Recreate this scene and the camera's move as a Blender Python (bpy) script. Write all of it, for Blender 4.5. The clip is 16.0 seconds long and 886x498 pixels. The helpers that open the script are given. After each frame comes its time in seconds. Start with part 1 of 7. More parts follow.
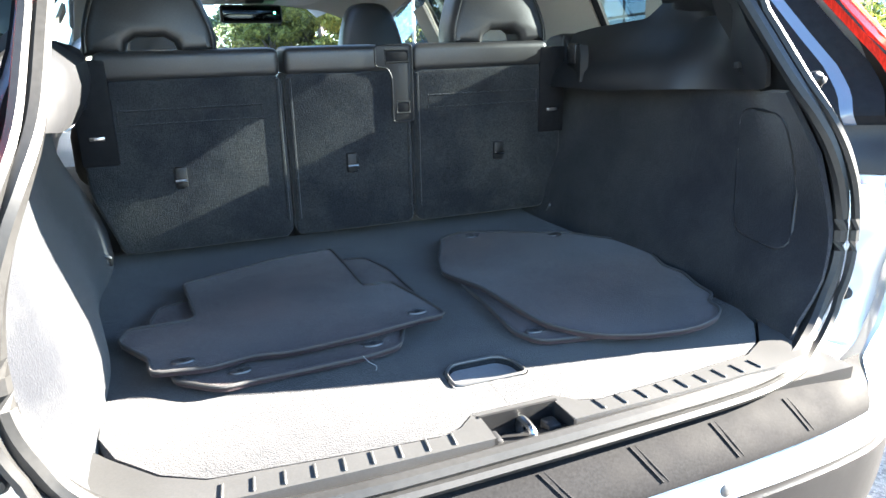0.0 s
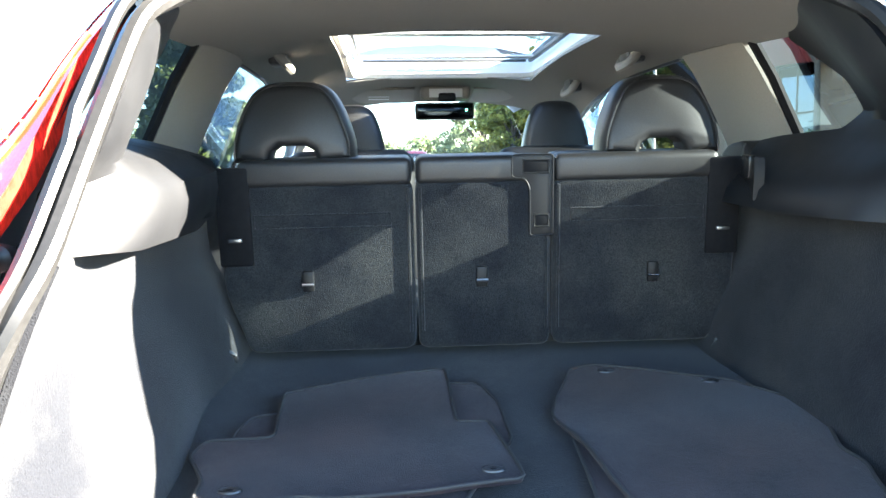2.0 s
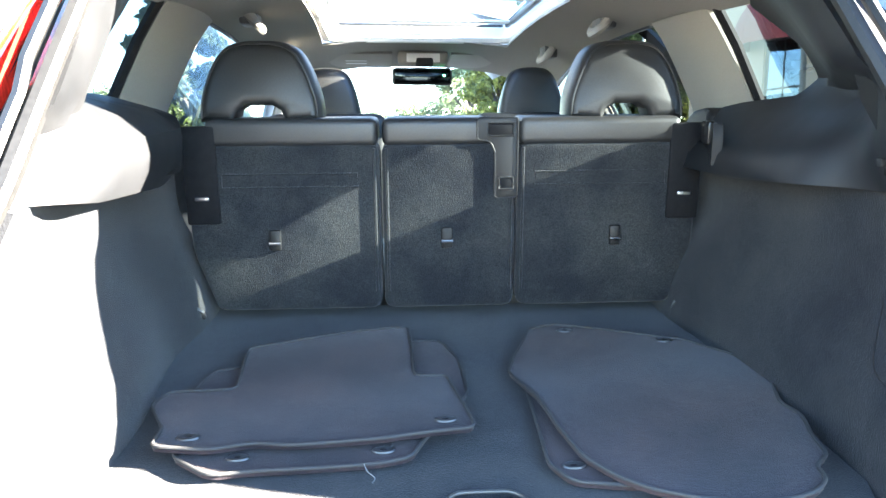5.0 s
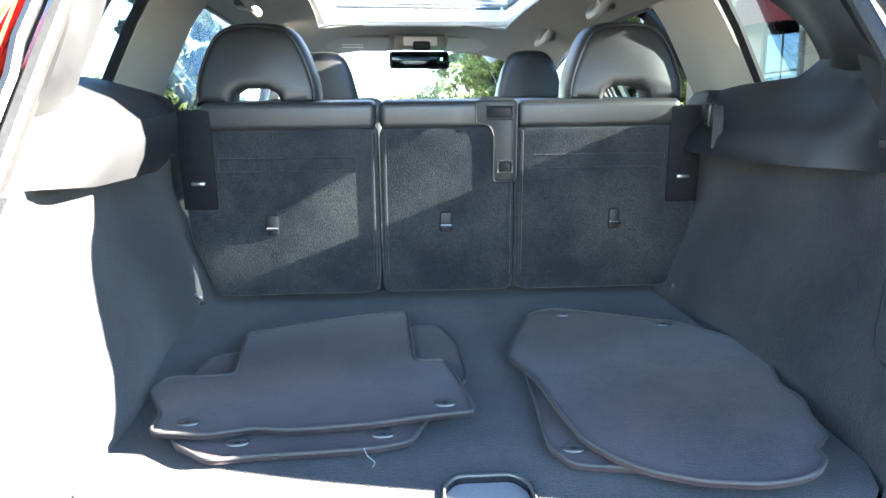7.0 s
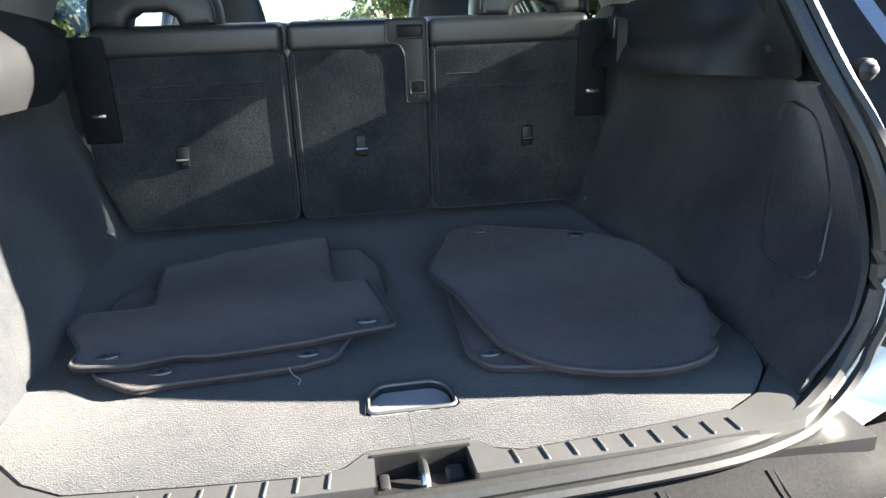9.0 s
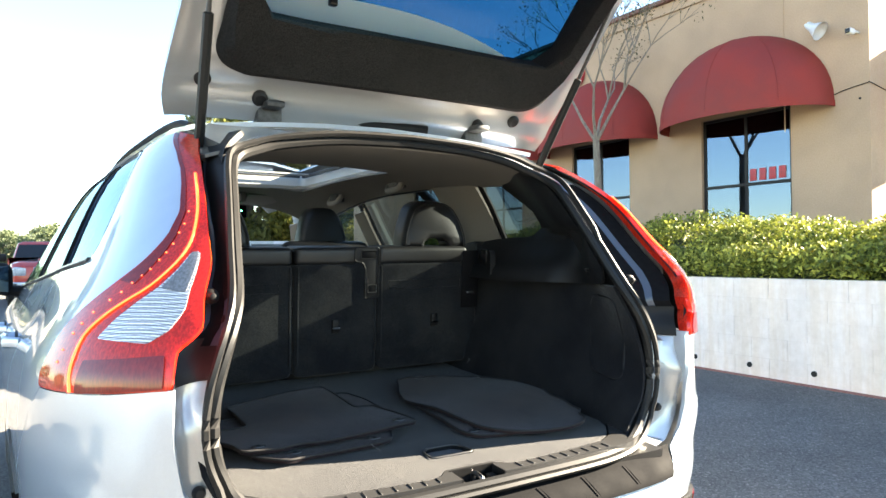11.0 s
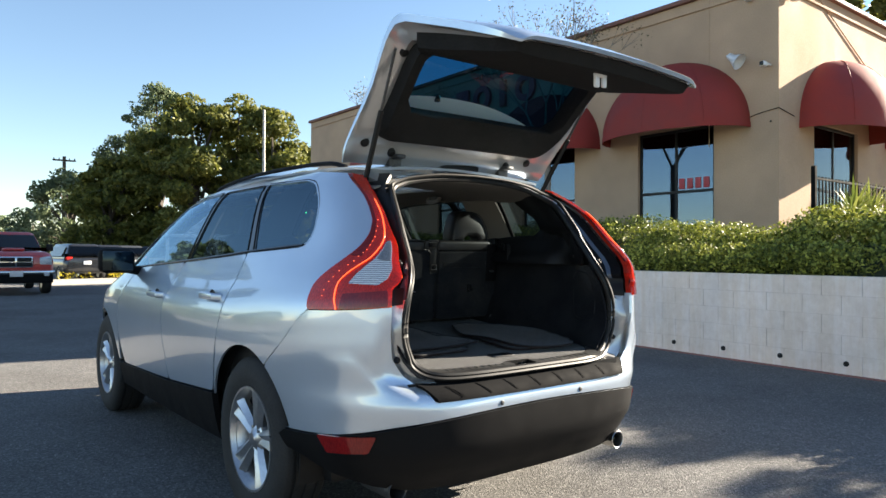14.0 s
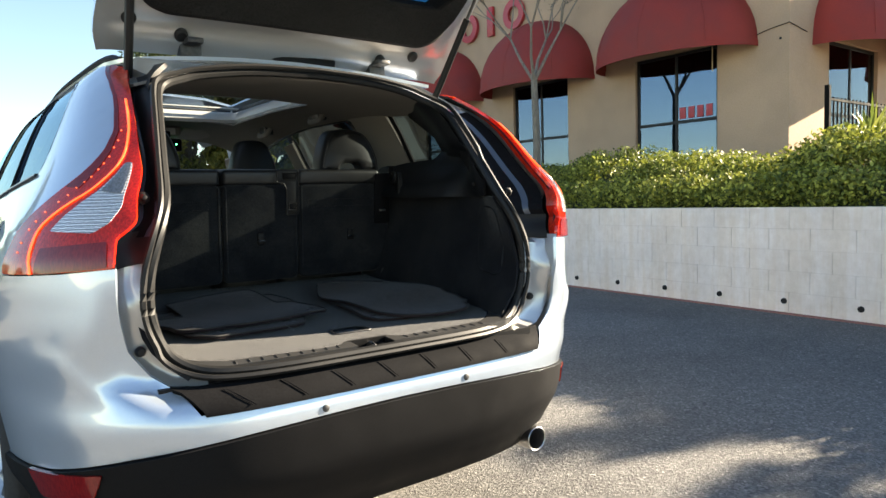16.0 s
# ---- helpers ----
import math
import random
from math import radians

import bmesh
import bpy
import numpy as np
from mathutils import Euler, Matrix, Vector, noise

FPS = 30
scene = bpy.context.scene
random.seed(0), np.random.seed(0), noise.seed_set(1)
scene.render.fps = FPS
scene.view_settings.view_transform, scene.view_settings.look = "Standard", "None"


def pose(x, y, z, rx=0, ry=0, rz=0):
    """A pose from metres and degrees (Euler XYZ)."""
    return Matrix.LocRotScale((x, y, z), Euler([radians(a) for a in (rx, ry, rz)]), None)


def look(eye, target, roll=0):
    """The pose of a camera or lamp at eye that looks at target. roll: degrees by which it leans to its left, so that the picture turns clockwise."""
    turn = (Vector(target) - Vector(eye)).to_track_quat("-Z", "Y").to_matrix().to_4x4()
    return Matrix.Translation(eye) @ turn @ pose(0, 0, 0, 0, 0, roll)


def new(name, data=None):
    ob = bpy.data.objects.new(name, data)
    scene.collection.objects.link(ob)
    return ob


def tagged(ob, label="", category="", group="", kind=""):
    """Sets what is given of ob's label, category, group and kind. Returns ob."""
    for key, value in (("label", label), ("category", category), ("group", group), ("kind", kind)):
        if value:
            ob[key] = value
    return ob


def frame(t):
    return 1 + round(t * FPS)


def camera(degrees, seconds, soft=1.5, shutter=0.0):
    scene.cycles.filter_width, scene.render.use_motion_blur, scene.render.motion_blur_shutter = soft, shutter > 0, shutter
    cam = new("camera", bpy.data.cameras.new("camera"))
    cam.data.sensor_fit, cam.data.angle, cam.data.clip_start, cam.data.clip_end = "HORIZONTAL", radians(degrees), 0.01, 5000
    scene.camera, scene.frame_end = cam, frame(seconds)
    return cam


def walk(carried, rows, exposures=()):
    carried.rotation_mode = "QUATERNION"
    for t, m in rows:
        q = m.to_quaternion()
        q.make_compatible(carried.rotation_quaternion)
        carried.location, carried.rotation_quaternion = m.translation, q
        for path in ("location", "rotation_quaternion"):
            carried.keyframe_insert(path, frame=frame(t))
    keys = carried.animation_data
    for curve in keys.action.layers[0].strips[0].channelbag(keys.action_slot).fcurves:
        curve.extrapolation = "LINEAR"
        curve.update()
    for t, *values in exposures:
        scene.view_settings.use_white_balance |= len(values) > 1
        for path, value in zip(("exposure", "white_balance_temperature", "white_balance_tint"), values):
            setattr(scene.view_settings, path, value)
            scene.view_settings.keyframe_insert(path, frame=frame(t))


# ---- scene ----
cam = camera(65.4, 16.0)
PATH = [
    (0, (-0.464, -0.618, 1.187), (0.304, 1.167, 0.714), -2.4),
    (0.5, (-0.401, -0.609, 1.196), (0.29, 1.2, 0.696), -3.4),
    (1, (-0.263, -0.575, 1.24), (0.101, 1.34, 0.791), -1.3),
    (1.5, (-0.217, -0.534, 1.246), (-0.034, 1.44, 0.984), -0.9),
    (2, (-0.204, -0.529, 1.246), (-0.053, 1.451, 1.015), -1.1),
    (2.5, (-0.181, -0.538, 1.239), (-0.057, 1.445, 1.012), -1.0),
    (3, (-0.162, -0.549, 1.232), (-0.024, 1.43, 0.977), -0.6),
    (3.5, (-0.158, -0.559, 1.231), (0.011, 1.414, 0.945), -0.4),
    (4, (-0.158, -0.566, 1.231), (0.021, 1.404, 0.937), -0.3),
    (6.5, (-0.163, -0.549, 1.223), (0.035, 1.41, 0.873), -0.3),
    (7, (-0.162, -0.553, 1.224), (0.033, 1.406, 0.867), -0.4),
    (7.5, (-0.186, -0.57, 1.214), (-0.073, 1.363, 0.713), -1.9),
    (8, (-0.208, -0.556, 1.205), (-0.43, 1.35, 0.639), -5.3),
    (8.5, (-0.158, -0.559, 1.2), (-0.148, 1.361, 0.641), -3.7),
    (9, (-0.143, -0.579, 1.209), (0.241, 1.303, 0.652), -2.1),
    (9.3, (-0.189, -0.592, 1.205), (0.306, 1.283, 0.715), -1.8),
    (9.5, (-0.244, -0.635, 1.218), (0.388, 1.218, 0.811), -1.5),
    (10, (-0.494, -0.8, 1.222), (0.439, 0.955, 1.0), -1.9),
    (10.2, (-0.581, -0.871, 1.234), (0.39, 0.871, 1.086), -1.7),
    (12.3, (-1.665, -1.733, 1.215), (-0.457, -0.143, 1.319), 0.2),
    (12.5, (-1.758, -1.816, 1.204), (-0.55, -0.225, 1.303), 0.3),
    (13, (-1.943, -1.921, 1.202), (-0.724, -0.337, 1.279), 1.1),
    (13.5, (-2.095, -1.985, 1.197), (-0.854, -0.416, 1.241), 0.4),
    (14, (-2.132, -2.009, 1.197), (-0.9, -0.434, 1.214), 0.2),
    (14.5, (-2.022, -1.959, 1.188), (-0.799, -0.377, 1.187), -0.5),
    (15, (-1.758, -1.905, 1.191), (-0.575, -0.293, 1.16), -0.8),
    (15.5, (-1.435, -1.753, 1.15), (-0.257, -0.138, 1.091), 0.7),
    (16, (-1.046, -1.573, 1.135), (0.155, 0.02, 0.997), -1.5),
]
EXPOSURES = [(0.0, 5.27, 6200, 10), (1.0, 4.87, 6300, 10), (1.6, 5.42, 6300, 10), (2.2, 5.48, 6300, 10), (2.7, 5.55, 6300, 10), (3.5, 6.03, 6300, 10), (4.0, 6.1, 6300, 10), (7.0, 6.08, 6300, 10), (8.0, 5.02, 6400, 10), (8.5, 4.82, 6300, 10), (9.0, 4.77, 6400, 10), (9.5, 4.77, 6400, 10), (10.2, 5.07, 6900, 10), (11.0, 3.7, 7200, 10), (12.3, 2.85, 7500, 8), (13.0, 2.58, 7200, 8), (14.0, 2.33, 6700, 10), (14.5, 2.33, 6700, 10), (15.2, 2.37, 6900, 10), (16.0, 2.75, 7300, 10)]
walk(cam, [(t, look(eye, target, roll)) for t, eye, target, roll in PATH], EXPOSURES)

# ---- daylight ----
SUN_EL, SUN_AZ = 21.0, 102.0
world = bpy.data.worlds.new("sky")
scene.world = world
world.use_nodes = True
wn = world.node_tree.nodes
sky = wn.new("ShaderNodeTexSky")
sky.sky_type = "NISHITA"
sky.sun_disc = False
sky.sun_elevation, sky.sun_rotation = radians(SUN_EL), radians(SUN_AZ)
sky.altitude, sky.air_density, sky.dust_density, sky.ozone_density = 20, 1.0, 0.0, 2.2
wn["Background"].inputs["Strength"].default_value = 0.05
world.node_tree.links.new(sky.outputs["Color"], wn["Background"].inputs["Color"])
sun = new("sun", bpy.data.lights.new("sun", "SUN"))
sun.data.energy, sun.data.angle, sun.data.color = 5.0, radians(0.53), (1.0, 0.90, 0.75)
az, el = radians(SUN_AZ), radians(SUN_EL)
SUN_DIR = Vector((math.sin(az) * math.cos(el), math.cos(az) * math.cos(el), math.sin(el)))
sun.matrix_world = look(SUN_DIR * 60, (0, 0, 0))


# ---- materials ----
def nodes_of(name):
    m = bpy.data.materials.new(name)
    m.use_nodes = True
    nt = m.node_tree
    return m, nt, nt.nodes["Principled BSDF"]


def noise_tex(nt, scale, detail=4.0, rough=0.6, coords=None, stretch=(1, 1, 1)):
    c = nt.nodes.new("ShaderNodeNewGeometry" if coords == "Position" else "ShaderNodeTexCoord")
    mp = nt.nodes.new("ShaderNodeMapping")
    mp.inputs["Scale"].default_value = stretch
    nt.links.new(c.outputs[coords or "Object"], mp.inputs["Vector"])
    n = nt.nodes.new("ShaderNodeTexNoise")
    n.inputs["Scale"].default_value, n.inputs["Detail"].default_value, n.inputs["Roughness"].default_value = scale, detail, rough
    nt.links.new(mp.outputs["Vector"], n.inputs["Vector"])
    return n


def ramp(nt, src, stops):
    r = nt.nodes.new("ShaderNodeValToRGB")
    while len(r.color_ramp.elements) < len(stops):
        r.color_ramp.elements.new(0.5)
    for e, (p, c) in zip(r.color_ramp.elements, stops):
        e.position, e.color = p, (*c, 1) if len(c) == 3 else c
    nt.links.new(src, r.inputs["Fac"])
    return r


def bump(nt, src, bs, strength, dist=0.002):
    b = nt.nodes.new("ShaderNodeBump")
    b.inputs["Strength"].default_value, b.inputs["Distance"].default_value = strength, dist
    nt.links.new(src, b.inputs["Height"])
    nt.links.new(b.outputs["Normal"], bs.inputs["Normal"])
    return b


def mul(nt, a, b, fac=1.0):
    m = nt.nodes.new("ShaderNodeMix")
    m.data_type, m.blend_type = "RGBA", "MULTIPLY"
    m.inputs[0].default_value = fac
    nt.links.new(a, m.inputs[6])
    nt.links.new(b, m.inputs[7])
    return m.outputs[2]


def surface(name, low, high, scale=40, rough=0.6, metal=0.0, bump_s=0.2, bump_d=0.001, big=3.0, big_amt=0.15, detail=5.0, spec=0.5, coat=0.0, sheen=0.0, stretch=(1, 1, 1), fine=None, coords=None, streak=0.0):
    """Two-scale varied surface: grain between two colours, broad wear over it, fine relief."""
    m, nt, bs = nodes_of(name)
    g = noise_tex(nt, scale, detail, stretch=stretch, coords=coords)
    c = ramp(nt, g.outputs["Fac"], [(0.3, low), (0.7, high)])
    w = noise_tex(nt, big, 3.0, coords=coords)
    k = 1 - big_amt
    c2 = ramp(nt, w.outputs["Fac"], [(0.35, (k, k, k)), (0.65, (1, 1, 1))])
    col = mul(nt, c.outputs["Color"], c2.outputs["Color"])
    if streak:
        st = noise_tex(nt, 7.0, 5.0, 0.7, coords, (1, 1, 0.12))
        k = 1 - streak
        col = mul(nt, col, ramp(nt, st.outputs["Fac"], [(0.42, (k, k * 0.96, k * 0.9)), (0.58, (1, 1, 1))]).outputs["Color"])
    nt.links.new(col, bs.inputs["Base Color"])
    r = ramp(nt, w.outputs["Fac"], [(0.3, (rough * 0.85,) * 3), (0.7, (min(1, rough * 1.1),) * 3)])
    nt.links.new(r.outputs["Color"], bs.inputs["Roughness"])
    bs.inputs["Metallic"].default_value = metal
    bs.inputs["Specular IOR Level"].default_value = spec
    bs.inputs["Coat Weight"].default_value = coat
    bs.inputs["Sheen Weight"].default_value = sheen
    if bump_s:
        f = noise_tex(nt, fine, 3.0) if fine else g
        bump(nt, f.outputs["Fac"], bs, bump_s, bump_d)
    return m


def glass(name, tint, ior=1.5, shine=(1, 1, 1), grazing=4.0):
    m, nt, bs = nodes_of(name)
    nt.nodes.remove(bs)
    t = nt.nodes.new("ShaderNodeBsdfTransparent")
    t.inputs["Color"].default_value = (*tint, 1)
    g = nt.nodes.new("ShaderNodeBsdfGlossy")
    g.inputs["Roughness"].default_value = 0.01
    g.inputs["Color"].default_value = (*shine, 1)
    f = nt.nodes.new("ShaderNodeLayerWeight")
    f.inputs["Blend"].default_value = 0.5
    pw = nt.nodes.new("ShaderNodeMath")
    pw.operation, pw.inputs[1].default_value = "POWER", grazing
    nt.links.new(f.outputs["Facing"], pw.inputs[0])
    f0 = ((ior - 1) / (ior + 1)) ** 2
    ma = nt.nodes.new("ShaderNodeMath")
    ma.operation, ma.inputs[1].default_value, ma.inputs[2].default_value = "MULTIPLY_ADD", 1 - f0, f0
    nt.links.new(pw.outputs["Value"], ma.inputs[0])
    mx = nt.nodes.new("ShaderNodeMixShader")
    nt.links.new(ma.outputs["Value"], mx.inputs["Fac"])
    nt.links.new(t.outputs["BSDF"], mx.inputs[1])
    nt.links.new(g.outputs["BSDF"], mx.inputs[2])
    nt.links.new(mx.outputs["Shader"], nt.nodes["Material Output"].inputs["Surface"])
    return m


def carpet(name, low, high, scale=420, tuft=0.0018):
    m, nt, bs = nodes_of(name)
    v = nt.nodes.new("ShaderNodeTexVoronoi")
    c = nt.nodes.new("ShaderNodeTexCoord")
    nt.links.new(c.outputs["Object"], v.inputs["Vector"])
    v.inputs["Scale"].default_value = scale
    n = noise_tex(nt, scale * 0.8, 3.0)
    col = ramp(nt, n.outputs["Fac"], [(0.3, low), (0.75, high)])
    w = noise_tex(nt, 5.0, 4.0, 0.65)
    nap = ramp(nt, w.outputs["Fac"], [(0.38, (0.52, 0.56, 0.66)), (0.50, (0.92, 0.94, 0.97)), (0.64, (1.34, 1.32, 1.24))])
    lint = noise_tex(nt, 7.0, 9.0, 0.72, stretch=(1, 2.2, 1))
    dust = ramp(nt, lint.outputs["Fac"], [(0.60, (0.9, 0.9, 0.92)), (0.70, (1.35, 1.33, 1.28))])
    nt.links.new(mul(nt, mul(nt, col.outputs["Color"], nap.outputs["Color"]), dust.outputs["Color"]), bs.inputs["Base Color"])
    bs.inputs["Roughness"].default_value = 0.95
    bs.inputs["Specular IOR Level"].default_value = 0.15
    bs.inputs["Sheen Weight"].default_value = 0.15
    bs.inputs["Sheen Roughness"].default_value = 0.4
    add = nt.nodes.new("ShaderNodeMath")
    add.operation = "ADD"
    nt.links.new(v.outputs["Distance"], add.inputs[0])
    nt.links.new(n.outputs["Fac"], add.inputs[1])
    bump(nt, add.outputs["Value"], bs, 0.7, tuft)
    return m


def metallic_paint(name, base, flake=0.5, rough=0.3, coat_ior=1.5):
    m, nt, bs = nodes_of(name)
    n = noise_tex(nt, 900, 2.0)
    c = ramp(nt, n.outputs["Fac"], [(0.35, tuple(0.93 * v for v in base)), (0.65, tuple(min(1, 1.06 * v) for v in base))])
    w = noise_tex(nt, 2.0, 4.0)
    d = ramp(nt, w.outputs["Fac"], [(0.3, (0.94, 0.94, 0.93)), (0.6, (1, 1, 1))])
    nt.links.new(mul(nt, c.outputs["Color"], d.outputs["Color"]), bs.inputs["Base Color"])
    bs.inputs["Metallic"].default_value = flake
    bs.inputs["Roughness"].default_value = rough
    bs.inputs["Coat Weight"].default_value = 1.0
    bs.inputs["Coat Roughness"].default_value = 0.02
    bs.inputs["Coat IOR"].default_value = coat_ior
    return m


def lamp_plastic(name, col, emit=0.0):
    m, nt, bs = nodes_of(name)
    n = noise_tex(nt, 220, 2.0, stretch=(1, 1, 0.25))
    c = ramp(nt, n.outputs["Fac"], [(0.35, tuple(v * 0.66 for v in col)), (0.65, col)])
    nt.links.new(c.outputs["Color"], bs.inputs["Base Color"])
    bs.inputs["Roughness"].default_value = 0.15
    bs.inputs["Coat Weight"].default_value = 1.0
    bs.inputs["Transmission Weight"].default_value = 0.0
    bump(nt, n.outputs["Fac"], bs, 0.1, 0.001)
    tr = nt.nodes.new("ShaderNodeBsdfTranslucent")
    hot = nt.nodes.new("ShaderNodeHueSaturation")
    hot.inputs["Hue"].default_value, hot.inputs["Value"].default_value = 0.52, 1.2
    nt.links.new(c.outputs["Color"], hot.inputs["Color"])
    nt.links.new(hot.outputs["Color"], tr.inputs["Color"])
    mx = nt.nodes.new("ShaderNodeMixShader")
    mx.inputs["Fac"].default_value = 0.4
    nt.links.new(bs.outputs["BSDF"], mx.inputs[1])
    nt.links.new(tr.outputs["BSDF"], mx.inputs[2])
    nt.links.new(mx.outputs["Shader"], nt.nodes["Material Output"].inputs["Surface"])
    if emit:
        bs.inputs["Emission Color"].default_value = (*col, 1)
        bs.inputs["Emission Strength"].default_value = emit
    return m


M_SILVER = metallic_paint("silver_paint", (0.55, 0.635, 0.74), 0.62, 0.30, 2.0)
M_FLANGE = metallic_paint("silver_paint_inner", (0.50, 0.50, 0.50), 0.5, 0.25)
M_CLAD = surface("black_cladding", (0.005, 0.005, 0.0056), (0.009, 0.009, 0.0096), 300, 0.6, spec=0.10, bump_s=0.25, bump_d=0.0006, big=6, big_amt=0.2)
M_PAD = surface("dusty_black_plastic", (0.006, 0.006, 0.0066), (0.012, 0.012, 0.0128), 250, 0.8, bump_s=0.3, bump_d=0.0006, big=9, big_amt=0.3, spec=0.04)
M_GLOSSBLACK = surface("gloss_black", (0.008, 0.008, 0.009), (0.012, 0.012, 0.013), 30, 0.25, bump_s=0, spec=0.4)
M_PIANO = surface("polished_black_pillar", (0.010, 0.011, 0.014), (0.013, 0.014, 0.017), 30, 0.04, bump_s=0, spec=0.9)
M_POCKET = surface("black_pillar_paint", (0.006, 0.006, 0.007), (0.010, 0.010, 0.011), 60, 0.7, bump_s=0, spec=0.08)
M_RUBBER = surface("rubber_seal", (0.008, 0.008, 0.008), (0.013, 0.013, 0.013), 120, 0.5, bump_s=0.1, spec=0.28)
M_TYRE = surface("tyre_rubber", (0.012, 0.012, 0.012), (0.025, 0.025, 0.025), 90, 0.8, bump_s=0.3)
M_ALLOY = surface("alloy_rim", (0.5, 0.5, 0.51), (0.6, 0.6, 0.61), 60, 0.32, metal=0.9, bump_s=0.03)
M_STEEL = surface("steel", (0.4, 0.4, 0.4), (0.55, 0.55, 0.55), 80, 0.3, metal=1.0, bump_s=0.05)
M_DARKSTEEL = surface("dark_steel", (0.05, 0.05, 0.05), (0.1, 0.1, 0.1), 80, 0.5, metal=0.6, bump_s=0.1)
M_GLASS = glass("window_glass", (0.92, 0.95, 0.94))
M_TINT = glass("privacy_glass", (0.16, 0.19, 0.20), 2.5, (0.60, 0.84, 1.0), 10.0)
M_SIDEGLASS = glass("side_glass", (0.45, 0.52, 0.53), 2.1, (0.55, 0.8, 1.0))
M_ROOFGLASS = glass("sunroof_glass", (0.55, 0.58, 0.58), 1.25, (1, 1, 1), 7.0)
M_REDLENS = lamp_plastic("red_lens", (0.86, 0.035, 0.02))
M_DEEPRED = lamp_plastic("deep_red_lens", (0.36, 0.010, 0.010))
M_ORANGELENS = lamp_plastic("led_strip", (1.0, 0.16, 0.05), 0.55)
M_GREYLENS = lamp_plastic("smoky_lens", (0.34, 0.35, 0.38))
M_CLEARLENS, _nt, _bs = nodes_of("clear_lens")
_c = _nt.nodes.new("ShaderNodeNewGeometry")
_w = _nt.nodes.new("ShaderNodeTexWave")
_w.bands_direction = "Z"
_w.inputs["Scale"].default_value, _w.inputs["Distortion"].default_value, _w.inputs["Detail Scale"].default_value = 42.0, 1.2, 3.0
_nt.links.new(_c.outputs["Position"], _w.inputs["Vector"])
_nt.links.new(ramp(_nt, _w.outputs["Color"], [(0.15, (0.42, 0.43, 0.45)), (0.7, (0.92, 0.93, 0.94))]).outputs["Color"], _bs.inputs["Base Color"])
_bs.inputs["Roughness"].default_value, _bs.inputs["Coat Weight"].default_value, _bs.inputs["Metallic"].default_value = 0.12, 1.0, 0.15
bump(_nt, _w.outputs["Color"], _bs, 0.4, 0.002)
_v = _nt.nodes.new("ShaderNodeTexWave")
_v.bands_direction = "DIAGONAL"
_v.inputs["Scale"].default_value, _v.inputs["Distortion"].default_value = 70.0, 1.0
_nt.links.new(_c.outputs["Position"], _v.inputs["Vector"])
_nt.links.new(mul(_nt, _bs.inputs["Base Color"].links[0].from_socket, ramp(_nt, _v.outputs["Color"], [(0.2, (0.45, 0.46, 0.48)), (0.6, (1, 1, 1))]).outputs["Color"]), _bs.inputs["Base Color"])
M_CARPET = carpet("grey_carpet", (0.00656, 0.007216, 0.008528), (0.02952, 0.03018, 0.03157), 480, 0.001)
M_SEATCARPET = carpet("seatback_carpet", (0.009184, 0.01017, 0.01181), (0.03772, 0.03895, 0.03854), 480, 0.0014)
M_SIDECARPET = carpet("side_trim_carpet", (0.008856, 0.009676, 0.01132), (0.02009, 0.02091, 0.0223), 500, 0.001)
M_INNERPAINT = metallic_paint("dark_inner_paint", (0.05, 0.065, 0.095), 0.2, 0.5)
M_MAT = carpet("floor_mat_pile", (0.01763, 0.01164, 0.01271), (0.03198, 0.02173, 0.02337), 600, 0.0008)
M_BINDING = surface("mat_binding", (0.01417, 0.01369, 0.01417), (0.02598, 0.0255, 0.02598), 500, 0.85, bump_s=0.5, bump_d=0.001)
M_LEATHER = surface("black_leather", (0.01025, 0.01, 0.01066), (0.01968, 0.01927, 0.01968), 350, 0.48, bump_s=0.25, bump_d=0.0008, big=7, spec=0.5)
M_TRIM = surface("dark_grey_trim", (0.005576, 0.005986, 0.00697), (0.00861, 0.009184, 0.01066), 500, 0.5, bump_s=0.2, bump_d=0.0004, big=5, spec=0.4)
M_TRIMDARK = surface("black_trim", (0.005668, 0.005668, 0.00614), (0.009446, 0.009446, 0.009922), 400, 0.55, bump_s=0.2, bump_d=0.0004, spec=0.3)
M_SCUFF = surface("scuff_plate", (0.0288, 0.0288, 0.0288), (0.03917, 0.03917, 0.03917), 400, 0.45, bump_s=0.2, bump_d=0.0004)
M_PALETRIM = surface("pale_sunroof_trim", (0.66, 0.65, 0.62), (0.72, 0.71, 0.68), 300, 0.6, bump_s=0.1, bump_d=0.0004, big=3, big_amt=0.05)
M_BEIGE = surface("beige_trim", (0.2208, 0.2007, 0.1706), (0.2509, 0.2308, 0.2007), 300, 0.7, bump_s=0.1, bump_d=0.0004, big=3, big_amt=0.06)
M_HEADLINER = surface("headliner_cloth", (0.2007, 0.1882, 0.1681), (0.2358, 0.2233, 0.2033), 500, 0.95, bump_s=0.2, bump_d=0.0006, big=3, big_amt=0.06)
M_WHITE = surface("white_plastic", (0.7, 0.7, 0.7), (0.8, 0.8, 0.8), 60, 0.4, bump_s=0)
M_MIRROR = surface("mirror_glass", (0.035, 0.048, 0.055), (0.04, 0.054, 0.062), 20, 0.12, metal=1.0, bump_s=0)
M_GREENLED, _nt, _bs = nodes_of("green_led")
_bs.inputs["Emission Color"].default_value, _bs.inputs["Emission Strength"].default_value = (0.05, 1.0, 0.3, 1), 3.0


# ---- mesh helpers ----
from mathutils import geometry


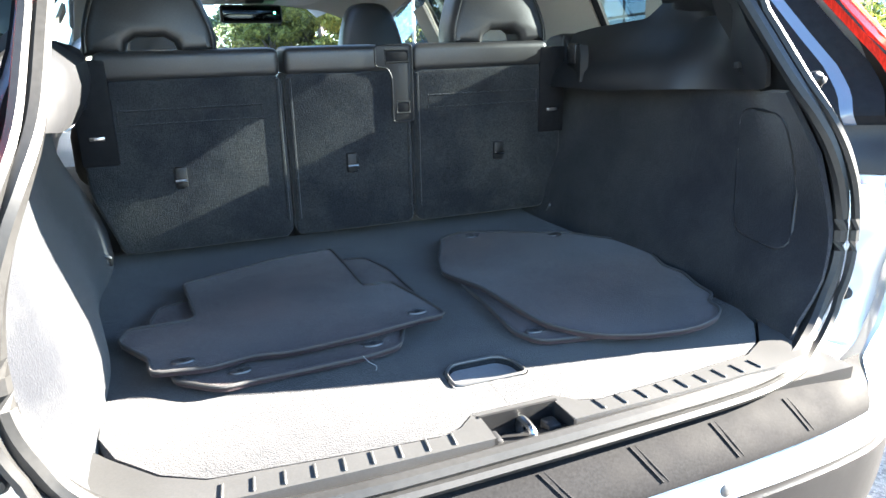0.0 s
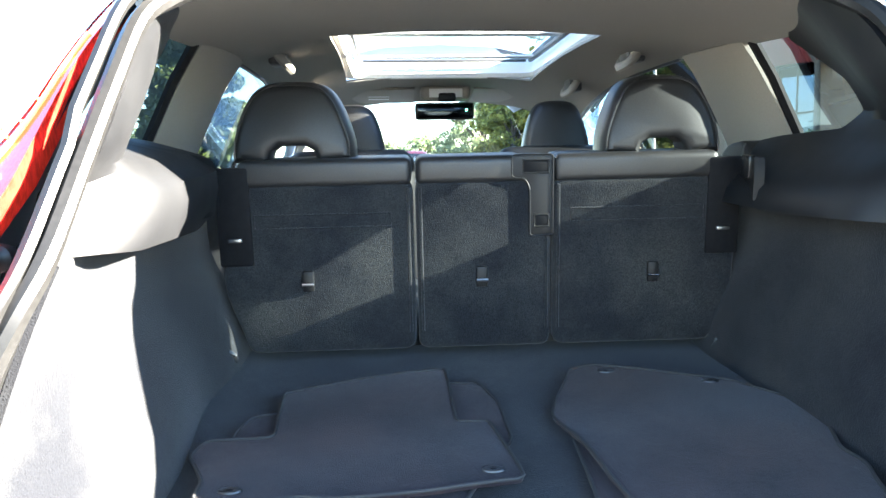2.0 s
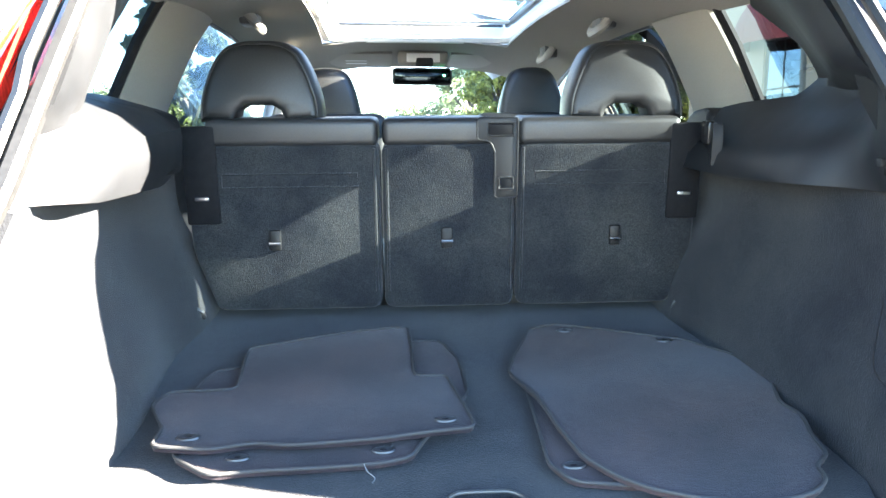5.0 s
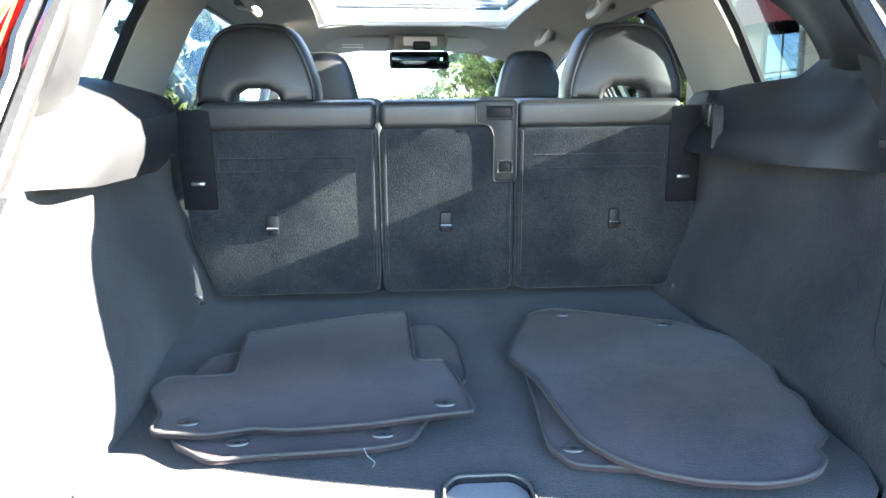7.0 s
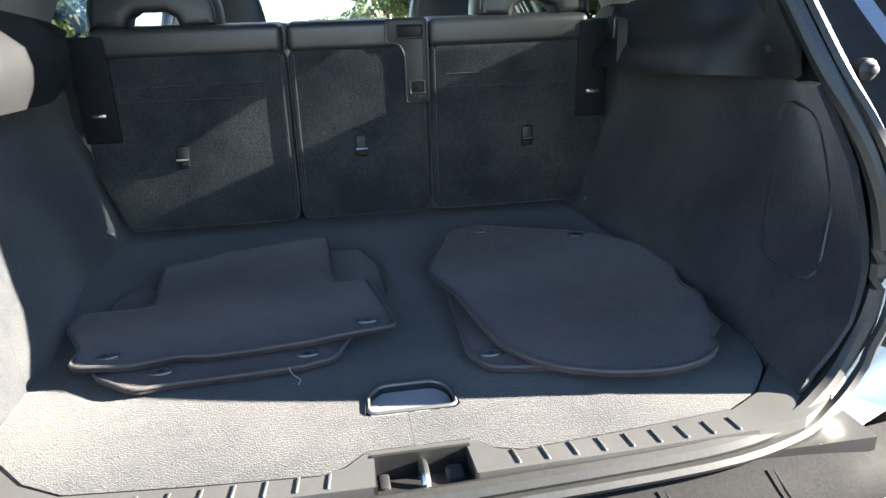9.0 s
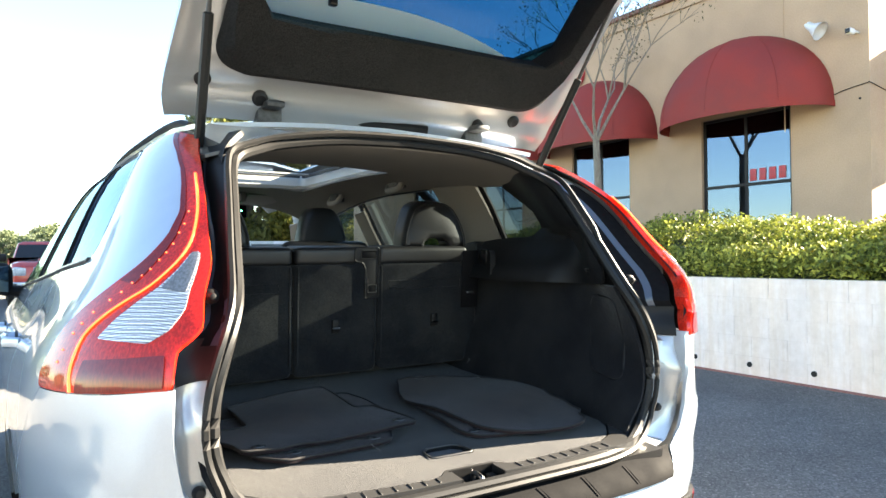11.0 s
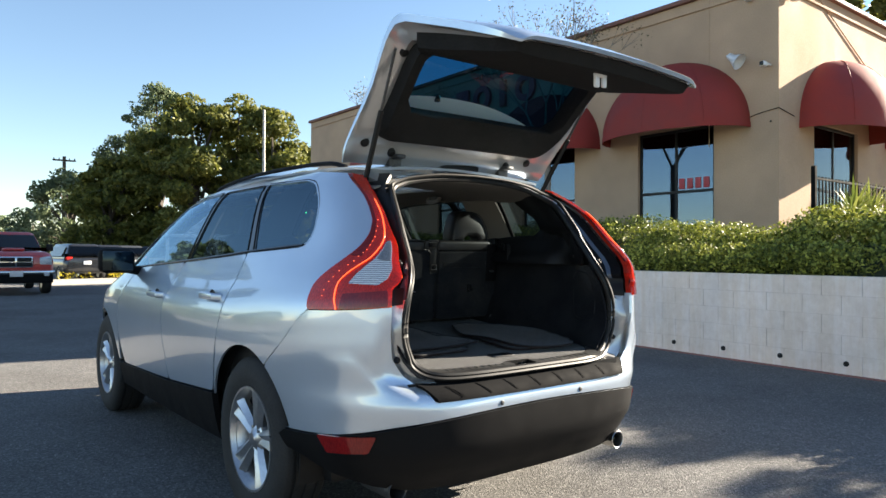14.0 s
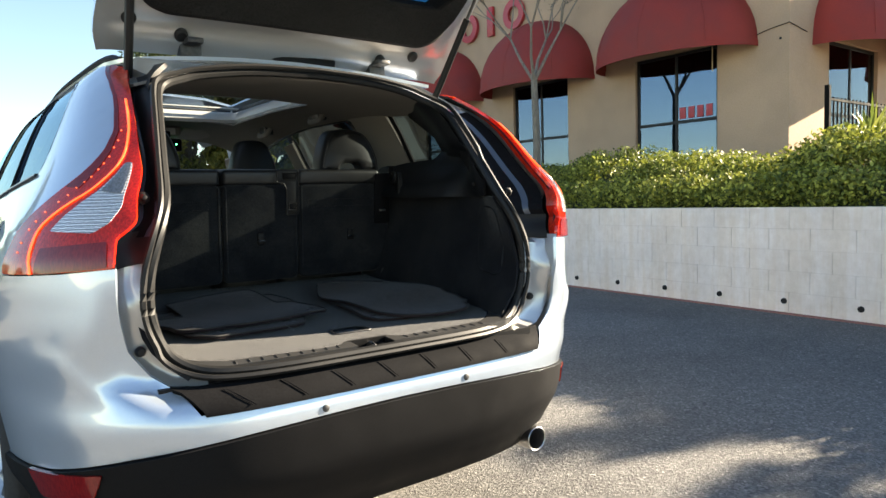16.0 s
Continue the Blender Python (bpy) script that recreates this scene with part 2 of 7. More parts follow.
def part(name, bm, material, parent, label="", smooth=True):
    """One mesh object under a thing or a part."""
    if not isinstance(bm, bpy.types.Mesh):
        me = bpy.data.meshes.new(name)
        bm.to_mesh(me)
        bm.free()
    else:
        me = bm
    if smooth:
        me.polygons.foreach_set("use_smooth", [True] * len(me.polygons))
        me.set_sharp_from_angle(angle=radians(38))
    for m in (material if isinstance(material, (list, tuple)) else [material]):
        me.materials.append(m)
    ob = new(name, me)
    ob.parent = parent
    if label:
        ob["label"] = label
    return ob


def mesh_of(verts, faces, name="m"):
    me = bpy.data.meshes.new(name)
    me.from_pydata([tuple(v) for v in verts], [], faces)
    me.validate()
    bm = bmesh.new()
    bm.from_mesh(me)
    bpy.data.meshes.remove(me)
    bmesh.ops.recalc_face_normals(bm, faces=bm.faces)
    return bm


def thing(name, label, category, loc=(0, 0, 0), group="", kind=""):
    e = new(name)
    e.empty_display_size = 0.1
    e.location = loc
    return tagged(e, label, category, group, kind)


def box(sx, sy, sz, at=(0, 0, 0), bevel=0.005, seg=2, rot=None):
    bm = bmesh.new()
    bmesh.ops.create_cube(bm, size=1)
    bmesh.ops.scale(bm, vec=(sx, sy, sz), verts=bm.verts)
    if bevel:
        bmesh.ops.bevel(bm, geom=bm.edges[:], offset=min(bevel, 0.45 * min(sx, sy, sz)), segments=seg, affect="EDGES", profile=0.5)
    if rot:
        bmesh.ops.transform(bm, matrix=pose(0, 0, 0, *rot), verts=bm.verts)
    bmesh.ops.translate(bm, vec=at, verts=bm.verts)
    return bm


def merged(*bms):
    out = bmesh.new()
    for b in bms:
        me = bpy.data.meshes.new("t")
        b.to_mesh(me)
        b.free()
        out.from_mesh(me)
        bpy.data.meshes.remove(me)
    return out


def resample(poly, step, closed=True):
    out = []
    n = len(poly)
    for i in range(n if closed else n - 1):
        a, b = poly[i], poly[(i + 1) % n]
        d = math.dist(a, b)
        k = max(1, math.ceil(d / step))
        out += [tuple(a[c] + (b[c] - a[c]) * j / k for c in range(len(a))) for j in range(k)]
    if not closed:
        out.append(tuple(poly[-1]))
    return out


def rounded(poly, r, seg=4):
    """A polygon with its corners rounded off."""
    out = []
    n = len(poly)
    for i in range(n):
        p, a, b = Vector(poly[i]), Vector(poly[i - 1]), Vector(poly[(i + 1) % n])
        k = min(r, 0.45 * (a - p).length, 0.45 * (b - p).length)
        s, e = p + (a - p).normalized() * k, p + (b - p).normalized() * k
        out += [tuple(s * (1 - t) ** 2 + p * 2 * t * (1 - t) + e * t * t) for t in [j / seg for j in range(seg + 1)]]
    return out


def smooth_line(pts, per=6, closed=False):
    """A Catmull-Rom line through points of any dimension."""
    P = [Vector(p) for p in pts]
    n = len(P)
    out = []
    for i in range(n if closed else n - 1):
        p1, p2 = P[i], P[(i + 1) % n]
        p0 = P[i - 1] if (i or closed) else p1 * 2 - p2
        p3 = P[(i + 2) % n] if (closed or i + 2 < n) else p2 * 2 - p1
        for j in range(per):
            t = j / per
            out.append(tuple(0.5 * ((2 * p1) + (p2 - p0) * t + (2 * p0 - 5 * p1 + 4 * p2 - p3) * t * t + (3 * p1 - p0 - 3 * p2 + p3) * t ** 3)))
    if not closed:
        out.append(tuple(P[-1]))
    return out


def inside(p, poly):
    c = False
    for i in range(len(poly)):
        (x1, y1), (x2, y2) = poly[i - 1], poly[i]
        if (y1 > p[1]) != (y2 > p[1]) and p[0] < (x2 - x1) * (p[1] - y1) / (y2 - y1) + x1:
            c = not c
    return c


def edge_far(p, poly, d):
    q = Vector(p)
    for i in range(len(poly)):
        a, b = Vector(poly[i - 1]), Vector(poly[i])
        ab = b - a
        t = max(0, min(1, (q - a).dot(ab) / max(1e-12, ab.length_squared)))
        if (q - a - ab * t).length < d:
            return False
    return True


def panel(poly, place, step=0.05, thick=0.012, lip=0.0):
    """A curved sheet: a flat outline (a, b), filled with small faces and laid on the surface place(a, b), with thickness inwards."""
    ring = resample(poly, step)
    lo = [min(p[c] for p in ring) for c in (0, 1)]
    hi = [max(p[c] for p in ring) for c in (0, 1)]
    pts = list(ring)
    a = lo[0] + step / 2
    while a < hi[0]:
        b = lo[1] + step / 2
        while b < hi[1]:
            if inside((a, b), ring) and edge_far((a, b), ring, step * 0.45):
                pts.append((a, b))
            b += step
        a += step
    n = len(ring)
    vs, _, fs, *_ = geometry.delaunay_2d_cdt([Vector(p) for p in pts], [], [list(range(n))], 1, 1e-6)
    top, low = [], []
    e = 0.004
    for v in vs:
        a, b = v
        p = Vector(place(a, b))
        nrm = (Vector(place(a + e, b)) - p).cross(Vector(place(a, b + e)) - p)
        nrm = nrm.normalized() if nrm.length > 1e-9 else Vector((0, 0, 1))
        top.append(p)
        low.append(nrm)
    # thickness goes towards the middle of the car
    mid = Vector((0, 2.2, 0.7))
    s = sum(low[i].dot(top[i] - mid) for i in range(len(top)))
    sg = -1 if s > 0 else 1
    if not thick:
        return mesh_of(top, [tuple(f) for f in fs])
    m = len(top)
    verts = top + [top[i] + low[i] * sg * thick for i in range(m)]
    faces = [tuple(f) for f in fs] + [tuple(reversed([i + m for i in f])) for f in fs]
    count = {}
    for f in fs:
        for i in range(len(f)):
            k = (f[i - 1], f[i])
            count[k] = 1
    for (i, j) in list(count):
        if (j, i) not in count:
            faces.append((j, i, i + m, j + m))
    return mesh_of(verts, faces)


def sheet(us, vs, place, thick=0.0, skip=None):
    """A grid of faces on place(u, v), with openings where skip(u, v) holds, and thickness along its normal."""
    nu, nv = len(us), len(vs)
    P = [[Vector(place(u, v)) for v in vs] for u in us]
    verts = [p for row in P for p in row]
    faces = []
    for i in range(nu - 1):
        for j in range(nv - 1):
            if skip and skip((us[i] + us[i + 1]) / 2, (vs[j] + vs[j + 1]) / 2):
                continue
            faces.append((i * nv + j, (i + 1) * nv + j, (i + 1) * nv + j + 1, i * nv + j + 1))
    bm = bmesh.new()
    bv = [bm.verts.new(v) for v in verts]
    for f in faces:
        bm.faces.new([bv[k] for k in f])
    bmesh.ops.delete(bm, geom=[v for v in bm.verts if not v.link_faces], context="VERTS")
    if thick:
        bm.normal_update()
        bmesh.ops.solidify(bm, geom=bm.faces[:], thickness=thick)
        bmesh.ops.recalc_face_normals(bm, faces=bm.faces)
    return bm


def tube(path, radius, closed=False, sides=8, flat=1.0):
    """A round bar along a line; radius may vary along it."""
    P = [Vector(p) for p in path]
    n = len(P)
    rad = radius if isinstance(radius, (list, tuple)) else [radius] * n
    verts, faces = [], []
    up = Vector((0, 0, 1))
    for i in range(n):
        a = P[i - 1] if (i or closed) else P[i]
        b = P[(i + 1) % n] if (closed or i < n - 1) else P[i]
        t = (b - a).normalized()
        u = t.cross(up)
        if u.length < 0.05:
            u = t.cross(Vector((0, 1, 0)))
        u.normalize()
        w = t.cross(u)
        for k in range(sides):
            g = 2 * math.pi * k / sides
            verts.append(P[i] + u * math.cos(g) * rad[i] + w * math.sin(g) * rad[i] * flat)
    for i in range(n if closed else n - 1):
        for k in range(sides):
            a, b = i * sides, ((i + 1) % n) * sides
            faces.append((a + k, a + (k + 1) % sides, b + (k + 1) % sides, b + k))
    if not closed:
        faces.append(tuple(range(sides - 1, -1, -1)))
        faces.append(tuple(range((n - 1) * sides, n * sides)))
    return mesh_of(verts, faces)


def lathe(profile, seg=32, axis="X"):
    """A turned body; profile of (radius, along)."""
    verts, faces = [], []
    n = len(profile)
    for k in range(seg):
        g = 2 * math.pi * k / seg
        for r, h in profile:
            c, s = r * math.cos(g), r * math.sin(g)
            verts.append({"X": (h, c, s), "Y": (c, h, s), "Z": (c, s, h)}[axis])
    for k in range(seg):
        for i in range(n - 1):
            a, b = k * n, ((k + 1) % seg) * n
            faces.append((a + i, a + i + 1, b + i + 1, b + i))
    bm = mesh_of(verts, faces)
    bmesh.ops.remove_doubles(bm, verts=bm.verts, dist=1e-5)
    bmesh.ops.recalc_face_normals(bm, faces=bm.faces)
    return bm


def slab(poly, z0, z1, bevel=0.0, seg=2, axes="xyz"):
    """An outline pulled into a solid between two heights, its rims rounded. axes: where the outline's two numbers and the height go."""
    bm = bmesh.new()
    idx = {"x": 0, "y": 1, "z": 2}
    o = [idx[c] for c in axes]

    def at(p, h):
        v = [0, 0, 0]
        v[o[0]], v[o[1]], v[o[2]] = p[0], p[1], h
        return v
    f = bm.faces.new([bm.verts.new(at(p, z0)) for p in poly])
    r = bmesh.ops.extrude_face_region(bm, geom=[f])
    vs = [v for v in r["geom"] if isinstance(v, bmesh.types.BMVert)]
    d = [0, 0, 0]
    d[o[2]] = z1 - z0
    bmesh.ops.translate(bm, vec=d, verts=vs)
    bmesh.ops.recalc_face_normals(bm, faces=bm.faces)
    if bevel:
        rim = [e for e in bm.edges if all(len(fc.verts) > 4 for fc in e.link_faces) or sum(len(fc.verts) > 4 for fc in e.link_faces) == 1]
        bmesh.ops.bevel(bm, geom=rim, offset=bevel, segments=seg, affect="EDGES", profile=0.5)
    return bm


def arc(cy, cz, r, a0, a1, n=14):
    return [(cy + r * math.cos(radians(a0 + (a1 - a0) * i / n)), cz + r * math.sin(radians(a0 + (a1 - a0) * i / n))) for i in range(n + 1)]


def smooth01(t):
    t = max(0.0, min(1.0, t))
    return t * t * (3 - 2 * t)


# ---- the body's curves: half width, rear end and front end by height ----
def curve(*pts):
    """A smooth line through (x, y) points without overshoot."""
    xs=[p[0] for p in pts]; ys=[p[1] for p in pts]; n=len(xs)
    m=[]
    for i in range(n):
        if i==0: m.append((ys[1]-ys[0])/(xs[1]-xs[0]))
        elif i==n-1: m.append((ys[-1]-ys[-2])/(xs[-1]-xs[-2]))
        else:
            a=(ys[i]-ys[i-1])/(xs[i]-xs[i-1]); b=(ys[i+1]-ys[i])/(xs[i+1]-xs[i])
            m.append(0.0 if a*b<=0 else 2*a*b/(a+b))
    def f(x):
        if x<=xs[0]: return ys[0]+m[0]*(x-xs[0])
        if x>=xs[-1]: return ys[-1]+m[-1]*(x-xs[-1])
        i=max(k for k in range(n-1) if xs[k]<=x)
        h=xs[i+1]-xs[i]; t=(x-xs[i])/h
        return (ys[i]*(1+2*t)*(1-t)**2+m[i]*h*t*(1-t)**2+ys[i+1]*t*t*(3-2*t)+m[i+1]*h*t*t*(t-1))
    return f


WIDE=curve((.20,.84),(.35,.89),(.55,.925),(.80,.945),(.92,.935),(1.00,.905),(1.06,.865),(1.2,.805),(1.4,.715),(1.5,.66),(1.56,.61),(1.62,.52))
BACK=curve((.2,.16),(.33,.08),(.48,.03),(.60,.025),(.70,.05),(.85,.03),(1.0,.05),(1.1,.09),(1.2,.165),(1.3,.25),(1.4,.335),(1.5,.44),(1.58,.53),(1.64,.6))
TURN_IN=curve((.2,.9),(.6,.95),(.9,.85),(1.05,.65),(1.2,.52),(1.3,.48),(1.6,.4))
FRONT=curve((.2,4.45),(.45,4.58),(.7,4.6),(.9,4.5),(1.0,4.3))

CORNER = 4.0


def shoulder(y, z):
    """The broad shoulder over the rear wheels."""
    return 0.03 * math.exp(-((z - 1.07) / 0.1) ** 2) * smooth01((1.5 - y) / 0.9)


def right_of(x):
    """The right flank stands slightly further out than the left."""
    return x + 0.06 * smooth01((x - 0.70) / 0.2) if x > 0 else x


BULGE = curve((0.50, 0.03), (0.62, 0.035), (0.73, 0.06), (0.87, 0.035), (1.02, 0.045), (1.09, 0.09), (1.15, 0.145), (1.2, 0.165), (1.3, 0.16), (1.4, 0.16), (1.5, 0.145), (1.57, 0.10), (1.64, 0.05))


def to_right(x, y, z):
    """The right rear corner: squarer and further out than the left one."""
    return right_of(x) + max(0.0, BULGE(max(z, 0.5))) * smooth01((x - 0.30) / 0.28) * (1 - smooth01((y - 0.42) / 0.5))


def seal_right(x):
    """The opening's rim on the right."""
    return x + 0.06 * smooth01((x - 0.3) / 0.6) if x > 0 else x


def half(y,z):
    w=WIDE(z)*(1-.03*((y-2.3)/2)**2)+shoulder(y,z); a=(y-BACK(z))/TURN_IN(z); b=(FRONT(z)-y)/1.1
    if a<1: w*=max(0,1-max(0,1-a)**CORNER)**(1/CORNER)
    if b<1: w*=max(0,1-max(0,1-b)**2.6)**(1/2.6)
    return w


def rear(x,z):
    k=min(.9999,abs(x)/WIDE(z)); return BACK(z)+TURN_IN(z)*(1-(1-k**CORNER)**(1/CORNER))


def on_side(sg):
    def place(y, z):
        x = half(y, z)
        return (to_right(x, y, z) if sg > 0 else -x, y, z)
    return place


def on_corner(u, z):
    """Round the rear end: u from -1 to 1 from side to side, beyond that along the flanks."""
    sg, a = (-1 if u < 0 else 1), abs(u)
    if a <= 1:
        th = a * math.pi / 2
        y = BACK(z) + TURN_IN(z) * (1 - max(0, math.cos(th)) ** (2 / CORNER))
        k = math.sin(th) ** (2 / CORNER)
    else:
        y, k = BACK(z) + TURN_IN(z) + a - 1, 1
    x = (WIDE(z) * (1 - 0.03 * ((y - 2.3) / 2) ** 2) + shoulder(y, z)) * k
    return (to_right(x, y, z) if sg > 0 else -x, y, z)


def uz(x, y, z):
    """The (u, z) of a place on the rear corner."""
    a = (y - BACK(z)) / TURN_IN(z)
    if a >= 1:
        return ((1 + (a - 1) * TURN_IN(z)) * (-1 if x < 0 else 1), z)
    k = min(1, abs(x) / (WIDE(z) * (1 - 0.03 * ((y - 2.3) / 2) ** 2) + shoulder(y, z)))
    u = math.atan2(k ** (CORNER / 2), max(0, 1 - max(a, 0)) ** (CORNER / 2)) / (math.pi / 2)
    return (-u if x < 0 else u, z)


def offset_of(place, d):
    """The same surface set in (d > 0) or out."""
    def place2(a, b):
        p = Vector(place(a, b))
        q = Vector((0, min(max(p.y, 0.9), 3.6), p.z))
        return p + (q - p).normalized() * d
    return place2


car = thing("car", "silver mid-size SUV with its tailgate raised, parked on asphalt", "car")

# ---- painted panels ----
REAR_ARCH, FRONT_ARCH = (0.985, 0.37, 0.42), (3.74, 0.37, 0.42)
lamp_outer = [(0.435, 0.985), (0.45, 1.06), (0.425, 1.115), (0.355, 1.19), (0.335, 1.25), (0.375, 1.34), (0.50, 1.46), (0.67, 1.56)]
quarter_poly = (smooth_line(lamp_outer, 3) + [(1.0, 1.598), (1.45, 1.61), (1.435, 1.565), *smooth_line([(0.99, 1.55), (0.86, 1.518), (0.735, 1.43), (0.672, 1.32), (0.675, 1.26), (0.73, 1.233)], 4),
                (1.19, 1.212), (1.25, 1.205), (1.25, 0.96), (1.30, 0.79)]
                + arc(*REAR_ARCH, 19, 121, 16) + [(0.615, 0.835), (0.507, 0.93)])
rear_door_poly = [(1.258, 1.203), (1.258, 0.96), (1.308, 0.79), (1.40, 0.52), (2.12, 0.475), (2.19, 0.85), (2.12, 1.15)]
front_door_poly = [(2.128, 1.15), (2.198, 0.85), (2.128, 0.475), (3.16, 0.44), (3.26, 0.62), (3.24, 0.85), (3.1, 1.0), (3.06, 1.10)]
fender_poly = [(3.07, 1.10), (3.11, 1.0), (3.25, 0.85), (3.27, 0.62), (3.29, 0.45)] + arc(*FRONT_ARCH, 169, 12, 16) + [(4.28, 0.5), (4.36, 0.72), (4.2, 0.93), (3.7, 1.02), (3.4, 1.07)]
rail_poly = [(1.455, 1.61), (2.0, 1.607), (2.5, 1.585), (2.85, 1.52), (3.3, 1.2), (3.45, 1.075), (3.36, 1.08), (2.98, 1.33), (2.7, 1.50), (2.4, 1.545), (2.0, 1.565), (1.44, 1.565)]
sill_poly = [(1.40, 0.27), (3.33, 0.27), (3.29, 0.43), (2.12, 0.465), (1.39, 0.51)]
glass_quarter = [(1.20, 1.205), *smooth_line([(0.73, 1.226), (0.668, 1.254), (0.664, 1.32), (0.728, 1.435), (0.856, 1.525), (0.99, 1.556)], 4), (1.445, 1.57)]
glass_rear = [(1.262, 1.198), (2.065, 1.15), (2.04, 1.565), (1.49, 1.565)]
glass_front = [(2.11, 1.15), (3.08, 1.10), (3.3, 1.09), (2.93, 1.37), (2.70, 1.505), (2.4, 1.55), (2.09, 1.568)]
pillar_c = [(1.19, 1.215), (1.27, 1.208), (1.495, 1.56), (1.43, 1.56)]
pillar_b = [(2.058, 1.165), (2.122, 1.16), (2.095, 1.56), (2.033, 1.56)]


def door_handle(parent, y, z, sg):
    x = sg * half(y, z)
    h = part("door_handle", tube([(x - sg * 0.004, y - 0.1, z), (x + sg * 0.032, y - 0.085, z + 0.003), (x + sg * 0.036, y, z + 0.005), (x + sg * 0.032, y + 0.085, z + 0.003), (x - sg * 0.004, y + 0.1, z)], [0.012, 0.013, 0.014, 0.013, 0.012], flat=1.4), M_SILVER, parent)
    cup = lathe([(0.0, 0.0), (0.028, -0.004), (0.036, 0.0035), (0.034, 0.0035)], 20, "X")
    bmesh.ops.scale(cup, vec=(sg, 1.2, 1), verts=cup.verts)
    bmesh.ops.translate(cup, vec=(x + sg * 0.001, y, z), verts=cup.verts)
    part("handle_cup", cup, M_DARKSTEEL, parent)
    return h


def both(name, poly, mat, step=0.05, thick=0.012, inset=0.0, label=""):
    out = []
    for sg in (-1, 1):
        pl = on_side(sg)
        if inset:
            pl = offset_of(pl, inset)
        out.append(part(name, panel(poly, pl, step, thick), mat, car, label))
    return out


both("quarter_panel", quarter_poly, M_SILVER, 0.035)
rear_doors = both("rear_door", rounded(rear_door_poly, 0.03), M_SILVER, 0.04)
front_doors = both("front_door", rounded(front_door_poly, 0.03), M_SILVER, 0.04)
both("front_fender", fender_poly, M_SILVER, 0.05)
both("roof_side", rail_poly, M_SILVER, 0.04)
both("sill_cladding", sill_poly, M_CLAD, 0.06, 0.03, -0.01)
both("quarter_window", glass_quarter, M_TINT, 0.05, 0.0, 0.008)
for d, sg in zip(rear_doors, (-1, 1)):
    part("window", panel(glass_rear, offset_of(on_side(sg), 0.008), 0.05, 0.0), M_TINT, d)
    door_handle(d, 1.425, 0.985, sg)
for d, sg in zip(front_doors, (-1, 1)):
    part("window", panel(glass_front, offset_of(on_side(sg), 0.008), 0.05, 0.0), M_SIDEGLASS, d)
    door_handle(d, 2.31, 0.955, sg)
both("window_pillar", pillar_c, M_PIANO, 0.05, 0.01, 0.004)
both("window_pillar", pillar_b, M_PIANO, 0.05, 0.01, 0.004)
# window surrounds: thin black strips round each pane and at the belt line
for outline in (glass_quarter, rounded(glass_rear, 0.02), rounded(glass_front, 0.02)):
    for sg in (-1, 1):
        pl = offset_of(on_side(sg), 0.003)
        part("window_surround", tube([pl(y, z) for y, z in resample(outline, 0.06)], 0.0035, True, 6), M_POCKET, car, "thin black window surround")
for sg in (-1, 1):
    belt = [(sg * (half(y, z) + 0.001), y, z) for y, z in [(0.70, 1.238), (0.9, 1.228), (1.2, 1.213), (1.6, 1.187), (2.1, 1.158), (2.6, 1.132), (3.08, 1.107)]]
    part("belt_strip", tube(belt, 0.007, sides=6), M_GLOSSBLACK, car)
    # black arch liner and its lip
    for nm, (cy, cz, r) in (("rear_arch_liner", REAR_ARCH), ("front_arch_liner", FRONT_ARCH)):
        us = [-15 + 210 * i / 24 for i in range(25)]
        part(nm, sheet(us, [0.62, 0.7, 0.78, 0.86], lambda a, v, cy=cy, cz=cz, r=r, sg=sg: (sg * v, cy + (r + 0.01) * math.cos(radians(a)), cz + (r + 0.01) * math.sin(radians(a))), 0.006), M_TRIMDARK, car)

# ---- rear bumper ----
INNER_EDGE = [(-0.695, 0.135, 1.0), (-0.69, 0.13, 0.9), (-0.668, 0.125, 0.8), (-0.63, 0.11, 0.735), (-0.59, 0.095, 0.703), (-0.575, 0.09, 0.695), (-0.535, 0.08, 0.64)]
seam = [(0.747, 0.74), (0.62, 0.83), (0.512, 0.925), (0.438, 0.98)]
arch_edge = [p for p in arc(*REAR_ARCH, 123, 163, 8)]
half_top = [uz(-half(y, z), y, z) for y, z in seam] + [uz(-0.79, 0.22, 0.99)] + [uz(x, y, z) for x, y, z in INNER_EDGE]
split = [(-0.88, 0.62, 0.492), (-0.80, 0.33, 0.515), (-0.65, 0.17, 0.553), (-0.4, 0.06, 0.58), (0.0, 0.03, 0.592)]
half_low = [uz(*p) for p in split]
left = list(reversed([uz(-half(y, z), y, z) for y, z in arch_edge])) + half_top
poly = half_low[::-1] + [(u, z) for u, z in left if z > 0.495 or u > -0.9]
full = poly + [(0.0, 0.652)] + [(-u, z) for u, z in reversed(poly)]
# drop doubles in the middle line
full = [p for i, p in enumerate(full) if i == 0 or math.dist(p, full[i - 1]) > 1e-4]
if math.dist(full[0], full[-1]) < 1e-4:
    full.pop()
EDGE_AT = curve(*[(z, -x) for x, y, z in reversed(INNER_EDGE)])


